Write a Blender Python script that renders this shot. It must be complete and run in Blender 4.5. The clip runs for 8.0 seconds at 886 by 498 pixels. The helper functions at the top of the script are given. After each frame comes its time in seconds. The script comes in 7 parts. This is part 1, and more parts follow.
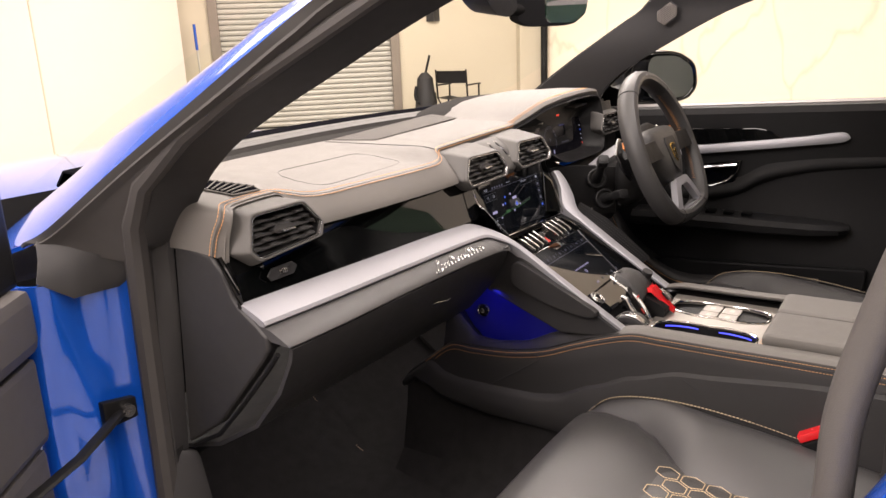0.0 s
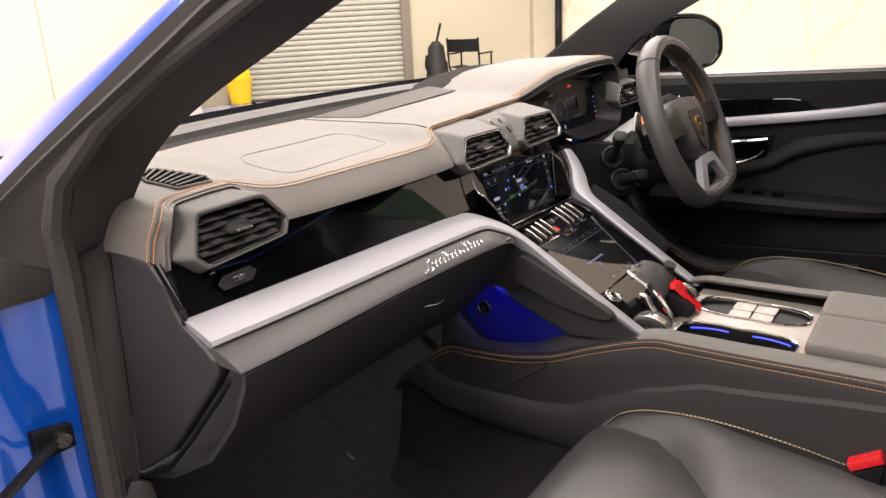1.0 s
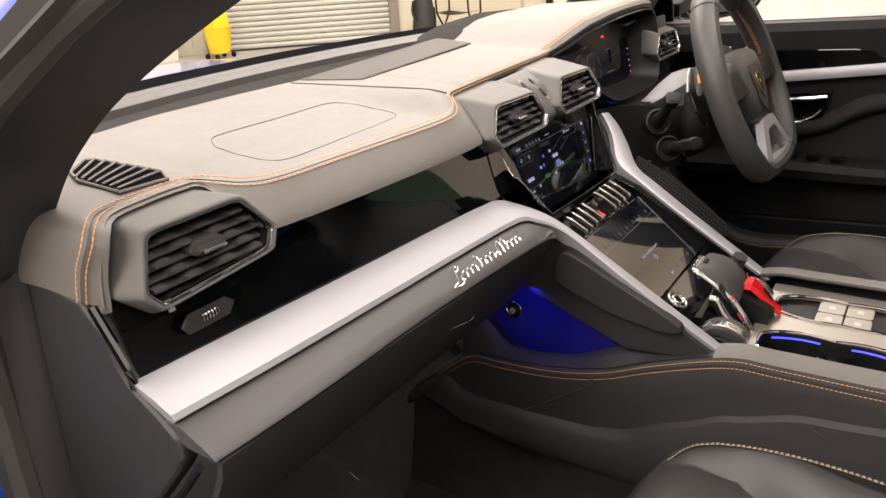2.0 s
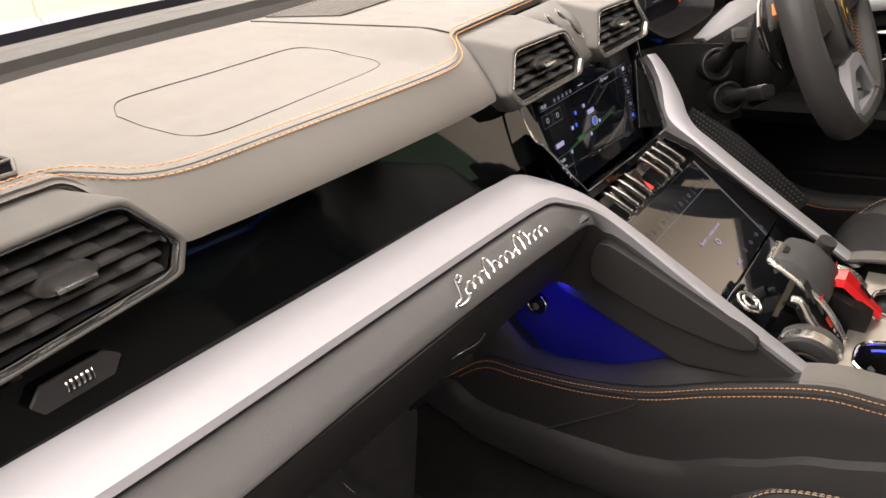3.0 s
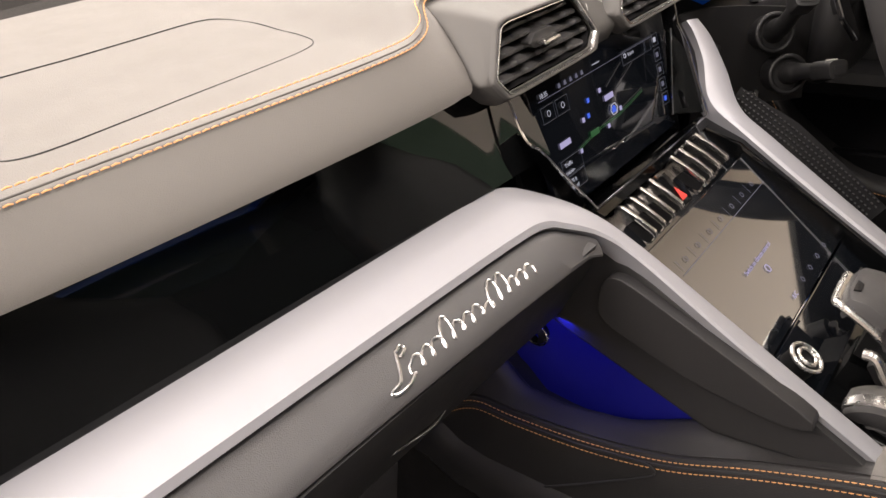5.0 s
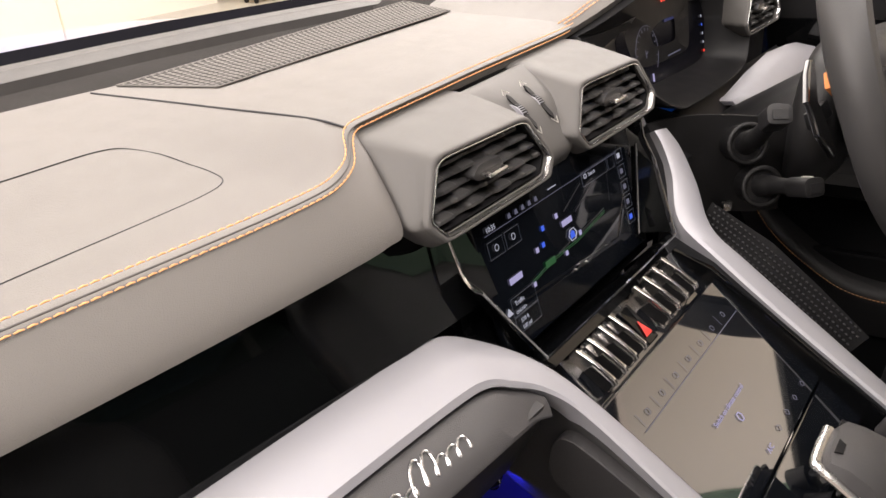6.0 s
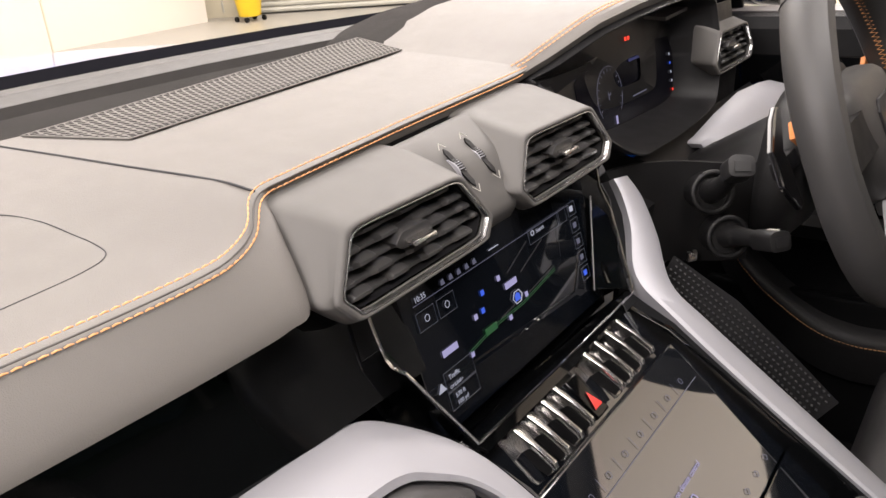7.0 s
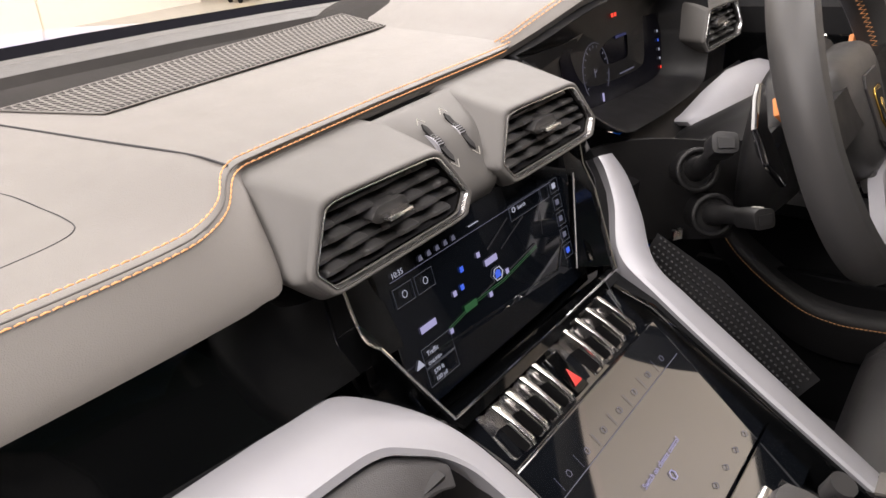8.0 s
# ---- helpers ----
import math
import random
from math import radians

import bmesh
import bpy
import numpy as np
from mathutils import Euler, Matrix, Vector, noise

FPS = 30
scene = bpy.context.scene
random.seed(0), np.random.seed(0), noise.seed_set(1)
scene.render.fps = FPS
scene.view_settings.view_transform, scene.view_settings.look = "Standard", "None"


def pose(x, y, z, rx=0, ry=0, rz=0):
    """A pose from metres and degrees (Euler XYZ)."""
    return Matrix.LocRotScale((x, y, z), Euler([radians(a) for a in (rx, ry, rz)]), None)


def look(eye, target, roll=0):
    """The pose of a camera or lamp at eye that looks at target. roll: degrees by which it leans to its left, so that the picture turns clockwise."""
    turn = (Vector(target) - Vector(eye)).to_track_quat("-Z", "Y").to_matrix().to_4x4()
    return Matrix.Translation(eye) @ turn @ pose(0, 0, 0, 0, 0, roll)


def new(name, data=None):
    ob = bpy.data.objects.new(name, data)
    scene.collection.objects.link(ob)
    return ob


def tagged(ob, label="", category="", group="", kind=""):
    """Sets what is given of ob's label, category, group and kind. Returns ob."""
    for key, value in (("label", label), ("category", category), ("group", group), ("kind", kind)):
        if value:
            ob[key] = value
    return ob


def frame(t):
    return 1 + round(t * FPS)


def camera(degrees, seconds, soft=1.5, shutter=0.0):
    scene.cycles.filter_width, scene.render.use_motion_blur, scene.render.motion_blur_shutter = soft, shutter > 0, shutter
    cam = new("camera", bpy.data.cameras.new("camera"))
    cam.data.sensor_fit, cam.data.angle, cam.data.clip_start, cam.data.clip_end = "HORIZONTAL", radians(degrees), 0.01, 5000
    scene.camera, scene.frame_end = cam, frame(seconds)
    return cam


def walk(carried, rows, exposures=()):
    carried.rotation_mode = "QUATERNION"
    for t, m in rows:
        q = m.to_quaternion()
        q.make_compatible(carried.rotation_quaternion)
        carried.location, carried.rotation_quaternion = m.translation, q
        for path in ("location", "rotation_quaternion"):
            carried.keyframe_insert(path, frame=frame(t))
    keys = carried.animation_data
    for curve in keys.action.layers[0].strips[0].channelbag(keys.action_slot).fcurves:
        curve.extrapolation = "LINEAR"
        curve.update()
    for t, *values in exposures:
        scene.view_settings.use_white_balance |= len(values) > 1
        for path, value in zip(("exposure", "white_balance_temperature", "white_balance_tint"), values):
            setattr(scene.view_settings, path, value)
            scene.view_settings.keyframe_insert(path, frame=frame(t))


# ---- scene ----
cam = camera(61.0, 8.0)
PATH = [
    (0, (-1.307, -0.703, 1.286), (0.299, 0.359, 0.747), -2.2),
    (0.5, (-1.223, -0.698, 1.282), (0.365, 0.38, 0.718), -2.6),
    (1, (-1.149, -0.64, 1.274), (0.415, 0.445, 0.662), -2.9),
    (1.2, (-1.107, -0.593, 1.275), (0.452, 0.484, 0.636), -3.0),
    (2.3, (-0.928, -0.436, 1.252), (0.593, 0.599, 0.469), -3.6),
    (2.5, (-0.889, -0.418, 1.244), (0.61, 0.624, 0.429), -3.9),
    (3, (-0.781, -0.36, 1.227), (0.668, 0.696, 0.341), -4.4),
    (3.5, (-0.677, -0.326, 1.222), (0.707, 0.773, 0.286), -5.4),
    (4, (-0.636, -0.317, 1.214), (0.714, 0.786, 0.234), -5.8),
    (5.3, (-0.584, -0.3, 1.202), (0.747, 0.822, 0.217), -4.8),
    (5.5, (-0.568, -0.296, 1.211), (0.779, 0.823, 0.244), -4.0),
    (6, (-0.51, -0.286, 1.229), (0.904, 0.835, 0.367), -3.6),
    (6.5, (-0.466, -0.284, 1.236), (0.976, 0.833, 0.415), -3.3),
    (7, (-0.439, -0.289, 1.239), (1.004, 0.826, 0.419), -3.0),
    (7.5, (-0.433, -0.293, 1.234), (1.008, 0.816, 0.4), -2.8),
    (8, (-0.431, -0.298, 1.233), (1.002, 0.799, 0.37), -2.9),
]
walk(cam, [(t, look(eye, target, roll)) for t, eye, target, roll in PATH], exposures=[(0, 0.02, 6850, 21), (1.2, 0.06, 6700, 19), (2.5, 0.16, 6850, 17), (4.1, 0.18, 6850, 17), (5.5, 0.18, 6700, 18), (6.5, 0.13, 6550, 18), (8, 0.14, 6450, 18)])

# ---- light ----
world = bpy.data.worlds.new("garage_air")
scene.world = world
world.use_nodes = True
world.node_tree.nodes["Background"].inputs[0].default_value = (1.0, 0.95, 0.88, 1)
world.node_tree.nodes["Background"].inputs[1].default_value = 0.03
scene.view_settings.exposure = 0.0


def area_lamp(name, at, target, sx, sy, watts, colour):
    lamp = bpy.data.lights.new(name, "AREA")
    lamp.shape, lamp.size, lamp.size_y, lamp.energy, lamp.color = "RECTANGLE", sx, sy, watts, colour
    ob = new(name, lamp)
    ob.matrix_world = look(at, target)
    return ob


area_lamp("ceiling_light_over_nose", (1.2, 3.2, 4.05), (1.0, 2.6, 0), 5.0, 3.0, 370, (1, 0.95, 0.88))
area_lamp("ceiling_light_over_cabin", (-0.4, -1.6, 4.05), (-0.4, -1.4, 0), 4.0, 2.4, 300, (1, 0.95, 0.88))
area_lamp("ceiling_light_over_door", (-3.3, 0.9, 4.0), (-1.2, 0.1, 0.9), 3.0, 3.0, 510, (1, 0.96, 0.9))
# unseen fill lamp added to brighten rear-facing surfaces through the open doorway
area_lamp("fill_light_rear", (-3.2, -4.2, 4.05), (-3.0, -4.4, 0), 4.0, 3.0, 190, (1, 0.95, 0.88))
area_lamp("ceiling_light_right", (4.6, 1.6, 4.05), (4.2, 1.2, 0), 3.0, 2.4, 390, (1, 0.95, 0.88))
area_lamp("ceiling_light_far", (5.8, 5.2, 4.05), (6.4, 6.0, 0), 4.0, 4.0, 330, (1, 0.93, 0.82))


# ---- materials ----
def nodes_of(name):
    m = bpy.data.materials.new(name)
    m.use_nodes = True
    nt = m.node_tree
    return m, nt, nt.nodes["Principled BSDF"]


def stuff_of(name, base, rough, metal=0.0, vary=0.12, scale=6.0, bump=0.0, bscale=900.0, kind="noise", coat=0.0, spec=0.5, rvary=0.08):
    """Principled surface with two scales of colour and gloss variation and a fine relief."""
    m, nt, b = nodes_of(name)
    tc = nt.nodes.new("ShaderNodeTexCoord")
    big = nt.nodes.new("ShaderNodeTexNoise")
    big.inputs["Scale"].default_value, big.inputs["Detail"].default_value = scale, 6
    nt.links.new(tc.outputs["Object"], big.inputs["Vector"])
    ramp = nt.nodes.new("ShaderNodeMixRGB")
    lo = [max(0, c * (1 - vary)) for c in base]
    hi = [min(1, c * (1 + vary)) for c in base]
    ramp.inputs[1].default_value, ramp.inputs[2].default_value = (*lo, 1), (*hi, 1)
    nt.links.new(big.outputs[0], ramp.inputs[0])
    nt.links.new(ramp.outputs[0], b.inputs["Base Color"])
    b.inputs["Metallic"].default_value = metal
    b.inputs["Specular IOR Level"].default_value = spec
    b.inputs["Coat Weight"].default_value = coat
    b.inputs["Coat Roughness"].default_value = 0.03
    rr = nt.nodes.new("ShaderNodeMapRange")
    rr.inputs["To Min"].default_value, rr.inputs["To Max"].default_value = max(0.0, rough - rvary), min(1, rough + rvary)
    mid = nt.nodes.new("ShaderNodeTexNoise")
    mid.inputs["Scale"].default_value, mid.inputs["Detail"].default_value = scale * 9, 4
    nt.links.new(tc.outputs["Object"], mid.inputs["Vector"])
    nt.links.new(mid.outputs[0], rr.inputs["Value"])
    nt.links.new(rr.outputs[0], b.inputs["Roughness"])
    if bump:
        tex = nt.nodes.new("ShaderNodeTexVoronoi" if kind == "voronoi" else "ShaderNodeTexNoise")
        tex.inputs["Scale"].default_value = bscale
        nt.links.new(tc.outputs["Object"], tex.inputs["Vector"])
        bu = nt.nodes.new("ShaderNodeBump")
        bu.inputs["Strength"].default_value, bu.inputs["Distance"].default_value = bump, 0.0006
        nt.links.new(tex.outputs[0], bu.inputs["Height"])
        nt.links.new(bu.outputs[0], b.inputs["Normal"])
    return m


def glow_of(name, colour, strength):
    m, nt, b = nodes_of(name)
    b.inputs["Base Color"].default_value = (0.01, 0.01, 0.012, 1)
    b.inputs["Emission Color"].default_value, b.inputs["Emission Strength"].default_value = (*colour, 1), strength
    return m


def clear_glass(name, tint=(0.93, 0.96, 0.95), gloss=0.05):
    m = bpy.data.materials.new(name)
    m.use_nodes = True
    nt = m.node_tree
    nt.nodes.remove(nt.nodes["Principled BSDF"])
    tr, gl, mix = nt.nodes.new("ShaderNodeBsdfTransparent"), nt.nodes.new("ShaderNodeBsdfGlossy"), nt.nodes.new("ShaderNodeMixShader")
    tr.inputs[0].default_value = (*tint, 1)
    gl.inputs["Roughness"].default_value = 0.01
    mix.inputs[0].default_value = gloss
    nt.links.new(tr.outputs[0], mix.inputs[1]), nt.links.new(gl.outputs[0], mix.inputs[2])
    nt.links.new(mix.outputs[0], nt.nodes["Material Output"].inputs[0])
    return m


LEATHER = stuff_of("dash_leather", (0.120, 0.113, 0.1045), 0.56, bump=0.35, bscale=1500, kind="voronoi", vary=0.07, spec=0.28)
VENT_GREY = stuff_of("vent_plastic_grey", (0.084, 0.081, 0.077), 0.60, bump=0.2, bscale=1800, vary=0.06, spec=0.25)
BLACK_LEATHER = stuff_of("black_leather", (0.0235, 0.0228, 0.0234), 0.47, bump=0.4, bscale=1300, kind="voronoi", vary=0.10, spec=0.35)
SEAT_LEATHER = stuff_of("seat_leather", (0.052, 0.0505, 0.051), 0.33, bump=0.4, bscale=1100, kind="voronoi", vary=0.07, rvary=0.03)
DARK_PLASTIC = stuff_of("dark_plastic", (0.0215, 0.021, 0.0218), 0.55, bump=0.25, bscale=1600, vary=0.12, spec=0.38)
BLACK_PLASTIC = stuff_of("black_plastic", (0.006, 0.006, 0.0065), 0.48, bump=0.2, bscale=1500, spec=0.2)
PIANO = stuff_of("piano_black", (0.002, 0.0022, 0.0024), 0.035, vary=0.1, coat=0.0, spec=0.38, rvary=0.02)
SATIN = stuff_of("satin_aluminium", (0.315, 0.317, 0.34), 0.52, metal=0.40, bump=0.05, bscale=2600, vary=0.04, rvary=0.04)
CHROME = stuff_of("chrome", (0.82, 0.82, 0.83), 0.09, metal=1.0, vary=0.03, rvary=0.04)
BRUSHED = stuff_of("brushed_steel", (0.62, 0.61, 0.6), 0.26, metal=1.0, vary=0.05)
BLUE_PAINT = stuff_of("blue_car_paint", (0.002, 0.070, 0.42), 0.22, metal=0.15, coat=1.0, spec=0.2, vary=0.06, rvary=0.04)
RUBBER = stuff_of("door_seal_rubber", (0.042, 0.039, 0.038), 0.62, bump=0.3, bscale=1200, vary=0.15)
CARPET = stuff_of("carpet", (0.021, 0.0203, 0.0208), 0.97, bump=1.0, bscale=2200, vary=0.35, scale=40, spec=0.1)
THREAD = stuff_of("orange_thread", (0.66, 0.32, 0.12), 0.6, vary=0.2, scale=300)
THREAD_GREY = stuff_of("cream_thread", (0.55, 0.42, 0.26), 0.65, vary=0.2, scale=300)
SEAM = stuff_of("seam_shadow_gap", (0.02, 0.02, 0.022), 0.8)
MATT_BLACK = stuff_of("matt_black", (0.005, 0.005, 0.0055), 0.7, bump=0.2, bscale=1500, spec=0.1)
DOOR_BLACK = stuff_of("door_black_leather", (0.007, 0.007, 0.0075), 0.6, bump=0.4, bscale=1300, kind="voronoi", vary=0.15, spec=0.2)
SILL_GREY = stuff_of("window_sill_grey", (0.17, 0.16, 0.158), 0.5, vary=0.05)
LIP_LEATHER = stuff_of("lip_leather", (0.042, 0.041, 0.042), 0.45, bump=0.3, bscale=1500, kind="voronoi", vary=0.08)
RED = stuff_of("red_lacquer", (0.62, 0.012, 0.016), 0.25, coat=0.6)
GOLD = stuff_of("gold_enamel", (0.75, 0.48, 0.12), 0.25, metal=1.0)
MIRROR = stuff_of("mirror_silver", (0.9, 0.9, 0.9), 0.01, metal=1.0, vary=0.0, rvary=0.0)
GLASS = clear_glass("windscreen_glass", gloss=0.02)
TINTED = clear_glass("tinted_glass", (0.16, 0.27, 0.22), 0.04)
SCREEN = stuff_of("screen_glass", (0.004, 0.005, 0.007), 0.05, coat=1.0, vary=0.05, rvary=0.02)
SCREEN.node_tree.nodes["Principled BSDF"].inputs["Coat IOR"].default_value = 2.05
UI_WHITE = glow_of("screen_white", (0.8, 0.85, 1.0), 0.42)
UI_DIM = glow_of("screen_dim", (0.4, 0.42, 0.6), 0.2)
UI_BLUE = glow_of("screen_blue", (0.05, 0.16, 1.0), 0.65)
UI_GREEN = glow_of("screen_green", (0.03, 0.5, 0.1), 0.13)
UI_LILAC = glow_of("screen_lilac", (0.6, 0.58, 0.95), 0.52)
UI_RED = glow_of("screen_red", (1.0, 0.05, 0.02), 1.2)
AMBIENT_BLUE = glow_of("ambient_blue", (0.05, 0.07, 1.0), 2.2)
HAZARD_RED = stuff_of("hazard_red", (0.75, 0.06, 0.05), 0.4)
ORANGE_SUEDE = stuff_of("orange_suede", (0.55, 0.2, 0.06), 0.8, bump=0.5, bscale=900)
# saturated blue base carries part of the niche's ambient light
LINING_BLUE_LIGHT = stuff_of("lining_painted_blue_light", (0.010, 0.012, 0.30), 0.7, bump=0.3)
WHITE_WALL = stuff_of("white_panel", (0.70, 0.645, 0.59), 0.45, vary=0.03, scale=1.0)
CREAM_WALL = stuff_of("cream_painted_wall", (0.55, 0.50, 0.39), 0.8, vary=0.06, scale=0.9, bump=0.15, bscale=60)
DIM_WALL = stuff_of("dim_green_wall", (0.15, 0.165, 0.15), 0.6, vary=0.08, scale=0.8, bump=0.15, bscale=60)
BAND_BLACK = stuff_of("screen_band_black", (0.006, 0.006, 0.0075), 0.8, spec=0.0)
SHUTTER = stuff_of("shutter_steel", (0.42, 0.41, 0.37), 0.5, metal=0.1, vary=0.08, scale=2)
GUIDE = stuff_of("guide_steel", (0.20, 0.17, 0.14), 0.5, vary=0.1, scale=3)
FLOOR_GREY = stuff_of("epoxy_floor", (0.42, 0.4, 0.37), 0.35, vary=0.12, scale=1.2)
CEIL_WHITE = stuff_of("ceiling_paint", (0.75, 0.71, 0.65), 0.85, vary=0.04, scale=0.8)
YELLOW = stuff_of("yellow_plastic", (0.8, 0.55, 0.02), 0.4)
WHEEL_LEATHER = stuff_of("wheel_leather", (0.034, 0.0335, 0.0335), 0.46, bump=0.25, bscale=1500, kind="voronoi", vary=0.12)
DISPLAY = stuff_of("display_black", (0.003, 0.003, 0.005), 0.2, vary=0.05, spec=0.25)
DOOR_GREY = stuff_of("door_card_grey", (0.075, 0.070, 0.067), 0.55, bump=0.3, bscale=1300, kind="voronoi", vary=0.08)
SCRIPT = stuff_of("script_metal", (0.46, 0.46, 0.47), 0.20, metal=0.95, vary=0.03)
PADDLE = stuff_of("paddle_metal", (0.78, 0.77, 0.76), 0.20, metal=1.0, vary=0.05)
KEY_GLOSS = stuff_of("key_gloss", (0.006, 0.006, 0.007), 0.10, coat=0.8, vary=0.05, rvary=0.03)
KEY_SILVER = stuff_of("key_silver", (0.34, 0.33, 0.32), 0.22, metal=1.0, vary=0.04)
SLAT_BLACK = stuff_of("slat_black", (0.036, 0.0355, 0.0355), 0.32, bump=0.2, bscale=1600, vary=0.10, spec=0.5)
STUD = stuff_of("stud_plastic", (0.012, 0.012, 0.013), 0.4, spec=0.3)
SUEDE_DARK = stuff_of("dark_suede", (0.026, 0.0245, 0.0235), 0.95, bump=0.6, bscale=2500, vary=0.3, scale=14, spec=0.05)
COWL_GREY = stuff_of("cowl_plastic", (0.050, 0.048, 0.0465), 0.6, bump=0.25, bscale=1600, vary=0.1, spec=0.3)
COLUMN = stuff_of("column_plastic", (0.0065, 0.0064, 0.0068), 0.5, bump=0.25, bscale=1600, vary=0.1, spec=0.4)
RING = stuff_of("ring_metal", (0.72, 0.72, 0.73), 0.24, metal=1.0, vary=0.03, rvary=0.04)
HEADLINER = stuff_of("headliner_cloth", (0.020, 0.019, 0.019), 0.95, bump=0.5, bscale=1800)


def marble():
    m, nt, b = nodes_of("veined_marble")
    tc = nt.nodes.new("ShaderNodeTexCoord")
    mp = nt.nodes.new("ShaderNodeMapping")
    mp.inputs["Rotation"].default_value = (0.3, 0.5, 0.2)
    mp.inputs["Scale"].default_value = (0.75, 0.75, 0.32)
    nt.links.new(tc.outputs["Object"], mp.inputs[0])
    warp = nt.nodes.new("ShaderNodeTexNoise")
    warp.inputs["Scale"].default_value, warp.inputs["Detail"].default_value = 1.3, 8
    nt.links.new(mp.outputs[0], warp.inputs["Vector"])
    mix = nt.nodes.new("ShaderNodeMixRGB")
    mix.inputs[0].default_value = 0.42
    nt.links.new(mp.outputs[0], mix.inputs[1]), nt.links.new(warp.outputs["Color"], mix.inputs[2])
    vo = nt.nodes.new("ShaderNodeTexVoronoi")
    vo.feature = "DISTANCE_TO_EDGE"
    vo.inputs["Scale"].default_value = 1.5
    nt.links.new(mix.outputs[0], vo.inputs["Vector"])
    cr = nt.nodes.new("ShaderNodeValToRGB")
    cr.color_ramp.elements[0].position, cr.color_ramp.elements[0].color = 0.0, (0.72, 0.63, 0.49, 1)
    cr.color_ramp.elements[1].position, cr.color_ramp.elements[1].color = 0.016, (0.86, 0.77, 0.62, 1)
    nt.links.new(vo.outputs["Distance"], cr.inputs[0])
    nt.links.new(cr.outputs[0], b.inputs["Base Color"])
    b.inputs["Roughness"].default_value = 0.25
    return m


MARBLE = marble()


# ---- building helpers ----
def V(*a):
    return Vector(a)


def thing(name, label, category, group="", kind="", at=(0, 0, 0)):
    ob = new(name)
    ob.location = at
    ob.empty_display_size = 0.05
    return tagged(ob, label, category, group, kind)


def root_place(ob):
    while ob.parent:
        ob = ob.parent
    return Vector(ob.location)


def part(name, bm, material, parent=None, label="", kind="", sharp=32, flip=True):
    """Links a bmesh as one mesh object under a thing or a part. World coordinates in, local out."""
    if flip:
        bmesh.ops.recalc_face_normals(bm, faces=bm.faces)
    me = bpy.data.meshes.new(name)
    bm.to_mesh(me)
    bm.free()
    for p in me.polygons:
        p.use_smooth = True
    me.set_sharp_from_angle(angle=radians(sharp))
    whole = sum(p.area for p in me.polygons)
    for p in me.polygons:
        if len(me.polygons) > 6 and p.area > 0.2 * whole:
            p.use_smooth = False
    me.materials.append(material)
    ob = new(name, me)
    if parent:
        ob.parent = parent
        me.transform(Matrix.Translation(-root_place(parent)))
    return tagged(ob, label, kind=kind)


def solo(name, bm, material, label, category, kind="", sharp=32, group=""):
    return tagged(part(name, bm, material, None, "", kind, sharp), label, category, group, kind)


def cr(pts, n=8):
    """Smooth curve through points."""
    pts = [Vector(p) for p in pts]
    out = []
    for i in range(len(pts) - 1):
        p0, p1, p2, p3 = pts[max(i - 1, 0)], pts[i], pts[i + 1], pts[min(i + 2, len(pts) - 1)]
        for k in range(n):
            t = k / n
            out.append(0.5 * (2 * p1 + (p2 - p0) * t + (2 * p0 - 5 * p1 + 4 * p2 - p3) * t * t + (3 * p1 - p0 - 3 * p2 + p3) * t ** 3))
    return out + [pts[-1]]


def loft(rings, closed=True, caps=True, bm=None):
    bm = bm or bmesh.new()
    rows = [[bm.verts.new(p) for p in r] for r in rings]
    n = len(rows[0])
    for a, b in zip(rows, rows[1:]):
        for i in range(n if closed else n - 1):
            j = (i + 1) % n
            bm.faces.new((a[i], a[j], b[j], b[i]))
    if closed and caps:
        bm.faces.new(rows[0][::-1])
        bm.faces.new(rows[-1])
    return bm


def sheet(rows, thick=0.004, out=(0, -0.4, 1)):
    """Surface through rows of points, given thickness behind the side that faces out."""
    bm = loft(rows, closed=False)
    bm.normal_update()
    if sum((f.normal * f.calc_area() for f in bm.faces), Vector()).dot(Vector(out)) < 0:
        bmesh.ops.reverse_faces(bm, faces=bm.faces)
        bm.normal_update()
    if thick:
        n, m = len(rows), len(rows[0])
        bm.verts.ensure_lookup_table()
        tops = bm.verts[:]
        low = [bm.verts.new(v.co - v.normal * thick) for v in tops]
        at = lambda i, j: i * m + j
        for i in range(n - 1):
            for j in range(m - 1):
                bm.faces.new((low[at(i, j)], low[at(i + 1, j)], low[at(i + 1, j + 1)], low[at(i, j + 1)]))
        ring = [at(0, j) for j in range(m)] + [at(i, m - 1) for i in range(1, n)] + [at(n - 1, j) for j in range(m - 2, -1, -1)] + [at(i, 0) for i in range(n - 2, 0, -1)]
        for k, l in zip(ring, ring[1:] + ring[:1]):
            bm.faces.new((tops[k], low[k], low[l], tops[l]))
    return bm


def bevel(bm, w=0.003, seg=2, angle=25):
    es = [e for e in bm.edges if len(e.link_faces) == 2 and e.calc_face_angle(0) > radians(angle)]
    bmesh.ops.bevel(bm, geom=es, offset=w, segments=seg, profile=0.6, affect="EDGES", clamp_overlap=True)
    return bm


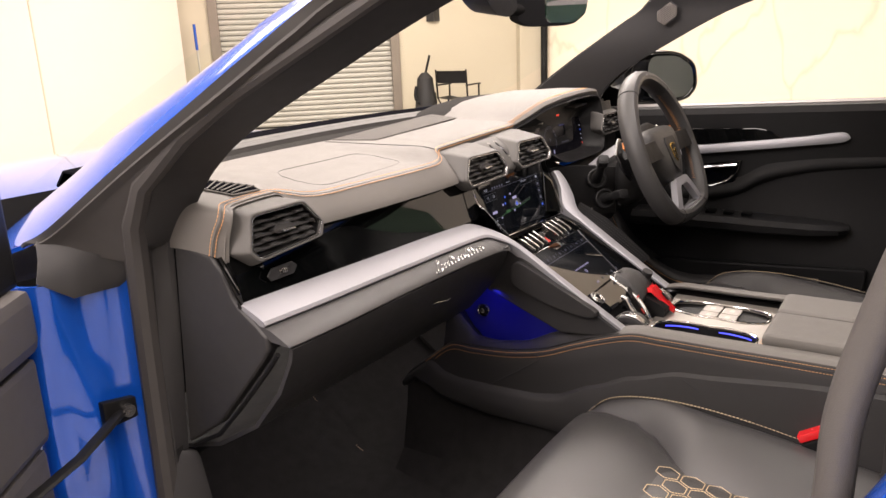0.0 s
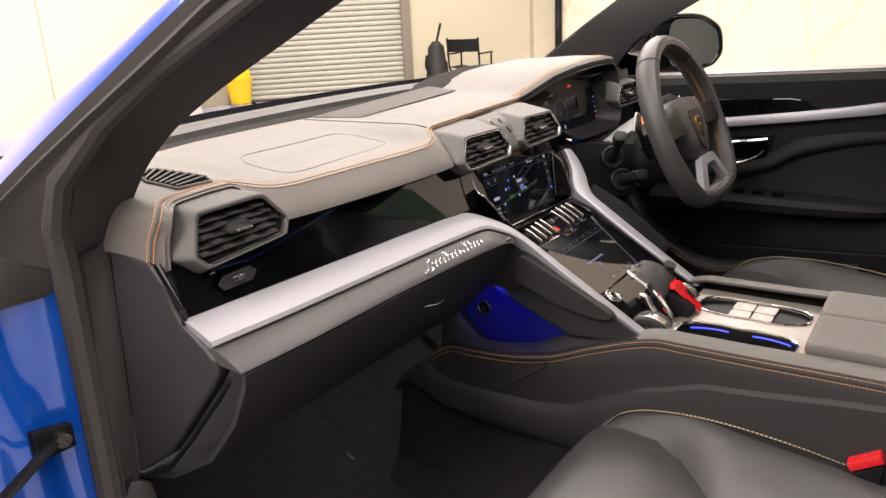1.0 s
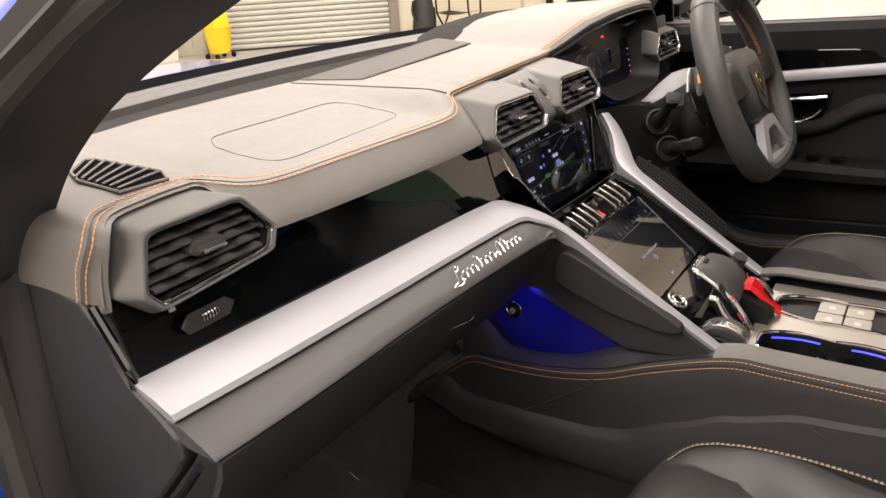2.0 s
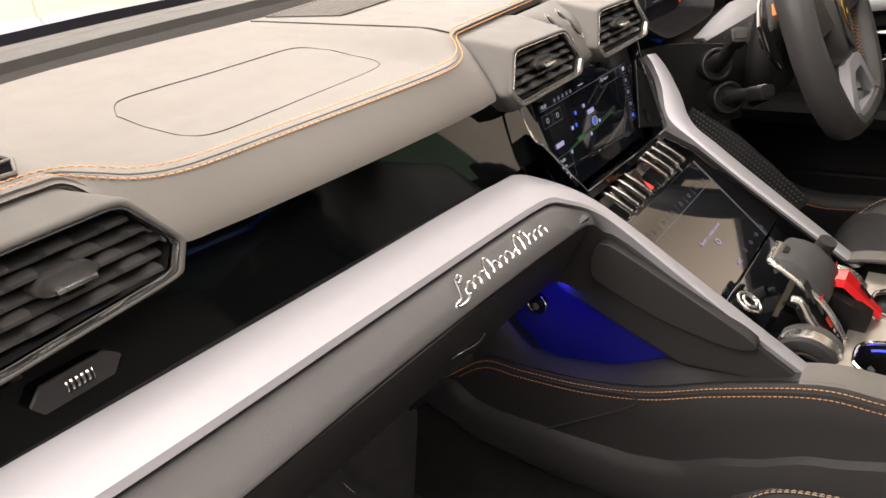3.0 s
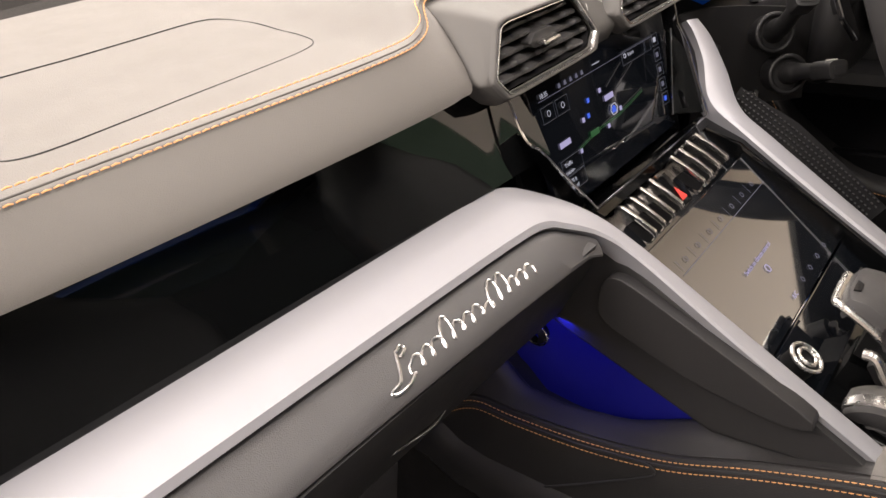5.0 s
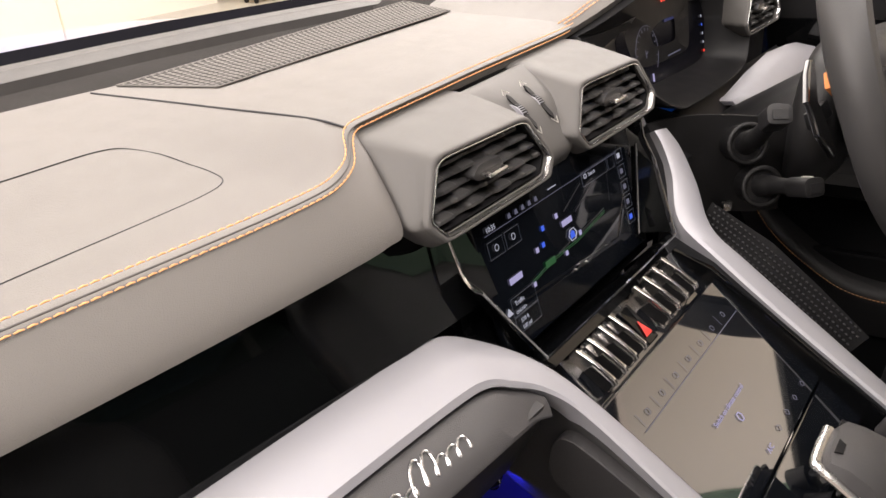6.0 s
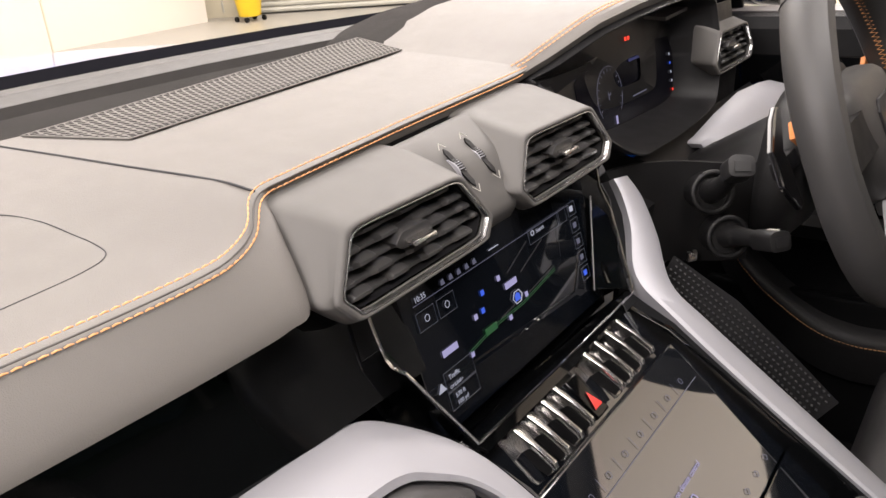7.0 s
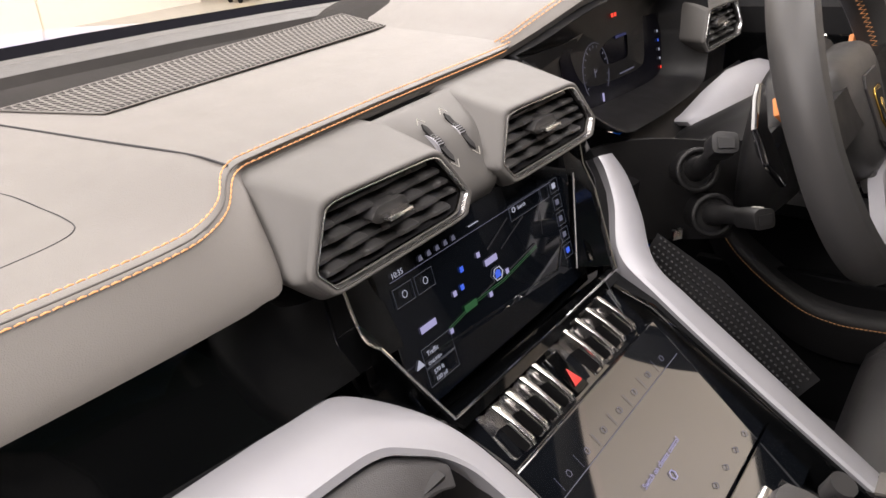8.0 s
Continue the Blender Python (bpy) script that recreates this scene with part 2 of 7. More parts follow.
def prism(pts, off, w=0.003, seg=2, bm=None):
    """Solid from a flat outline pushed by off, with rounded edges."""
    own = bmesh.new()
    off = Vector(off)
    a = [own.verts.new(Vector(p)) for p in pts]
    b = [own.verts.new(Vector(p) + off) for p in pts]
    own.faces.new(a[::-1])
    own.faces.new(b)
    n = len(a)
    for i in range(n):
        own.faces.new((a[i], a[(i + 1) % n], b[(i + 1) % n], b[i]))
    bmesh.ops.recalc_face_normals(own, faces=own.faces)
    if w:
        bevel(own, w, seg)
    if bm:
        me = bpy.data.meshes.new("tmp")
        own.to_mesh(me)
        own.free()
        bm.from_mesh(me)
        bpy.data.meshes.remove(me)
        return bm
    return own


def box(x0, x1, y0, y1, z0, z1, w=0.003, seg=2, bm=None):
    return prism([(x0, y0, z0), (x1, y0, z0), (x1, y1, z0), (x0, y1, z0)], (0, 0, z1 - z0), w, seg, bm)


def sweep(path, radii, n=10, squash=1.0, up=(0, 0, 1), bm=None, caps=True):
    """Round or oval bar along a path; radii one number or one a point."""
    path = [Vector(p) for p in path]
    if not isinstance(radii, (list, tuple)):
        radii = [radii] * len(path)
    rings = []
    for i, p in enumerate(path):
        d = (path[min(i + 1, len(path) - 1)] - path[max(i - 1, 0)]).normalized()
        s = d.cross(Vector(up))
        s = s.normalized() if s.length > 1e-5 else Vector((1, 0, 0))
        u = s.cross(d).normalized()
        rings.append([p + radii[i] * (math.cos(a) * s + squash * math.sin(a) * u) for a in [2 * math.pi * k / n for k in range(n)]])
    return loft(rings, bm=bm, caps=caps)


def band(path_a, path_b, depth, w=0.0):
    """Bar between two matching edge lines, given depth (a vector) behind its face."""
    rings = []
    depth = Vector(depth)
    for a, b in zip(path_a, path_b):
        a, b = Vector(a), Vector(b)
        m, d = (a + b) / 2, (b - a)
        crown = -depth.normalized() * d.length * 0.10
        rings.append([a, a + d * 0.12 + crown * 0.75, m + crown, b - d * 0.12 + crown * 0.75, b, b + depth, a + depth])
    return loft(rings)


def cylinder(a, b, r, r2=None, n=24, w=0.0, bm=None):
    own = sweep([a, b], [r, r if r2 is None else r2], n=n, up=(0.123, 0.9, 0.31))
    if w:
        bevel(own, w, 2, 40)
    if bm:
        me = bpy.data.meshes.new("tmp")
        own.to_mesh(me)
        own.free()
        bm.from_mesh(me)
        bpy.data.meshes.remove(me)
        return bm
    return own


def resample(path, step):
    path = [Vector(p) for p in path]
    out, carry = [path[0].copy()], 0.0
    for a, b in zip(path, path[1:]):
        d = (b - a).length
        if d < 1e-9:
            continue
        s = step - carry
        while s <= d:
            out.append(a.lerp(b, s / d))
            s += step
        carry = (carry + d) % step
    return out


def stitches(name, path, parent, material=None, length=0.0042, gap=0.0018, r=0.0006, label="orange thread stitching", lift=(0, 0, 0)):
    """Row of short raised threads along a line."""
    bm = bmesh.new()
    pts = resample(path, length + gap)
    lift = Vector(lift)
    for a, b in zip(pts, pts[1:]):
        d = b - a
        e = a + d * (length / (length + gap))
        m = (a + e) / 2 + lift * 1.0
        sweep([a + lift * 0.2, m + lift * 0.3, e + lift * 0.2], [r * 0.7, r, r * 0.7], n=5, bm=bm)
    return part(name, bm, material or THREAD, parent, label, kind="stuff")


def words(name, text, size, origin, xdir, ydir, material, parent, align="LEFT", raise_by=0.0002):
    cu = bpy.data.curves.new(name, "FONT")
    cu.body, cu.size, cu.align_x, cu.extrude, cu.resolution_u = text, size, align, 0.00008, 3
    tmp = bpy.data.objects.new("tmp_words", cu)
    scene.collection.objects.link(tmp)
    bpy.context.view_layer.update()
    me = bpy.data.meshes.new_from_object(tmp.evaluated_get(bpy.context.evaluated_depsgraph_get()))
    bpy.data.objects.remove(tmp)
    bpy.data.curves.remove(cu)
    x, y = Vector(xdir).normalized(), Vector(ydir).normalized()
    z = x.cross(y).normalized()
    o = Vector(origin) + z * raise_by
    me.transform(Matrix(((x.x, y.x, z.x, o.x), (x.y, y.y, z.y, o.y), (x.z, y.z, z.z, o.z), (0, 0, 0, 1))))
    me.materials.clear()
    me.materials.append(material)
    me.transform(Matrix.Translation(-root_place(parent)))
    ob = new(name, me)
    ob.parent = parent
    return ob


def rounded(pts, k=0.22, n=4):
    """Closed outline with each corner turned into a short arc; k is the share of the side used."""
    pts = [Vector(p) for p in pts]
    out = []
    for i, p in enumerate(pts):
        a, b = pts[i - 1], pts[(i + 1) % len(pts)]
        q0, q1 = p + (a - p) * min(k, 0.5), p + (b - p) * min(k, 0.5)
        for j in range(n + 1):
            t = j / n
            out.append(q0 * (1 - t) ** 2 + p * 2 * t * (1 - t) + q1 * t * t)
    return out


def lerp_table(table, x):
    """Piecewise linear value of a small table of (x, values...)."""
    if x <= table[0][0]:
        return table[0][1:]
    for a, b in zip(table, table[1:]):
        if x <= b[0]:
            t = (x - a[0]) / (b[0] - a[0])
            t = t * t * (3 - 2 * t) * 0.5 + t * 0.5
            return tuple(p + (q - p) * t for p, q in zip(a[1:], b[1:]))
    return table[-1][1:]


# ---- garage ----
NW = V(0.719, 0.695, 0)      # outward normal of the far wall
TW = V(0.695, -0.719, 0)     # along the far wall, to the right


def wall_pt(s, z, d=10.9):
    return NW * d + TW * s + V(0, 0, z)


solo("ground", prism([(-14, -12, 0), (16, -12, 0), (16, 16, 0), (-14, 16, 0)], (0, 0, -0.2), 0), FLOOR_GREY, "pale grey glossy epoxy garage floor", "floor", "structure")
solo("ceiling", prism([(-14, -12, 4.3), (16, -12, 4.3), (16, 16, 4.3), (-14, 16, 4.3)], (0, 0, 0.2), 0), CEIL_WHITE, "white painted garage ceiling", "ceiling", "structure")


def wall_between(name, a, b, h, thick, material, label, z0=0.0):
    a, b = V(*a, z0), V(*b, z0)
    d = (b - a).normalized()
    n = V(-d.y, d.x, 0)
    return solo(name, prism([a, b, b + V(0, 0, h - z0), a + V(0, 0, h - z0)], n * thick, 0), material, label, "wall", "structure")


S0, S1 = -1.50, 1.24          # shutter opening along the far wall
p = lambda s: (wall_pt(s, 0).x, wall_pt(s, 0).y)
wall_between("wall_far_left", p(-9), p(S0), 4.3, 0.25, CREAM_WALL, "cream painted garage wall beside the shutter")
wall_between("wall_far_right", p(S1), p(9), 4.3, 0.25, CREAM_WALL, "cream painted garage wall beside the shutter")
wall_between("wall_over_shutter", p(S0), p(S1), 4.3, 0.25, CREAM_WALL, "cream painted wall above the shutter", 3.2)
wall_between("wall_marble", (10.25, 5.05), (8.6, -11), 4.3, 0.2, MARBLE, "cream marble wall with grey brown veins")
wall_between("wall_white", (-6.5, 7.0), (6.20, 8.70), 4.3, 0.2, WHITE_WALL, "bright white panelled partition wall")
# unseen wall, kept dark for less bounce and a dark gloss panel reflection
wall_between("wall_rear", (9, -9), (-10, -9), 4.3, 0.2, DIM_WALL, "unseen rear garage wall, dark grey green to cut bounce light")
# unseen pale wall added beside the car; the climate screen mirrors it
wall_between("wall_partition", (8.9, -2.7), (2.1, -2.7), 4.3, 0.15, WHITE_WALL, "unseen pale partition wall added for reflections beside the car")
wall_between("wall_side", (-8, -10), (-8, 9), 4.3, 0.2, WHITE_WALL, "white painted side garage wall")
# joint cover on the white wall
solo("wall_joint", cylinder((3.835, 8.383, 0), (3.835, 8.383, 4.25), 0.012, n=8), CREAM_WALL, "thin beige joint strip on the white wall", "trim", "structure")

# roller shutter: curved slats in two guides
shutter = thing("roller_shutter", "closed grey steel roller shutter with horizontal slats", "shutter", at=wall_pt(-0.4, 0))
proto = None
for k in range(40):
    z = 0.02 + k * 0.079
    if proto is None:
        rings = []
        for s in (S0 + 0.05, S1 - 0.05):
            rings.append([wall_pt(s, z + q, 10.98 - o) for q, o in ((0.0, 0.0), (0.012, 0.022), (0.04, 0.03), (0.066, 0.022), (0.077, 0.0), (0.077, -0.012), (0.0, -0.012))])
        proto = part("slat", loft(rings), SHUTTER, shutter)
    else:
        ob = new("slat", proto.data)
        ob.parent, ob.location = shutter, (0, 0, k * 0.079)
for s in (S0, S1):
    part("guide_rail", prism([wall_pt(s - 0.07, 0, 10.93), wall_pt(s + 0.07, 0, 10.93), wall_pt(s + 0.07, 0, 10.84), wall_pt(s - 0.07, 0, 10.84)], (0, 0, 3.25), 0.008), GUIDE, shutter, "dark grey brown steel guide rail")

solo("downpipe", cylinder((10.12, 4.75, 0), (10.12, 4.75, 4.2), 0.055, n=14), BLACK_PLASTIC, "black pipe running up the wall corner", "pipe")
solo("wall_pier", prism([wall_pt(3.25, 0, 10.9), wall_pt(3.95, 0, 10.9), wall_pt(3.95, 0, 10.7), wall_pt(3.25, 0, 10.7)], (0, 0, 4.3), 0.01), CREAM_WALL, "shallow cream wall pier", "pier", "structure")
solo("wall_box", box(9.05, 9.25, 6.15, 6.3, 1.55, 2.05, 0.01), DARK_PLASTIC, "dark grey box fixed on the wall", "wall box")


def folding_chair(at, turn):
    ch = thing("director_chair", "black folding director chair with a cloth back", "chair", at=at)
    m = Matrix.Translation(at) @ pose(0, 0, 0, 0, 0, turn)
    for sx in (-1, 1):
        for y0, y1 in ((-0.2, 0.2), (0.2, -0.2)):
            part("leg", cylinder(m @ V(sx * 0.25, y0, 0), m @ V(sx * 0.25, y1, 0.42), 0.014, n=8), BLACK_PLASTIC, ch)
        part("armrest", prism([m @ V(sx * 0.25 - 0.025, -0.22, 0.6), m @ V(sx * 0.25 + 0.025, -0.22, 0.6), m @ V(sx * 0.25 + 0.025, 0.22, 0.6), m @ V(sx * 0.25 - 0.025, 0.22, 0.6)], (0, 0, 0.02), 0.005), BLACK_PLASTIC, ch)
        part("post", cylinder(m @ V(sx * 0.25, 0.2, 0.42), m @ V(sx * 0.25, 0.24, 0.84), 0.014, n=8), BLACK_PLASTIC, ch)
        part("post", cylinder(m @ V(sx * 0.25, -0.19, 0.42), m @ V(sx * 0.25, -0.19, 0.6), 0.014, n=8), BLACK_PLASTIC, ch)
    part("seat", sheet([[m @ V(sx, y, 0.43 - 0.03 * (1 - (sx / 0.25) ** 2)) for sx in (-0.25, -0.12, 0, 0.12, 0.25)] for y in (-0.2, 0.2)], 0.006), BLACK_PLASTIC, ch)
    part("backrest", sheet([[m @ V(sx, 0.225 + 0.02 * (1 - (sx / 0.25) ** 2), z) for sx in (-0.25, -0.12, 0, 0.12, 0.25)] for z in (0.64, 0.82)], 0.006), BLACK_PLASTIC, ch)
    part("back_patch", sheet([[m @ V(sx, 0.205 + 0.02 * (1 - (sx / 0.25) ** 2), z) for sx in (-0.1, 0, 0.1)] for z in (0.70, 0.76)], 0.004), SHUTTER, ch, "pale bar of print")
    return ch


folding_chair((8.56, 5.43, 0), 95)
vac = thing("floor_vacuum", "upright grey cleaning machine beside the chair", "vacuum", at=(8.26, 5.83, 0))
part("tank", sweep([(8.26, 5.83, 0.0), (8.26, 5.83, 0.1), (8.26, 5.83, 0.45), (8.26, 5.83, 0.72), (8.26, 5.83, 0.8)], [0.17, 0.19, 0.15, 0.12, 0.05], n=16, up=(1, 0, 0)), DARK_PLASTIC, vac)
part("handle", cylinder((8.26, 5.83, 0.75), (8.33, 5.78, 1.05), 0.018, n=8), BLACK_PLASTIC, vac)
part("hose", sweep(cr([(8.16, 5.93, 0.6), (8.09, 5.88, 0.4), (8.26, 5.68, 0.25), (8.36, 5.73, 0.5)], 6), 0.022, n=8), BLACK_PLASTIC, vac)

mop = thing("mop_bucket", "yellow plastic mop bucket with wringer on castors", "bucket", at=(6.45, 8.10, 0))
bx, by = 6.45, 8.10
part("bucket", loft([[V(bx + r * math.cos(a) * 1.25, by + r * math.sin(a), z) for a in [k * math.pi / 8 for k in range(16)]] for r, z in ((0.12, 0.07), (0.13, 0.09), (0.17, 0.4), (0.185, 0.42))]), YELLOW, mop)
part("wringer", prism([(bx - 0.13, by - 0.1, 0.4), (bx + 0.16, by - 0.1, 0.4), (bx + 0.12, by - 0.1, 0.72), (bx - 0.08, by - 0.1, 0.78)], (0, 0.2, 0), 0.02), YELLOW, mop)
part("wringer_handle", cylinder((bx + 0.1, by, 0.7), (bx + 0.2, by, 1.1), 0.015, n=8), YELLOW, mop)
for dx in (-0.15, 0.15):
    for dy in (-0.1, 0.1):
        part("castor", cylinder((bx + dx - 0.015, by + dy, 0.035), (bx + dx + 0.015, by + dy, 0.035), 0.035, n=12), BLACK_PLASTIC, mop)
broom = thing("broom", "blue handled broom leaning on the wall", "broom", at=(6.40, 8.59, 0))
part("stick", cylinder((6.40, 8.59, 0.1), (6.42, 8.65, 1.25), 0.014, n=8), SHUTTER, broom)
part("grip", cylinder((6.42, 8.65, 1.25), (6.43, 8.67, 1.62), 0.022, n=8), BLUE_PAINT, broom)
part("head", box(6.25, 5.74, 8.95, 9.02, 0.0, 0.1, 0.01), BLACK_PLASTIC, broom)

# ---- car shell ----
car = thing("car_body", "bright blue car body shell around the cabin", "car")


# pillar and roof rail layers, outside to inside, left then mirrored to the right
OUT0 = [(-0.80, 0.60, 0.93), (-0.728, 0.402, 1.066), (-0.712, 0.290, 1.130), (-0.702, 0.205, 1.182), (-0.695, 0.085, 1.236), (-0.688, -0.010, 1.281), (-0.675, -0.16, 1.345), (-0.635, -0.70, 1.455), (-0.62, -1.5, 1.45)]
OUT1 = [(-0.815, 0.285, 1.045), (-0.797, 0.244, 1.066), (-0.772, 0.14, 1.137), (-0.749, 0.041, 1.203), (-0.73, -0.048, 1.259), (-0.70, -0.194, 1.343), (-0.685, -0.4, 1.405), (-0.675, -0.78, 1.44), (-0.68, -1.5, 1.43)]
OUT2 = [(-0.812, 0.255, 1.050), (-0.797, 0.224, 1.068), (-0.767, 0.096, 1.154), (-0.734, -0.051, 1.246), (-0.718, -0.13, 1.295), (-0.701, -0.217, 1.342), (-0.685, -0.42, 1.398), (-0.675, -0.78, 1.432), (-0.68, -1.5, 1.42)]
OUT3 = [(-0.735, 0.150, 1.020), (-0.744, 0.132, 1.075), (-0.750, 0.095, 1.128), (-0.736, 0.03, 1.185), (-0.72, -0.04, 1.23), (-0.682, -0.253, 1.34), (-0.67, -0.45, 1.385), (-0.66, -0.8, 1.415), (-0.665, -1.5, 1.40)]
OUT4 = [(-0.69, 0.13, 1.04), (-0.683, 0.085, 1.106), (-0.67, 0.06, 1.144), (-0.656, 0.01, 1.186), (-0.635, -0.096, 1.245), (-0.602, -0.294, 1.339), (-0.57, -0.5, 1.385), (-0.55, -0.8, 1.41), (-0.55, -1.5, 1.40)]
OUT5 = [(x + 0.022, y - 0.022, z - 0.014) for x, y, z in OUT0]


OUT5R = [(0.69, 0.45, 1.02), (0.685, 0.36, 1.065), (0.66, 0.258, 1.138), (0.645, 0.17, 1.197), (0.640, 0.099, 1.243), (0.634, -0.03, 1.322), (0.60, -0.17, 1.385), (0.545, -0.75, 1.43), (0.545, -1.5, 1.42)]


def side(curve, s):
    return [V(x if s < 0 else -x, y, z) for x, y, z in curve]


def rail_layers(s, parent):
    c = [cr(side(o, s), 6) for o in (OUT0, OUT1, OUT2, OUT3, OUT4, OUT5)]
    if s > 0:
        c[5] = cr([V(*q) for q in OUT5R], 6)
        c[0] = [q + V(0.012, 0.006, 0.004) for q in c[5]]
    mid = [(a + b) / 2 + V(s * 0.004, 0, 0.004) for a, b in zip(c[0], c[1])]
    mid0 = [a.lerp(b, 0.2) + V(s * 0.003, 0, 0.002) for a, b in zip(c[0], c[1])]
    mid1 = [a.lerp(b, 0.85) + V(s * 0.003, 0, 0.002) for a, b in zip(c[0], c[1])]
    part("roof_rail", sheet(list(map(list, zip(c[0], mid0, mid, mid1, c[1]))), 0.006), BLUE_PAINT if s < 0 else BLACK_PLASTIC, parent, "glossy blue roof rail and pillar" if s < 0 else "black inner pillar edge")
    part("gutter_strip", sheet([[a, (a + b) / 2 + V(s * 0.006, 0, 0.004), b] for a, b in zip(c[1], c[2])], 0.004), COWL_GREY, parent, "grey gutter strip", sharp=75)
    gap = [[a, a.lerp(b, 0.12) + V(-s * 0.004, 0, -0.004), a.lerp(b, 0.3) + V(-s * 0.002, 0, 0), a.lerp(b, 0.6), a.lerp(b, 0.85) + V(s * 0.002, 0, 0), b] for a, b in zip(c[2], c[3])]
    part("door_seal", sheet(gap, 0.006), RUBBER, parent, "soft dark rubber door seal", sharp=75)
    trim = [[a, a.lerp(b, 0.15) + V(s * 0.012, 0, 0.004), a.lerp(b, 0.5) + V(s * 0.018, 0, 0.008), a.lerp(b, 0.9) + V(s * 0.008, 0, 0.004), b, b + (d - b) * 0.5, d] for a, b, d in zip(c[3], c[4], c[5])]
    part("pillar_trim", sheet(trim, 0.005), DARK_PLASTIC, parent, "dark pillar trim", sharp=75)


rail_layers(-1, car)
rail_layers(1, car)
# roof with a glass panel, headliner below
roof_rows = [[V(x, y, z - 0.06 * (x / 0.6) ** 2) for x in (-0.58, -0.42, -0.2, 0, 0.2, 0.42, 0.58)] for y, z in ((-0.36, 1.475), (-0.45, 1.495), (-0.56, 1.51))]
part("roof_front", sheet(roof_rows, 0.03), BLUE_PAINT, car)
for s in (-1, 1):
    part("roof_side", sheet([[V(s * x, y, 1.51 - 0.06 * (x / 0.6) ** 2) for x in (0.42, 0.5, 0.58)] for y in (-0.56, -1.0, -1.5, -2.2)], 0.03), BLUE_PAINT, car)
for s in (-1, 1):
    part("headliner_side", sheet([[V(s * x, y, 1.472 - 0.06 * (x / 0.6) ** 2) for x in (0.42, 0.5, 0.575)] for y in (-0.56, -1.0, -1.5, -2.2)], 0.008), HEADLINER, car, "dark cloth headliner")
part("roof_rear", sheet([[V(x, y, z - 0.06 * (x / 0.6) ** 2) for x in (-0.58, -0.3, 0, 0.3, 0.58)] for y, z in ((-1.5, 1.5), (-1.9, 1.46), (-2.3, 1.38))], 0.03), BLUE_PAINT, car)
part("roof_glass", sheet([[V(x, y, 1.505 - 0.06 * (x / 0.6) ** 2) for x in (-0.42, -0.2, 0, 0.2, 0.42)] for y in (-0.56, -1.0, -1.5)], 0), clear_glass("roof_glass", (0.38, 0.40, 0.39), 0.06), car)
part("headliner", sheet([[V(x, y, z - 0.05 * (x / 0.6) ** 2) for x in (-0.57, -0.42, -0.2, 0, 0.2, 0.42, 0.57)] for y, z in ((-0.35, 1.43), (-0.45, 1.45), (-0.56, 1.46))], 0.01), HEADLINER, car, "dark cloth headliner")
# rear of the cabin
part("rear_panel", sheet([[V(x, y, z) for x in (-0.75, -0.3, 0.3, 0.75)] for y, z in ((-1.62, 0.4), (-1.68, 0.95), (-1.75, 1.05), (-2.2, 1.08))], 0.03), BLACK_LEATHER, car)
for s in (-1, 1):
    part("rear_side", sheet([[V(s * 0.76, y, z) for y in (-0.78, -1.2, -1.7, -2.3)] for z in (0.3, 0.6, 1.05)], 0.03), BLACK_PLASTIC, car)
    part("quarter_pillar", prism([(s * 0.74, -1.55, 1.05), (s * 0.74, -1.75, 1.05), (s * 0.6, -1.72, 1.44), (s * 0.6, -1.5, 1.45)], (s * -0.04, 0, 0), 0.01), BLACK_PLASTIC, car)

# unseen tailgate with a tinted window, quarter windows and rear bench, blocking bright reflections
part("rear_glass", sheet([[V(x, -2.28, 1.05) for x in (-0.7, 0, 0.7)], [V(x, -2.10, 1.25) for x in (-0.64, 0, 0.64)], [V(x, -1.93, 1.40) for x in (-0.57, 0, 0.57)]], 0), TINTED, car, "unseen dark green tinted tailgate window")
part("tailgate", sheet([[V(x, -2.28, 1.06) for x in (-0.78, 0, 0.78)], [V(x, -2.36, 0.7) for x in (-0.78, 0, 0.78)], [V(x, -2.36, 0.4) for x in (-0.78, 0, 0.78)]], 0.03), BLUE_PAINT, car)
for s in (-1, 1):
    part("quarter_glass", sheet([[V(s * 0.765, y, 1.05) for y in (-1.74, -2.28)], [V(s * 0.62, y, 1.42) for y in (-1.70, -1.95)]], 0), TINTED, car)
part("rear_bench", sheet([[V(x, y, z) for x in (-0.68, -0.3, 0.3, 0.68)] for y, z in ((-1.05, 0.42), (-1.05, 0.66), (-1.5, 0.62), (-1.55, 0.75), (-1.66, 1.18), (-1.72, 1.16))], 0.05), BLACK_LEATHER, car, "black leather rear bench")
# tinted rear side windows, unseen, added to darken what the gloss panel reflects
for s in (-1, 1):
    rg = part("rear_side_glass", sheet([[V(s * 0.775, y, 1.05) for y in (-0.80, -1.2, -1.62)], [V(s * 0.72, y, 1.25) for y in (-0.82, -1.2, -1.60)], [V(s * 0.64, y, 1.43) for y in (-0.84, -1.2, -1.52)]], 0), TINTED, car, "unseen dark green tinted rear window")

# windscreen and bonnet
ws = [[V(x * k, y - 0.10 * (x / 0.7) ** 2, z) for x in (-0.7, -0.5, -0.25, 0, 0.25, 0.5, 0.7)] for y, z, k in ((0.585, 1.075, 1.0), (0.35, 1.2, 0.97), (0.1, 1.325, 0.92), (-0.1, 1.405, 0.88), (-0.34, 1.47, 0.84))]
glass = solo("windscreen", sheet(ws, 0), GLASS, "clear curved windscreen glass", "windscreen")
glass.visible_shadow = False
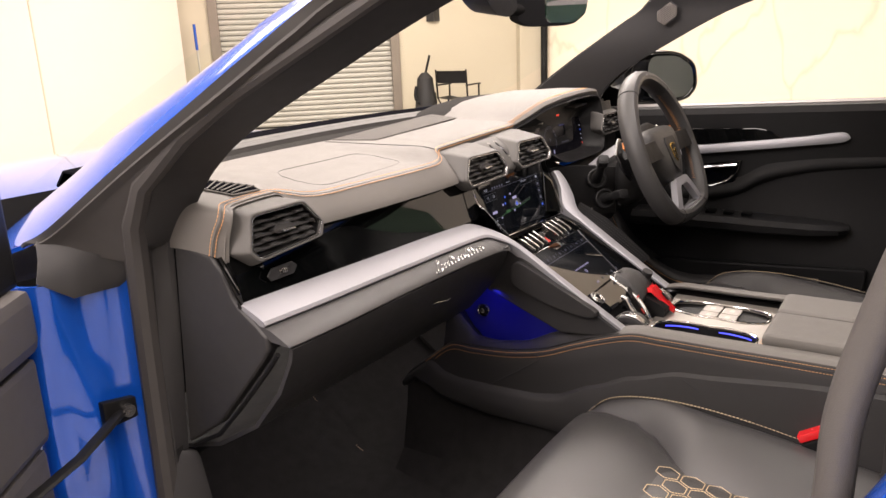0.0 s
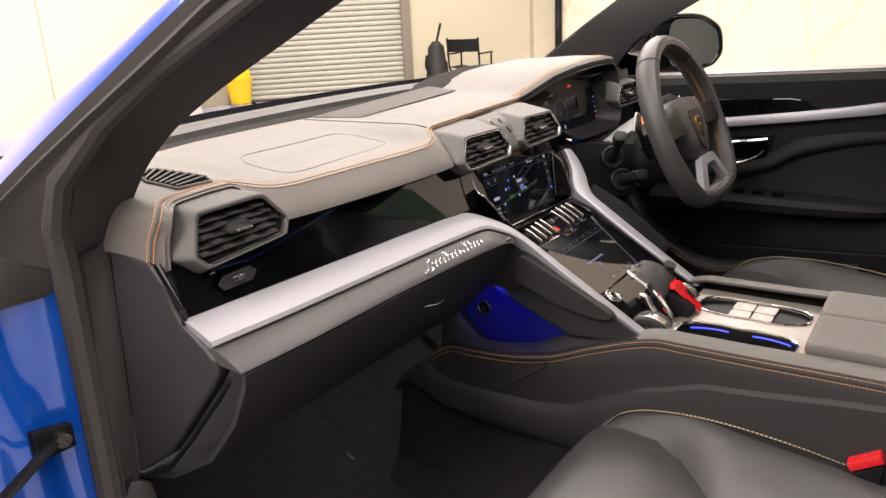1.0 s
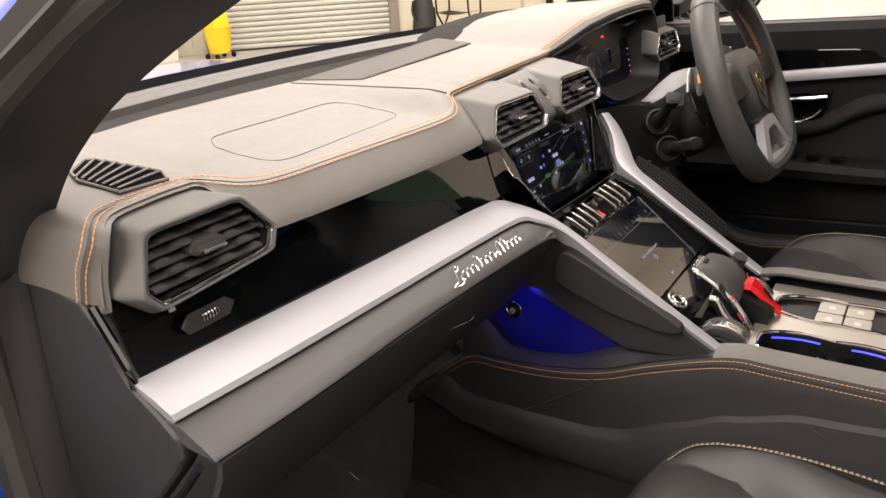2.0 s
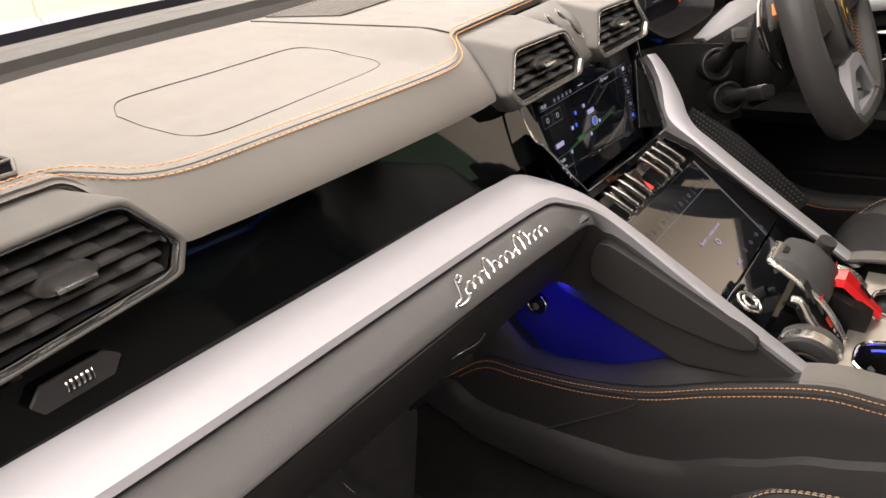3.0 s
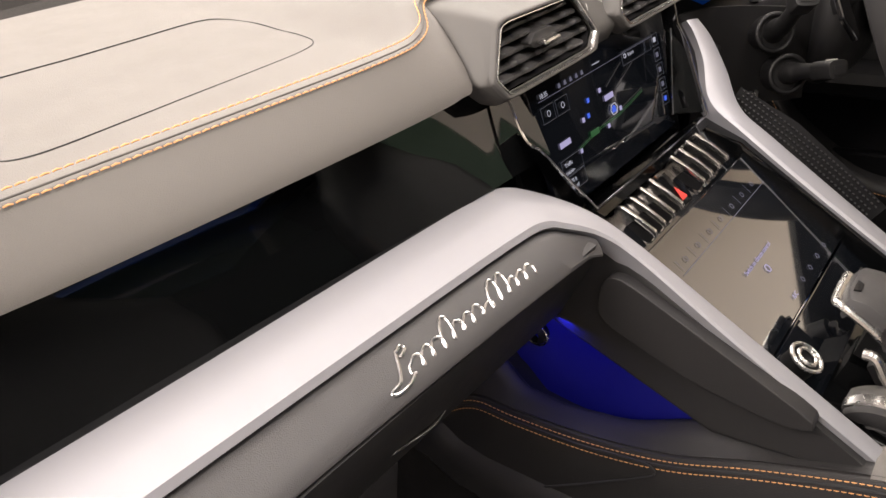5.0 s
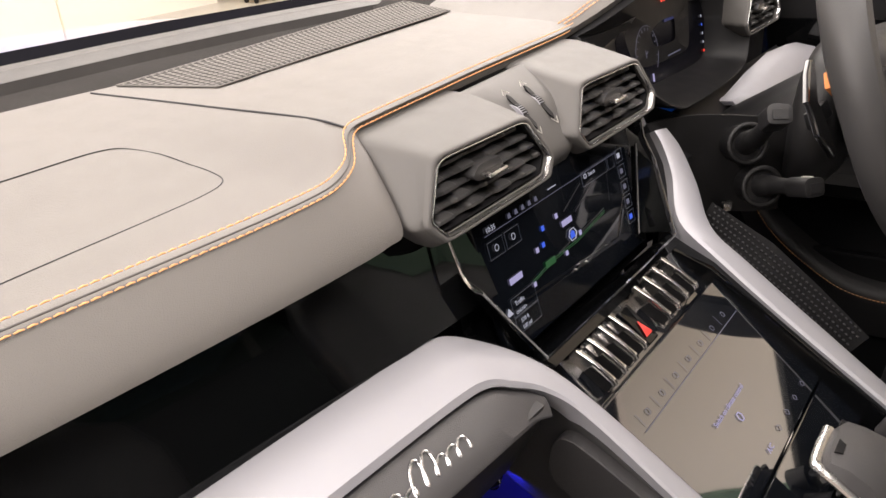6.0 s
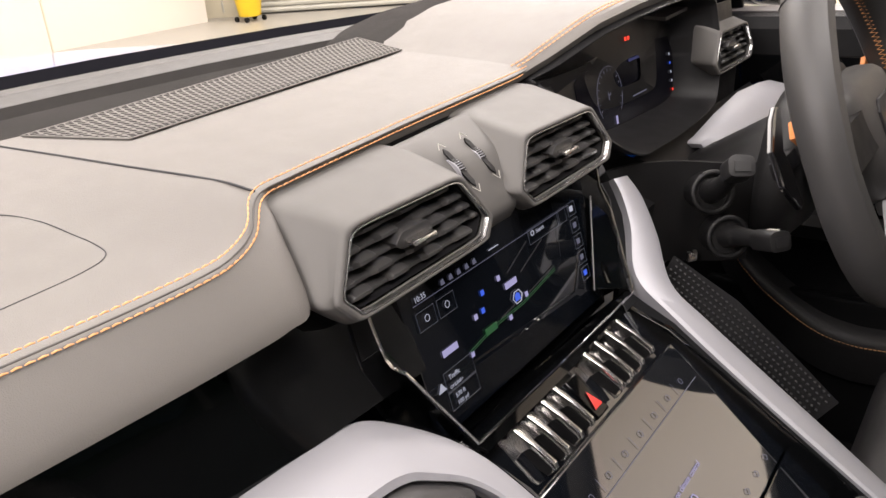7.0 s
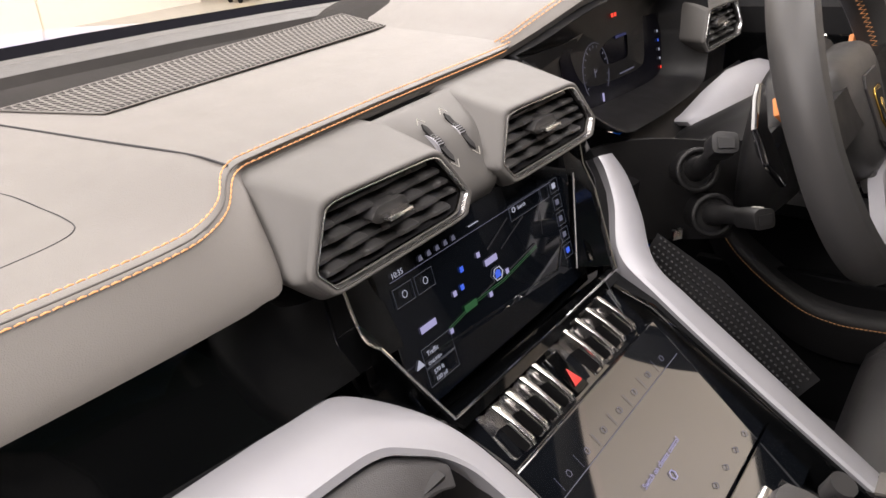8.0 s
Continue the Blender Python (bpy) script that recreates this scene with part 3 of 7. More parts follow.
part("lower_screen_seal", sheet([[V(x, y - 0.12 * ((x + 0.06) / 0.7) ** 2, z) for y, z in ((0.447, 1.092), (0.4545, 1.1075), (0.515, 1.110), (0.54, 1.085))] for x in (-0.66, -0.5, -0.25, 0, 0.25, 0.5, 0.66)], 0.004), BAND_BLACK, glass, "black lower windscreen band")
hood_rows = []
for y, z in ((0.60, 1.05), (0.8, 1.052), (1.1, 1.042), (1.4, 1.01), (1.7, 0.94), (1.85, 0.75)):
    hood_rows.append([V(x, y - 0.12 * (x / 0.85) ** 2, z - 0.10 * abs(x / 0.85) ** 3) for x in (-0.9, -0.75, -0.55, -0.3, 0, 0.3, 0.55, 0.75, 0.9)])
solo("bonnet", sheet(hood_rows, 0.006), BLUE_PAINT, "glossy blue bonnet reflecting the bright wall", "bonnet")
for s in (-1, 1):
    part("front_wing", sheet([[V(s * x, y, z - 0.02 * abs(y - 1.1)) for x, z in ((0.86, 0.93), (0.93, 0.88), (0.97, 0.7), (0.97, 0.45))] for y in (0.36, 0.6, 0.9, 1.3, 1.7)], 0.006), BLUE_PAINT, car, "glossy blue front wing")
    part("wiper_cowl", box(s * 0.05 if s > 0 else -0.72, 0.72 if s > 0 else -0.05, 0.57, 0.62, 1.0, 1.05, 0.01), BLACK_PLASTIC, car)

# front bulkhead and floor
part("bulkhead", sheet([[V(x, y, z) for x in (-0.78, -0.3, 0.3, 0.78)] for y, z in ((0.30, 0.38), (0.42, 0.55), (0.5, 0.8), (0.56, 1.06))], 0.02), BLACK_PLASTIC, car)
part("floor_pan", sheet([[V(x, y, z) for x in (-0.8, -0.4, 0, 0.4, 0.8)] for y, z in ((0.44, 0.56), (0.26, 0.42), (0.0, 0.38), (-0.6, 0.38), (-1.7, 0.4))], 0.03), CARPET, car, "black carpet floor")
part("sill", sheet([[V(x, y, z) for x, z in ((-0.70, 0.4), (-0.71, 0.5), (-0.76, 0.53), (-0.9, 0.5), (-0.95, 0.3))] for y in (0.22, -0.2, -0.6, -0.85)], 0.01), DARK_PLASTIC, car)

# hinge pillar of the open doorway
hinge = []
for k in range(17):
    z = 0.25 + k * 0.0472
    w1, w2 = 0.011 * math.sin(z * 15.0), 0.009 * math.sin(z * 8.5 + 1.0)
    hinge.append(cr([V(-0.735, 0.165, z), V(-0.748, 0.192, z), V(-0.770, 0.200 + w2 * 0.5, z), V(-0.79, 0.203 + w1, z), V(-0.81, 0.207 + w1 * 0.6, z), V(-0.83, 0.212 + w2, z), V(-0.850, 0.230, z), V(-0.858, 0.26, z), V(-0.862, 0.3, z), V(-0.87, 0.42, z)], 3))
part("hinge_pillar", sheet(hinge, 0.006), BLUE_PAINT, car, "glossy blue hinge pillar in the doorway", sharp=60)
part("pillar_seal", sweep([(-0.738, 0.168, 0.3), (-0.735, 0.168, 0.5), (-0.733, 0.168, 0.7), (-0.730, 0.168, 0.9), (-0.735, 0.155, 1.02), (-0.745, 0.138, 1.075), (-0.752, 0.098, 1.128), (-0.738, 0.030, 1.187), (-0.722, -0.04, 1.232), (-0.684, -0.253, 1.342), (-0.67, -0.45, 1.387)], [0.017] * 5 + [0.016, 0.014, 0.012, 0.010, 0.009, 0.008], n=10, up=(0, 1, 0)), RUBBER, car, "fat grey rubber door seal")
part("kick_trim", sheet([[V(-0.735, yl, z), V(-0.722, yl - 0.012, z), V(-0.708, yr + 0.006, z), V(-0.700, yr + 0.004, z)] for z, yl, yr in ((0.66, 0.165, 0.16), (0.735, 0.165, 0.150), (0.85, 0.163, 0.138), (0.95, 0.162, 0.128), (1.043, 0.160, 0.121))], 0.005), DARK_PLASTIC, car, "dark kick trim")
part("sill_trim", prism([(-0.74, 0.17, 0.74), (-0.69, 0.14, 0.725), (-0.69, 0.09, 0.5), (-0.74, 0.1, 0.5)], (0, 0.08, -0.02), 0.012), DARK_PLASTIC, car)
part("corner_cap", sheet([[V(-0.840, 0.214, 1.010), V(-0.804, 0.200, 0.982), V(-0.770, 0.196, 0.982), V(-0.736, 0.186, 0.983)], [V(-0.828, 0.225, 1.035), V(-0.80, 0.204, 1.016), V(-0.768, 0.186, 1.010), V(-0.735, 0.166, 1.003)], [V(-0.812, 0.252, 1.054), V(-0.79, 0.216, 1.046), V(-0.765, 0.182, 1.036), V(-0.734, 0.148, 1.024)]], 0.006), DARK_PLASTIC, car, "dark plastic corner cap", sharp=60)
strap = thing("door_check_strap", "black steel door check strap bolted to the blue pillar", "door strap", at=(-0.775, 0.2, 0.81))
part("bracket", prism([(-0.80, 0.196, 0.795), (-0.757, 0.186, 0.80), (-0.757, 0.186, 0.83), (-0.80, 0.196, 0.835)], (0, -0.012, 0), 0.003), BLACK_PLASTIC, strap)
part("arm", sweep([(-0.772, 0.184, 0.815), (-0.80, 0.168, 0.812), (-0.86, 0.150, 0.795), (-0.96, 0.135, 0.775)], 0.009, n=8, squash=0.5), BLACK_PLASTIC, strap)
part("bolt", cylinder((-0.769, 0.19, 0.815), (-0.772, 0.170, 0.815), 0.009, n=12), BRUSHED, strap)

# B pillar
part("rear_door_pillar", sheet([[V(-0.83, -0.74, z), V(-0.80, -0.715, z), V(-0.76, -0.705, z), V(-0.70, -0.72, z), V(-0.66, -0.78, z)] for z in (0.35, 0.7, 1.0, 1.2)], 0.006), DARK_PLASTIC, car)
part("rear_pillar_seal", sweep(cr([(-0.80, -0.664, 0.5), (-0.80, -0.670, 0.8), (-0.80, -0.6735, 0.98), (-0.80, -0.675, 1.04), (-0.80, -0.686, 1.10), (-0.80, -0.712, 1.2), (-0.77, -0.77, 1.36)], 4), 0.0125, n=12, up=(0, 1, 0)), DOOR_GREY, car, "grey rubber door seal")
part("rear_pillar_skin", prism([V(-0.823, y, z) for y, z in ((-0.684, 0.4), (-0.684, 0.985), (-0.72, 1.06), (-0.78, 1.10), (-0.78, 0.4))], (-0.04, 0, 0), 0.006), BLUE_PAINT, car, "glossy blue rear pillar")

# open passenger door
pdoor = thing("passenger_door", "open blue car door with a dark padded inner panel", "car door", at=(-0.9, 0.27, 0.7))
DD = V(-0.80, -0.60, 0)        # along the open door
DN = V(0.60, -0.80, 0)         # towards the cabin
D0 = V(-0.872, 0.25, 0)


def dp(s, z, o=0.0):
    return D0 + DD * s + DN * o + V(0, 0, z)


part("door_shell", prism([dp(0, 0.32), dp(1.0, 0.32), dp(1.0, 1.0), dp(0, 1.0)], -DN * 0.06, 0.015), BLUE_PAINT, pdoor)
part("door_card", prism([dp(0.02, 0.34), dp(0.98, 0.34), dp(0.98, 0.80), dp(0.02, 0.80)], DN * 0.035, 0.012), DOOR_GREY, pdoor, "dark lower door card")
part("door_upper_roll", prism([dp(0.0, 0.925), dp(0.98, 0.925), dp(0.98, 1.01), dp(0.0, 1.01)], DN * 0.045, 0.018), DOOR_GREY, pdoor)
part("door_mid_pad", prism([dp(0.01, 0.805), dp(0.98, 0.805), dp(0.98, 0.92), dp(0.01, 0.92)], DN * 0.038, 0.010), DOOR_GREY, pdoor)
part("mirror_triangle", prism([dp(0.0, 1.01), dp(0.28, 1.01), dp(0.22, 1.07), dp(0.0, 1.17)], DN * 0.03, 0.008), BLACK_PLASTIC, pdoor)

# ---- dashboard ----
dash = thing("dashboard", "grey leather dashboard with orange double stitching and silver beam", "dashboard", at=(0, 0, 1.0))
# stitch line of the upper pad, from the doorway end over the vent and along to the cluster
EDGE = [(-0.701, 0.048, 1.030), (-0.7005, 0.040, 1.056), (-0.697, 0.030, 1.078), (-0.688, 0.036, 1.0880), (-0.668, 0.054, 1.0900), (-0.63, 0.061, 1.0905), (-0.597, 0.063, 1.0905), (-0.577, 0.061, 1.0895), (-0.558, 0.049, 1.0845), (-0.540, 0.037, 1.0795),
        (-0.51, 0.0265, 1.0772), (-0.44, 0.0222, 1.0769), (-0.36, 0.0177, 1.0769), (-0.29, 0.0139, 1.0770), (-0.245, 0.0135, 1.0775), (-0.222, 0.0175, 1.0785), (-0.200, 0.028, 1.0820), (-0.180, 0.047, 1.0890), (-0.165, 0.0545, 1.0920), (-0.150, 0.0562, 1.0925), (-0.12, 0.0590, 1.0930), (-0.06, 0.0640, 1.0938), (0.0, 0.069, 1.0945), (0.14, 0.0765, 1.0965), (0.178, 0.079, 1.0985)]
# lower front lip of the same pad, point for point
LIP = [(-0.691, 0.030, 1.022), (-0.6905, 0.026, 1.050), (-0.687, 0.021, 1.073), (-0.680, 0.026, 1.0835), (-0.664, 0.041, 1.0870), (-0.63, 0.047, 1.0880), (-0.596, 0.049, 1.0880), (-0.575, 0.046, 1.0850), (-0.559, 0.024, 1.0600), (-0.545, 0.0085, 1.0430),
       (-0.510, 0.0042, 1.0400), (-0.44, -0.0010, 1.0392), (-0.36, -0.0065, 1.0392), (-0.29, -0.0100, 1.0392), (-0.245, -0.0110, 1.0392), (-0.215, -0.0105, 1.0398), (-0.195, -0.0060, 1.0440), (-0.179, 0.030, 1.0770), (-0.164, 0.0535, 1.0830), (-0.149, 0.0562, 1.0838), (-0.12, 0.0592, 1.0843), (-0.06, 0.0650, 1.0850), (0.0, 0.070, 1.0855), (0.14, 0.078, 1.0875), (0.178, 0.082, 1.089)]
edge, lips = cr(EDGE, 5), cr(LIP, 5)


BACK = [(-0.70, 0.25), (-0.54, 0.272), (-0.43, 0.288), (-0.30, 0.292), (-0.20, 0.284), (-0.10, 0.287), (0.03, 0.307), (0.21, 0.324), (0.7, 0.36)]
SLOPE = [(-0.03, 1.0720), (0.02, 1.0768), (0.065, 1.0805), (0.10, 1.0855), (0.13, 1.0910), (0.165, 1.0950), (0.23, 1.0995), (0.33, 1.1040)]


def back_y(x):
    return lerp_table(BACK, x)[0]


def top_z(x, y, y0, z0):
    """Height of the pad behind its front edge: a sloping passenger side, a flat centre and a flat end over the side vent."""
    d = max(0.0, y - y0)
    t = min(1, d / 0.03)
    flat = z0 - 0.004 * math.exp(-d / 0.012) + 0.004 + 0.030 * d
    if -0.4 < x < -0.12:
        flat = z0 + (1.0965 + 0.03 * (y - 0.058) - z0) * t
    seam_x = -0.172 - 0.21 * max(0.0, y - 0.057)
    w = min(1, max(0, (seam_x - x) / 0.075)) * min(1, max(0, (x + 0.585) / 0.06))
    w = w * w * (3 - 2 * w)
    slope = z0 + (lerp_table(SLOPE, y)[0] - z0) * t
    return flat + (slope - flat) * w


rows = []
for p, l in zip(edge, lips):
    span = (p - l).length
    ring = [l + V(0, 0.024, 0.001), l + V(0, 0.010, -0.0008), l + V(0, 0.003, -0.0010)]
    for t in (0.0, 0.08, 0.2, 0.4, 0.6, 0.8, 0.9, 0.97):
        ring.append(l.lerp(p, t) + V(0, -0.85, 0.45) * 0.06 * span * math.sin(math.pi * t ** 0.62))
    w = min(1.0, max(0.0, (p.x + 0.700) / 0.045))
    w = w * w * (3 - 2 * w)
    if p.x < -0.692:
        w = 0.0
    for d in (0.006, 0.014, 0.022, 0.03, 0.045, 0.06, 0.07, 0.08, 0.09, 0.1, 0.12, 0.14, 0.16, 0.18, 0.205, 0.23, 0.26, 0.29):
        y = p.y + d * (back_y(p.x) - p.y) / 0.29
        top = V(p.x, y, top_z(p.x, y, p.y, p.z))
        f = d / 0.29
        aside = V(p.x - 0.004 * math.sin(f * math.pi / 2), p.y + 0.115 * f, p.z + 0.004 * math.sin(f * math.pi))
        ring.append(aside.lerp(top, w))
    rows.append(ring)
pad = part("upper_pad", sheet(rows, 0.004), LEATHER, dash, "pale grey leather upper dash pad")


TOPEDGE = [q for q in edge if q.x > -0.688]


def on_pad(x, y, lift=0.0008):
    k = next((k for k in range(len(TOPEDGE) - 1) if TOPEDGE[k].x <= x <= TOPEDGE[k + 1].x), 0 if x < TOPEDGE[0].x else len(TOPEDGE) - 2)
    a, b = TOPEDGE[k], TOPEDGE[k + 1]
    t = min(1, max(0, (x - a.x) / (b.x - a.x)))
    return V(x, y, top_z(x, y, a.y + (b.y - a.y) * t, a.z + (b.z - a.z) * t) + lift)


# two stitch rows with the piping between them
rows_out, rows_in = [], []
for i, p in enumerate(edge):
    d = (edge[min(i + 1, len(edge) - 1)] - edge[max(i - 1, 0)]).normalized()
    inward = (lips[i] - p).normalized()
    up = d.cross(inward).normalized()
    if up.y > 0.2 or up.z < -0.2:
        up = -up
    n = up.cross(d).normalized()
    if n.dot(inward) < 0:
        n = -n
    rows_out.append(p + n * 0.0022 + up * 0.0010 + V(0, -0.0006, 0))
    rows_in.append(p - n * 0.0046 + up * 0.0012)
for line in (rows_out, rows_in):
    stitches("stitching", line, dash, lift=(0, -0.0003, 0.0005), r=0.00058, length=0.0044, gap=0.0011)
part("piping", sweep([(a + b) / 2 + V(0, 0, -0.0003) for a, b in zip(rows_out, rows_in)], 0.0006, n=6), VENT_GREY, dash, "grey piping")
# crease between the passenger pad and the centre pad
part("pad_seam", sweep(cr([on_pad(-0.171, 0.057, 0.0004), on_pad(-0.176, 0.075, 0.0004), on_pad(-0.182, 0.10, 0.0004), on_pad(-0.193, 0.15, 0.0004), on_pad(-0.205, 0.21, 0.0004), on_pad(-0.2195, 0.278, 0.0004)], 12), 0.0008, n=6), SEAM, dash)
# airbag outline
PADL = [(-0.487, 0.130), (-0.484, 0.095), (-0.477, 0.070), (-0.460, 0.0575), (-0.41, 0.0585), (-0.367, 0.061), (-0.318, 0.0635), (-0.278, 0.067), (-0.260, 0.074), (-0.257, 0.088), (-0.261, 0.118), (-0.270, 0.148), (-0.287, 0.1595), (-0.335, 0.1590), (-0.38, 0.1580), (-0.43, 0.1590), (-0.468, 0.1555)]
loop = cr([V(x, y, 0) for x, y in PADL + PADL[:1]], 6)
part("airbag_seam", sweep([on_pad(q.x, q.y, 0.0001) for q in loop], 0.0004, n=6), SEAM, dash, "fine airbag cover seam")

# cowl shelf, speaker mesh and windscreen base
shelf = []
for x in (-0.68, -0.55, -0.43, -0.32, -0.215, -0.1, 0.05, 0.2, 0.4, 0.6, 0.68):
    y0, y1 = back_y(x), 0.455 - 0.12 * ((x + 0.06) / 0.7) ** 2
    a, b = y1 - 0.066, y1 - 0.057
    shelf.append([V(x, y0 - 0.006, 1.0985), V(x, y0 + 0.002, 1.0985), V(x, y0 + 0.006, 1.0945), V(x, a, 1.0955), V(x, b, 1.1035), V(x, b + 0.003, 1.1045), V(x, b + (y1 - b) * 0.45, 1.1062), V(x, b + (y1 - b) * 0.52, 1.1078), V(x, y1 - 0.004, 1.1082), V(x, y1, 1.097)])
part("cowl_trough", sheet([r[:5] for r in shelf], 0.004), SUEDE_DARK, dash, "dark suede trough behind the dash pad")
part("cowl_rail", sheet([r[4:] for r in shelf], 0.004), COWL_GREY, dash, "grey rail below the windscreen", sharp=20)
QA, QB, QC, QD = V(-0.158, 0.203, 0), V(0.178, 0.229, 0), V(0.210, 0.319, 0), V(-0.197, 0.279, 0)


MZ = [on_pad(q.x, q.y, 0.0) for q in (QA, QB, QC, QD)]


def on_mesh(u, v, lift):
    q = MZ[0].lerp(MZ[1], u).lerp(MZ[3].lerp(MZ[2], u), v)
    return V(q.x, q.y, max(q.z, on_pad(q.x, q.y, 0.0).z) + lift)


grille_bm = bmesh.new()
NU, NV = 56, 11
for i in range(NU):
    for j in range(NV):
        rhomb = [(0.5, 0.0), (0.0, 1.0), (-0.5, 0.0), (0.0, -1.0)]
        u, v = (i + 0.5 + 0.5 * (j % 2)) / (NU + 0.5), (j + 1.0) / (NV + 1)
        outer = [on_mesh(u + x / NU, min(1, max(0, v + y / (NV + 1))), 0.0016) for x, y in rhomb]
        crest = [on_mesh(u + x * 0.84 / NU, v + y * 0.84 / (NV + 1), 0.0020) for x, y in rhomb]
        inner = [on_mesh(u + x * 0.66 / NU, v + y * 0.66 / (NV + 1), 0.0016) for x, y in rhomb]
        ra, rb, rc = ([grille_bm.verts.new(q) for q in r] for r in (outer, crest, inner))
        for k in range(4):
            l = (k + 1) % 4
            grille_bm.faces.new((ra[k], ra[l], rb[l], rb[k]))
            grille_bm.faces.new((rb[k], rb[l], rc[l], rc[k]))
part("speaker_mesh", grille_bm, LEATHER, dash, "raised woven speaker mesh", kind="stuff")
part("mesh_bed", sheet([[on_mesh(k / 40, v, 0.0014) for k in range(41)] for v in (0, 0.2, 0.4, 0.6, 0.8, 1)], 0.001), BAND_BLACK, dash)

part("mesh_frame", sweep([on_mesh(u, v, 0.0012) for u, v in ((0, 0), (0.25, 0), (0.5, 0), (0.75, 0), (1, 0), (1, 0.5), (1, 1), (0.75, 1), (0.5, 1), (0.25, 1), (0, 1), (0, 0.5), (0, 0))], 0.0008, n=6), LEATHER, dash)

# side defroster
DF = [(-0.625, 0.157), (-0.596, 0.182), (-0.588, 0.174), (-0.583, 0.090), (-0.592, 0.070), (-0.637, 0.072), (-0.637, 0.127)]
DFC = V(sum(q[0] for q in DF) / 7, sum(q[1] for q in DF) / 7, 0)
part("side_vent_bed", loft([[on_pad(x, y, 0.0022) for x, y in DF], [on_pad(DFC.x, DFC.y, 0.0022) + V(x * 0.02, 0, 0) for x, y in DF]], caps=False), BAND_BLACK, dash, "black side defroster grille")
part("side_vent_frame", sweep([on_pad(x, y, 0.0020) for x, y in DF + DF[:1]], 0.0017, n=6), LEATHER, dash)
for k in range(7):
    a, b = V(-0.6355, 0.134 - 0.0096 * k, 0), V(-0.5895 + 0.0006 * k, 0.173 - 0.0145 * k, 0)
    part("side_vent_bar", sweep([on_pad(a.x, a.y, 0.0040), on_pad(b.x, b.y, 0.0040)], 0.0011, n=6, squash=0.9), LEATHER, dash)


HEX = [(-0.048, 0.0250), (0.040, 0.0250), (0.0640, -0.003), (0.0540, -0.0180), (-0.054, -0.0235), (-0.0640, -0.0110)]
HEX2 = [(-0.050, 0.0215), (0.050, 0.0200), (0.0710, -0.0095), (0.0600, -0.0205), (-0.060, -0.0215), (-0.0715, -0.0085)]


def hexa(shape, cx, cz, y, grow=0.0, k=1.0, tilt=0.10):
    out = []
    for x, z in shape:
        l = math.hypot(x, z * 2)
        zz = z * k + grow * z * 2 / l
        out.append(V(cx + x * k + grow * x / l, y + tilt * zz, cz + zz))
    return rounded(out, 0.13, 4)


def hex_span(shape, z, inset=0.004):
    xs = []
    for (x0, z0), (x1, z1) in zip(shape, shape[1:] + shape[:1]):
        if (z0 - z) * (z1 - z) < 0:
            xs.append(x0 + (x1 - x0) * (z - z0) / (z1 - z0))
    return (min(xs) + inset, max(xs) - inset) if len(xs) > 1 else None


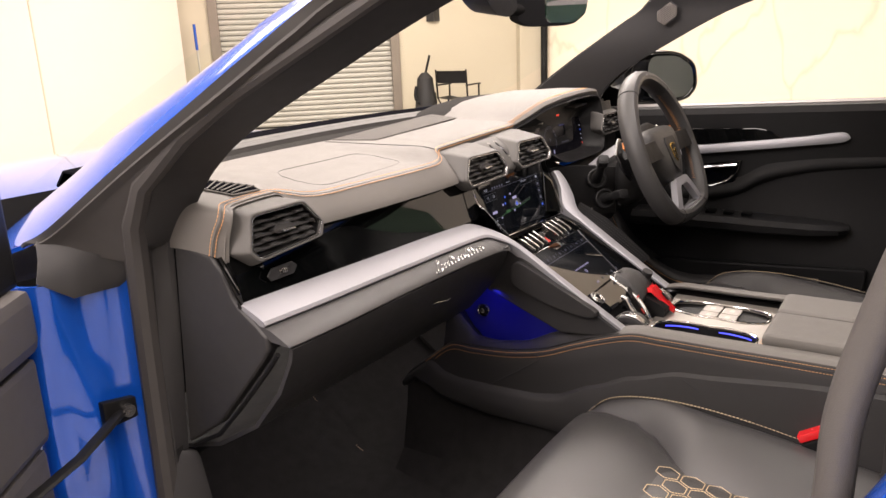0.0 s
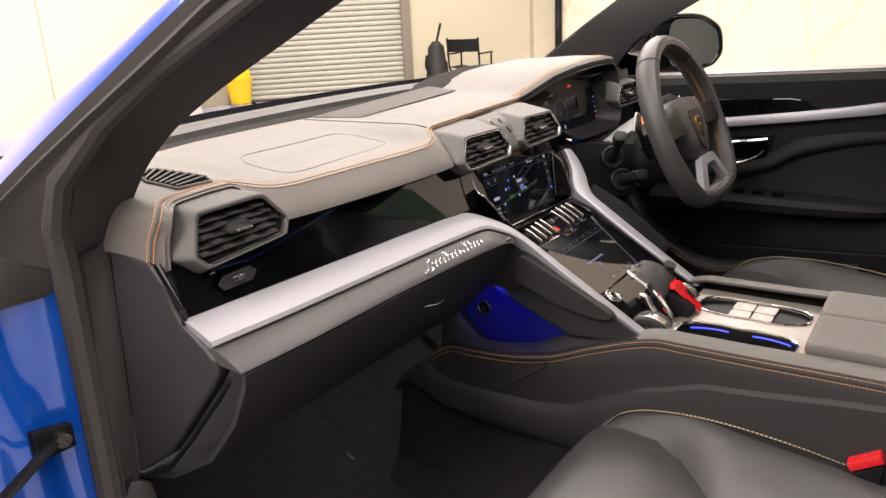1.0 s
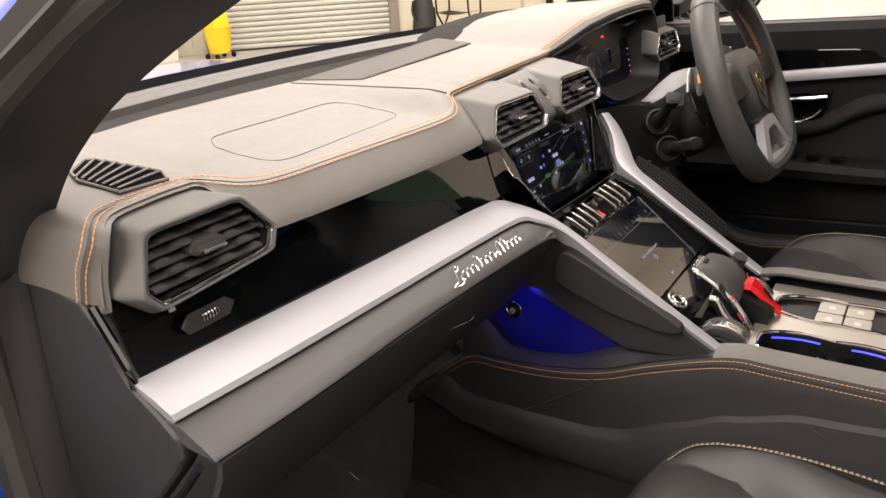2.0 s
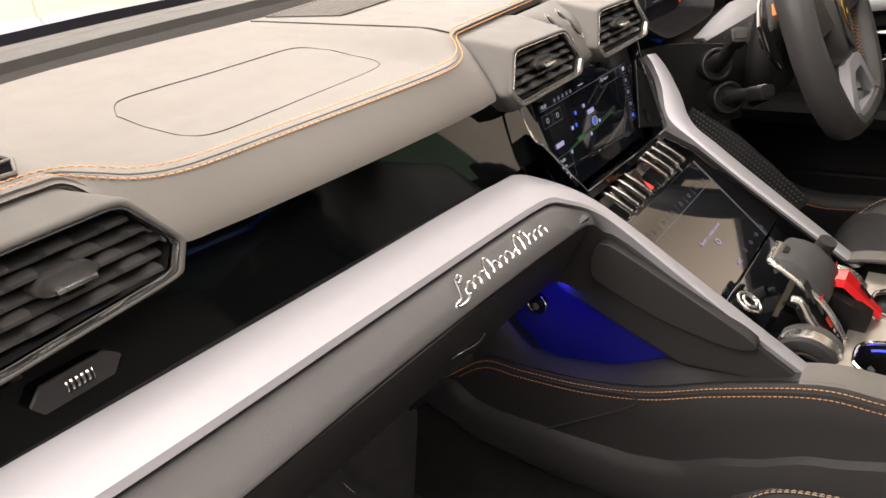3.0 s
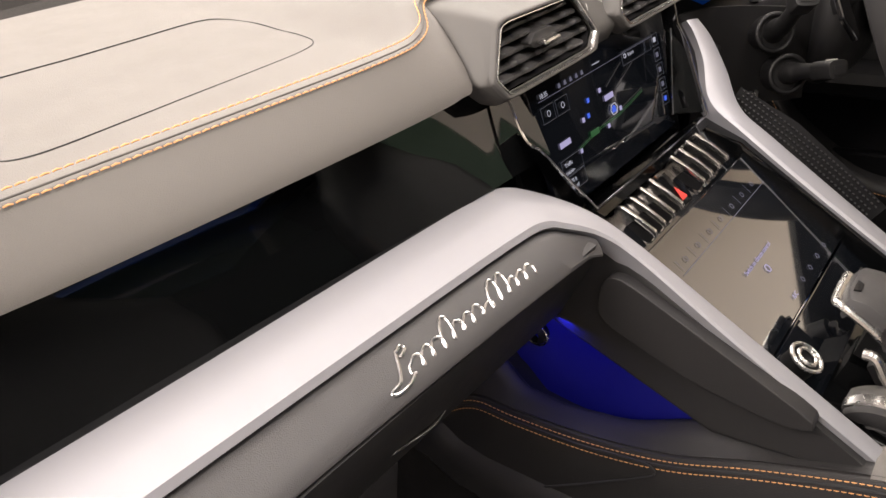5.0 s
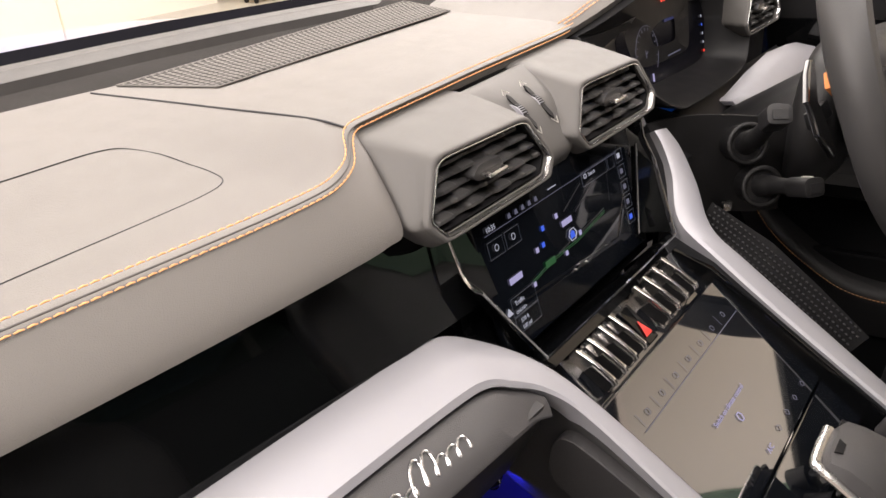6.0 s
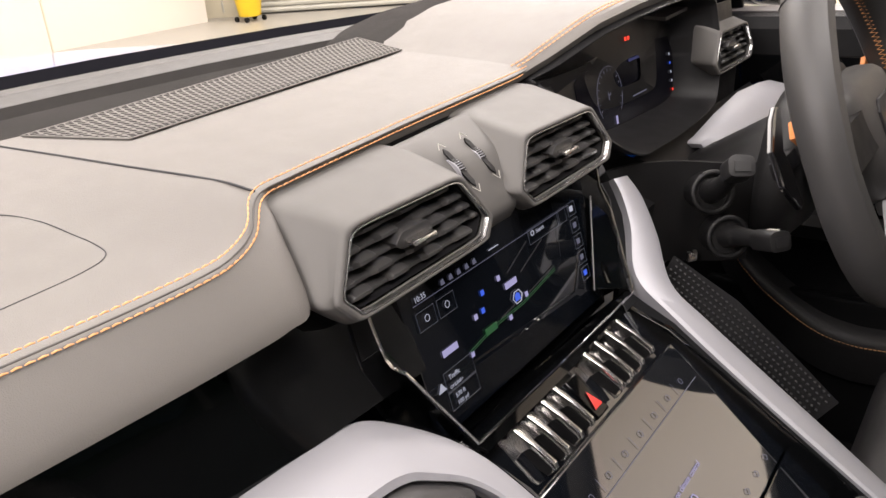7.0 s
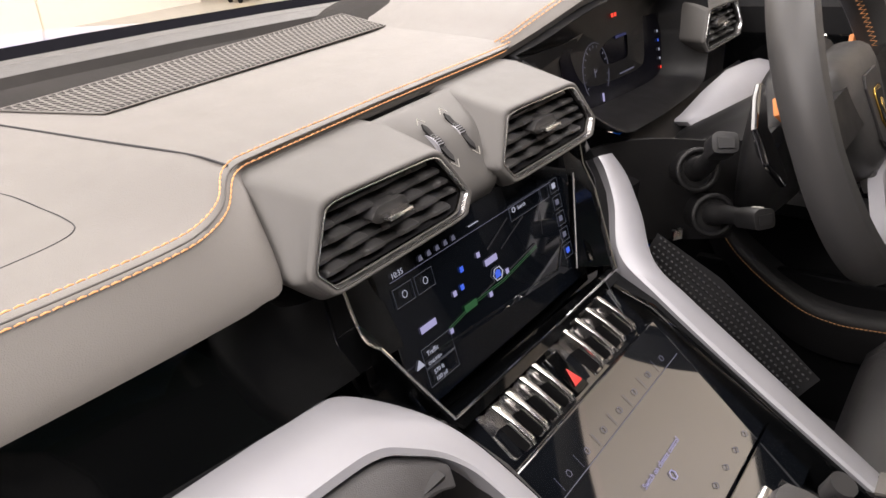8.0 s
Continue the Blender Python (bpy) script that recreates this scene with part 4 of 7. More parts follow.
def air_vent(cx, cz, y, outer, shape, tilt=0.30):
    """Hexagonal vent: tapered housing with a rounded collar, bright ring, dark box, wavy slats and a tab."""
    out = rounded(outer, 0.10, 4)
    rim = hexa(shape, cx, cz, y + 0.0012, 0.0088, tilt=tilt)
    rings = [[q + V(0, 0.03, 0) for q in out], [q + V(0, 0.004, 0) for q in out]]
    for t, push in ((0.03, -0.0004), (0.25, -0.0012), (0.5, -0.0016), (0.75, -0.0012), (0.95, -0.0002), (1.0, 0.0)):
        rings.append([o.lerp(r, t) + V(0, push, 0) for o, r in zip(out, rim)])
    for g, dy in ((0.0083, -0.0010), (0.0072, -0.0022), (0.0055, -0.0026), (0.0040, -0.0020), (0.0032, -0.0004), (0.0028, 0.004)):
        rings.append(hexa(shape, cx, cz, y + dy, g, tilt=tilt))
    vent = part("air_vent", loft(rings, caps=False), VENT_GREY, dash, "hexagonal grey air vent", sharp=75)
    prof = [(0.0033, -0.0012), (0.0030, -0.0024), (0.0021, -0.0024), (0.0017, -0.0012), (0.0015, 0.0010)]
    part("ring", loft([hexa(shape, cx, cz, y + dy, g, tilt=tilt) for g, dy in prof], caps=False), RING, vent, "thin bright metal ring", sharp=60)
    part("box", loft([hexa(shape, cx, cz, y + 0.004, 0.0006, tilt=tilt), hexa(shape, cx, cz, y + 0.055, 0.0, 0.96), hexa(shape, cx, cz, y + 0.056, 0.0, 0.2)], caps=False), BLACK_PLASTIC, vent)
    for k in range(5):
        z = -0.0165 + k * 0.0082
        span = hex_span(shape, z, 0.002)
        if not span:
            continue
        n = max(10, int((span[1] - span[0]) / 0.0011))
        rings = []
        for i in range(n + 1):
            x = span[0] + (span[1] - span[0]) * i / n
            ph = ((x + 0.2 + k * 0.0115) / 0.0345) % 1.0
            wave = max(-1, min(1, 6.0 * math.sin(2 * math.pi * ph)))
            q, pu = 0.0011 * wave, 0.0022 * wave
            yo = y + tilt * z
            rings.append([V(cx + x, yo + 0.0080 - pu, cz + z + q - 0.0030), V(cx + x, yo + 0.0058 - pu, cz + z + q - 0.0016), V(cx + x, yo + 0.0062 - pu, cz + z + q + 0.0004), V(cx + x, yo + 0.0085 - pu, cz + z + q + 0.0013), V(cx + x, yo + 0.030, cz + z + 0.0035), V(cx + x, yo + 0.030, cz + z + 0.001)])
        part("slat", loft(rings), SLAT_BLACK, vent, sharp=40)
    sh = rounded([V(cx - 0.019, y + 0.002, cz + 0.001), V(cx - 0.012, y + 0.002, cz - 0.004), V(cx + 0.014, y + 0.002, cz - 0.004), V(cx + 0.019, y + 0.002, cz + 0.001), V(cx + 0.013, y + 0.002, cz + 0.008), V(cx - 0.012, y + 0.002, cz + 0.008)], 0.2, 2)
    part("tab_shoulder", prism(sh, (0, 0.012, 0), 0.001), SLAT_BLACK, vent)
    part("tab", prism([V(cx - 0.0105, y - 0.0065, cz - 0.0006), V(cx + 0.0125, y - 0.0065, cz - 0.0006), V(cx + 0.0125, y - 0.0055, cz + 0.0020), V(cx - 0.0105, y - 0.0055, cz + 0.0020)], (0, 0.010, 0), 0.0006, 2), BRUSHED, vent, "bright metal tab")
    return vent


air_vent(-0.612, 1.0500, 0.005, [V(-0.668, 0.046, 1.0850), V(-0.581, 0.047, 1.0855), V(-0.537, 0.012, 1.046), V(-0.543, 0.014, 1.024), V(-0.664, 0.020, 1.010), V(-0.690, 0.024, 1.033)], HEX)
part("vent_well", prism([V(-0.70, 0.066, 1.01), V(-0.52, 0.050, 1.01), V(-0.52, 0.050, 1.065), V(-0.575, 0.064, 1.083), V(-0.67, 0.066, 1.083), V(-0.70, 0.066, 1.07)], (0, 0.004, 0), 0), BLACK_PLASTIC, dash)
air_vent(-0.105, 1.0525, -0.0115, [V(-0.1715, 0.036, 1.0870), V(-0.045, 0.048, 1.0885), V(-0.022, 0.006, 1.050), V(-0.034, -0.004, 1.023), V(-0.168, -0.005, 1.018), V(-0.193, -0.010, 1.042)], HEX2)
air_vent(0.094, 1.0550, -0.0090, [V(0.048, 0.058, 1.0885), V(0.164, 0.066, 1.0905), V(0.182, 0.018, 1.056), V(0.174, 0.000, 1.026), V(0.034, -0.004, 1.021), V(0.010, -0.004, 1.045)], HEX2)
air_vent(0.600, 1.058, 0.012, [V(0.540, 0.045, 1.094), V(0.650, 0.045, 1.094), V(0.688, 0.045, 1.056), V(0.678, 0.045, 1.026), V(0.548, 0.045, 1.026), V(0.530, 0.045, 1.046)], HEX2, 0.15)
part("vent_well", prism([V(0.50, 0.075, 1.0), V(0.70, 0.075, 1.0), V(0.70, 0.075, 1.11), V(0.50, 0.075, 1.11)], (0, 0.004, 0), 0), BLACK_PLASTIC, dash)
# bridge with two thumb wheels between the centre vents
bridge = []
for x0, x1, s in ((-0.060, -0.032, 0.0), (-0.040, -0.022, 0.6), (-0.026, -0.014, 1.0), (0.0, -0.004, 1.0), (0.026, 0.006, 1.0), (0.044, 0.012, 0.6), (0.060, 0.019, 0.0)):
    yb = 0.056 + 0.10 * (x0 + 0.02)
    bridge.append(cr([V(x0, yb + 0.012, 1.082), V(x0, yb, 1.0875), V(x0, yb - 0.010, 1.0865), V((x0 + x1) / 2, 0.020, 1.0705 + 0.003 * s), V(x1, 0.002, 1.051 + 0.002 * s), V(x1, -0.008, 1.036), V(x1, -0.002, 1.022)], 4))
part("vent_bridge", sheet(bridge, 0.004), VENT_GREY, dash, "grey bridge between the centre vents", sharp=60)
for x, ya in ((-0.022, -0.004), (0.009, -0.001)):
    slot = [V(x - 0.0042, 0.034, 1.0805), V(x, 0.038, 1.0835), V(x + 0.0042, 0.034, 1.0805), V(x + 0.0042, 0.006, 1.0575), V(x, 0.002, 1.0535), V(x - 0.0042, 0.006, 1.0575)]
    part("slot_opening", prism([V(q.x + (x - q.x) * 0.25, q.y, q.z).lerp(V(x, 0.020, 1.0690), 0.22) + V(0, ya - 0.0008, 0.0012) for q in slot], (0, -0.0010, 0.0010), 0), BLACK_PLASTIC, dash)
    for e, g in ((0, 1), (3, -1)):
        tri = [slot[e] + V(0, ya - 0.0012, 0.0020), slot[e + 1] + V(0, ya - 0.0012, 0.0020), slot[e + 2] + V(0, ya - 0.0012, 0.0020)]
        part("slot_mark", sweep(tri, 0.0003, n=4), SHUTTER, dash, "fine pale slot outline")
    o = V(x, 0.0275 + ya, 1.0618)
    tw = part("thumb_wheel", cylinder(o + V(-0.0036, 0, 0), o + V(0.0036, 0, 0), 0.0138, n=36), SATIN, dash, "ribbed metal thumb wheel")
    ribs = bmesh.new()
    for k in range(44):
        a = k * 2 * math.pi / 44
        d, q = V(0, math.cos(a), math.sin(a)), V(0, -math.sin(a), math.cos(a))
        prism([o + d * 0.0135 + q * e + V(f, 0, 0) for e, f in ((-0.0005, -0.0022), (0.0005, -0.0022), (0.0005, 0.0036), (-0.0005, 0.0036))], d * 0.0009, 0, bm=ribs)
    part("rib", ribs, BLACK_PLASTIC, tw, kind="stuff")
# black sheet standing in for the shade under the pad edge above the centre vents
part("pad_gap_shade", sheet([[V(x, y + 0.030, 1.078), V(x, y + 0.012, 1.083)] for x, y in ((-0.178, 0.046), (0.0, 0.066), (0.178, 0.081))], 0.003), BLACK_PLASTIC, dash)

# piano black panel
gl = []
for x in (-0.692, -0.651, -0.645, -0.290, -0.265, -0.240, -0.220, -0.200, -0.185, -0.170, -0.155, -0.118):
    t = (x + 0.7) / 0.5
    bot = V(x, 0.010 - 0.028 * t, 0.966)
    bend = min(1, max(0, (x + 0.290) / 0.12)) ** 1.4
    mid = bot + V(0, 0.0115 + 0.007 * bend, 0.040 - 0.001 * bend)
    top = mid + V(0, 0.020, 0.044 - 0.012 * (x < -0.65))
    gl.append([top, mid, bot])
part("gloss_panel", sheet(gl, 0.004), PIANO, dash, "glossy piano black trim panel", sharp=9)
part("gloss_end", sweep([(-0.703, 0.035, 1.03), (-0.703, 0.006, 0.985), (-0.70, 0.008, 0.968)], 0.004, n=8), PIANO, dash)
hexp = [(-0.028, 0), (-0.02, 0.009), (0.018, 0.009), (0.027, 0.002), (0.02, -0.008), (-0.022, -0.008)]
plate = part("vent_control", prism([V(-0.624 + x, 0.0085 - 0.0006, 0.995 + z) for x, z in hexp], (0, -0.003, 0), 0.0012), DARK_PLASTIC, dash, "dark vent control with a metal roller")
part("roller", cylinder((-0.632, 0.0075, 0.9955), (-0.616, 0.0075, 0.9955), 0.0045, n=16), BRUSHED, plate)
for k in range(5):
    part("roller_rib", cylinder((-0.6310 + k * 0.0032, 0.0075, 0.9955), (-0.6294 + k * 0.0032, 0.0075, 0.9955), 0.0049, n=12), BLACK_PLASTIC, plate)

# silver beam and its arm down to the console, one sweep on the passenger side
up = cr([(-0.702, 0.010, 0.972), (-0.60, 0.002, 0.972), (-0.45, -0.008, 0.971), (-0.30, -0.014, 0.969), (-0.215, -0.016, 0.966), (-0.186, -0.017, 0.9635), (-0.165, -0.030, 0.956), (-0.140, -0.062, 0.938), (-0.128, -0.10, 0.914), (-0.122, -0.18, 0.862), (-0.118, -0.30, 0.787)], 6)
lo = cr([(-0.700, -0.033, 0.9505), (-0.60, -0.0405, 0.950), (-0.45, -0.0485, 0.950), (-0.30, -0.056, 0.9495), (-0.222, -0.060, 0.948), (-0.192, -0.063, 0.945), (-0.175, -0.070, 0.938), (-0.154, -0.086, 0.926), (-0.144, -0.113, 0.907), (-0.140, -0.189, 0.856), (-0.134, -0.304, 0.783)], 6)
part("silver_beam", band(up, lo, (0.004, 0.014, -0.012)), SATIN, dash, "satin silver beam")
RU = cr([(0.212, 0.0, 0.993), (0.204, -0.012, 0.983), (0.179, -0.034, 0.962), (0.138, -0.059, 0.934), (0.127, -0.10, 0.909), (0.122, -0.18, 0.858), (0.118, -0.30, 0.785)], 6)
RL = cr([(0.238, -0.003, 0.989), (0.233, -0.022, 0.971), (0.204, -0.051, 0.947), (0.161, -0.083, 0.923), (0.154, -0.121, 0.899), (0.154, -0.191, 0.851), (0.148, -0.306, 0.777)], 6)
part("silver_arm", band(RU, RL, (0.007, 0.016, -0.010)), SATIN, dash, "satin silver arm on the driver side")
part("arm_edge", sweep([q + V(0.0, 0.004, -0.002) for q in up[36:]], 0.003, n=6), PIANO, dash)

# lid face below the beam, glovebox below it
fa = [q + V(0, -0.001, -0.004) for q in lo[:42]]
fb = cr([(-0.700, -0.071, 0.928), (-0.60, -0.0765, 0.928), (-0.45, -0.079, 0.928), (-0.30, -0.086, 0.9275), (-0.222, -0.090, 0.9255), (-0.192, -0.090, 0.9225), (-0.175, -0.089, 0.919), (-0.160, -0.092, 0.914)], 6)[:42]
part("beam_lip", band(fa, fb, (0.0, 0.03, 0.002)), LIP_LEATHER, dash, "grey leather strip below the beam")
gv = []
for x in (-0.695, -0.6, -0.45, -0.3, -0.19, -0.165):
    t = (x + 0.695) / 0.53
    gv.append([V(x, -0.066 - 0.016 * t, 0.926), V(x, -0.062 - 0.016 * t, 0.908), V(x, -0.038 - 0.016 * t, 0.86), V(x, 0.012 - 0.012 * t, 0.80), V(x, 0.09, 0.752), V(x, 0.16, 0.73), V(x, 0.32, 0.72)])
lid = part("glovebox", sheet(gv, 0.006), DARK_PLASTIC, dash, "dark glovebox lid")
part("lid_seam", sweep(cr([(-0.647, -0.066, 0.911), (-0.647, -0.055, 0.886), (-0.655, -0.036, 0.853), (-0.668, -0.014, 0.824)], 6), 0.0012, n=6), SEAM, dash)
part("pull", sweep(cr([(-0.379, -0.06, 0.877), (-0.37, -0.064, 0.88), (-0.337, -0.064, 0.873), (-0.318, -0.06, 0.872)], 4), 0.0015, n=8, squash=0.7), BRUSHED, lid, "chrome glovebox pull")

# chrome script: a plain flowing ribbon of loops
def lip_face(x, v, lift=0.0):
    """Point on the strip below the beam: v from its lower to its upper edge."""
    k = min(range(len(fa)), key=lambda i: abs(fa[i].x - x))
    a = fb[k].lerp(fa[k], v)
    n = V(0, -0.52, 0.85)
    return V(x, a.y, a.z) + n * (0.0015 + lift)


ribbon = []
for th in range(0, 13 * 12 + 1):
    a = th * math.pi / 6
    tall = 1.9 if int(a / (2 * math.pi)) in (3, 8, 9) else 1.0
    deep = -0.10 if int(a / (2 * math.pi)) == 7 else 0.0
    h = 0.25 * 0.5 * (1 - math.cos(a)) * tall
    ribbon.append((-0.360 + 0.00154 * a - 0.0027 * math.sin(a) + 0.018 * h, 0.31 + 0.0012 * a + h + deep * math.sin(a / 2) ** 2))
script = part("script_badge", sweep([lip_face(x, v) for x, v in ribbon], 0.00125, n=8, squash=0.8, up=(0, -0.52, 0.85)), SCRIPT, dash, "raised chrome script, a flowing ribbon of loops")
swash = cr([V(-0.3575, 0.30, 0), V(-0.366, 0.20, 0), V(-0.376, 0.20, 0), V(-0.379, 0.28, 0), V(-0.370, 0.33, 0), V(-0.364, 0.52, 0), V(-0.358, 0.78, 0), V(-0.353, 0.84, 0), V(-0.352, 0.76, 0), V(-0.358, 0.68, 0)], 6)
part("swash", sweep([lip_face(q.x, q.y) for q in swash], 0.0014, n=8, up=(0, -0.52, 0.85)), SCRIPT, script)

# end panel of the dash in the doorway
EP = [(0.121, 1.042), (0.052, 1.031), (0.030, 1.008), (0.021, 0.981), (0.010, 0.968), (-0.020, 0.948), (-0.036, 0.935), (-0.036, 0.917), (-0.024, 0.900), (0.036, 0.831), (0.077, 0.786), (0.137, 0.745), (0.149, 0.738)]
part("end_panel", prism([V(-0.703, y, z) for y, z in EP], (0.02, 0, 0), 0.006, 3), DARK_PLASTIC, dash, "dark plastic end panel")
part("end_strip", sweep([V(-0.700, y, z) for y, z in ((-0.050, 0.915), (-0.030, 0.890), (0.03, 0.822), (0.08, 0.770), (0.14, 0.735))], 0.0035, n=8), BLACK_PLASTIC, dash)
part("backing", prism([V(-0.2, 0.07, 0.75), V(0.30, 0.07, 0.75), V(0.30, 0.07, 1.085), V(-0.2, 0.07, 1.085)], (0, 0.01, 0), 0), BLACK_PLASTIC, dash)
part("backing", prism([V(0.165, 0.03, 0.85), V(0.30, 0.0, 0.85), V(0.30, 0.0, 0.985), V(0.20, 0.03, 1.03)], (0, 0.01, 0), 0), BLACK_PLASTIC, dash)

# ---- centre stack ----
stack = thing("centre_stack", "glossy black centre stack with touch screen", "centre stack", at=(0, -0.04, 0.95))
part("bezel", sheet([[V(-0.185, 0.030, 1.045), V(-0.06, 0.022, 1.045), V(0.06, 0.022, 1.045), V(0.21, 0.026, 1.045)], [V(-0.162, 0.006, 0.998), V(-0.05, 0.012, 0.998), V(0.05, 0.012, 0.998), V(0.175, 0.004, 0.998)],
                     [V(-0.150, -0.012, 0.945), V(-0.04, 0.0, 0.93), V(0.04, 0.0, 0.93), V(0.152, -0.014, 0.945)], [V(-0.130, -0.03, 0.90), V(-0.04, -0.025, 0.89), V(0.04, -0.025, 0.89), V(0.138, -0.03, 0.90)]], 0.004), PIANO, stack, "piano black screen surround")
frame_l = cr([(-0.150, 0.0, 1.032), (-0.155, -0.022, 0.993), (-0.150, -0.032, 0.984)], 5) + cr([(-0.150, -0.032, 0.984), (-0.129, -0.070, 0.934)], 5)
frame_b = [V(-0.129, -0.070, 0.934), V(0.0, -0.066, 0.928), V(0.131, -0.060, 0.922)]
frame_r = [V(0.131, -0.060, 0.922), V(0.152, -0.026, 0.985), V(0.155, -0.012, 1.005), V(0.165, 0.0, 1.035)]
for q in (frame_l, frame_b, frame_r):
    part("chrome_edge", sweep(q, 0.0011, n=6), CHROME, stack, "fine chrome edge")
part("ledge", sheet([[V(-0.128, -0.045, 0.915), V(-0.128, -0.068, 0.931), V(-0.124, -0.074, 0.926)], [V(0.0, -0.038, 0.908), V(0, -0.064, 0.925), V(0, -0.070, 0.92)], [V(0.13, -0.04, 0.905), V(0.13, -0.058, 0.919), V(0.128, -0.064, 0.914)]], 0.003), PIANO, stack)
part("cheek", prism([V(-0.156, -0.022, 0.993), V(-0.150, -0.032, 0.984), V(-0.129, -0.066, 0.930), V(-0.122, -0.046, 0.92), V(-0.140, 0.0, 0.99)], (0.004, 0.004, 0), 0.001), PIANO, stack)
part("cheek", sheet([[V(0.150, 0.012, 1.036), V(0.19, 0.014, 1.03), V(0.232, 0.02, 1.0)], [V(0.140, -0.002, 1.003), V(0.18, 0.002, 0.998), V(0.222, 0.006, 0.984)], [V(0.134, -0.014, 0.975), V(0.165, -0.016, 0.972), V(0.196, -0.026, 0.956)], [V(0.120, -0.040, 0.93), V(0.130, -0.046, 0.93), V(0.146, -0.052, 0.928)]], 0.004), PIANO, stack, "piano black cheek beside the screen")
part("cheek_fin", prism([V(0.128, -0.014, 1.004), V(0.110, -0.030, 0.925), V(0.131, -0.056, 0.924), V(0.150, -0.024, 0.982)], (0.002, 0.004, -0.002), 0.001), PIANO, stack)
part("chrome_edge", sweep([V(0.128, -0.016, 1.006), V(0.110, -0.032, 0.925)], 0.0011, n=6), CHROME, stack)


def S(u, v, o=0.0):
    return V(-0.110 + 0.214 * u, -0.004 - 0.023 * v - 0.96 * o, 1.012 - 0.084 * v + 0.26 * o)


SX, SY = V(1, 0, 0), V(0, 0.023, 0.084).normalized()
disp = part("touch_screen", prism([S(-0.06, -0.2), S(1.15, -0.2), S(1.12, 1.2), S(-0.03, 1.2)], (0, 0.006, 0), 0.001), stuff_of("map_glass", (0.003, 0.004, 0.006), 0.05, coat=0.6, vary=0.05, rvary=0.02), stack, "dark map display")


def bar(u0, u1, v0, v1, material, name="map_mark", o=0.0012):
    return part(name, prism([S(u0, v1, o), S(u1, v1, o), S(u1, v0, o), S(u0, v0, o)], (0, 0.0004, 0), 0), material, disp)


def outline(u0, u1, v0, v1, material, w=0.0006, name="key_outline"):
    q = [S(u0, v0, 0.0012), S(u1, v0, 0.0012), S(u1, v1, 0.0012), S(u0, v1, 0.0012), S(u0, v0, 0.0012)]
    return part(name, sweep(q, w * 0.5, n=4), material, disp)


words("clock_text", "10:35", 0.0056, S(0.01, 0.085, 0.0012), SX, SY, UI_WHITE, disp)
words("search_text", "Search", 0.0046, S(0.735, 0.16, 0.0012), SX, SY, UI_WHITE, disp)
words("traffic_text", "Traffic", 0.0050, S(0.065, 0.80, 0.0012), SX, SY, UI_WHITE, disp)
words("online_text", "ONLINE+", 0.0036, S(0.06, 0.875, 0.0012), SX, SY, UI_WHITE, disp)
words("scale_text", "570 ft", 0.0047, S(0.075, 0.97, 0.0012), SX, SY, UI_WHITE, disp)
words("scale_text", "100 yd", 0.0047, S(0.075, 1.035, 0.0012), SX, SY, UI_WHITE, disp)
bar(0.0, 1.0, 0.103, 0.106, UI_DIM, "status_line")
bar(0.43, 0.49, 0.045, 0.052, UI_WHITE, "swipe_handle")
for k in range(5):
    part("status_icon", prism([S(0.15 + k * 0.045, 0.08, 0.0012), S(0.17 + k * 0.045, 0.08, 0.0012), S(0.165 + k * 0.045, 0.035, 0.0012), S(0.152 + k * 0.045, 0.045, 0.0012)], (0, 0.0004, 0), 0), UI_DIM, disp)
FRAME = glow_of("screen_frame", (0.3, 0.36, 0.5), 0.09)
for u in (0.0, 0.105):
    outline(u, u + 0.09, 0.165, 0.315, FRAME)
    part("key_icon", sweep([S(u + 0.048 + 0.011 * math.cos(a), 0.24 + 0.028 * math.sin(a), 0.0012) for a in [k * math.pi / 6 for k in range(13)]], 0.00025, n=4), UI_WHITE, disp)
outline(0.68, 0.90, 0.09, 0.23, FRAME)
part("search_icon", sweep([S(0.71 + 0.010 * math.cos(a), 0.14 + 0.022 * math.sin(a), 0.0012) for a in [k * math.pi / 5 for k in range(11)]], 0.0004, n=4), UI_WHITE, disp)
outline(0.91, 0.965, 0.09, 0.23, FRAME)
for k, mm in enumerate((UI_WHITE, UI_DIM, UI_DIM, UI_DIM, UI_BLUE)):
    v = 0.09 + k * 0.17
    outline(0.985, 1.045, v, v + 0.13, FRAME)
    bar(1.003, 1.027, v + 0.04, v + 0.09, mm, "menu_icon")
outline(0.045, 0.20, 0.725, 0.89, FRAME)
outline(0.045, 0.20, 0.90, 1.05, FRAME)
part("traffic_icon", prism([S(0.005, 0.85, 0.0012), S(0.045, 0.85, 0.0012), S(0.025, 0.78, 0.0012)], (0, 0.0004, 0), 0), UI_WHITE, disp)
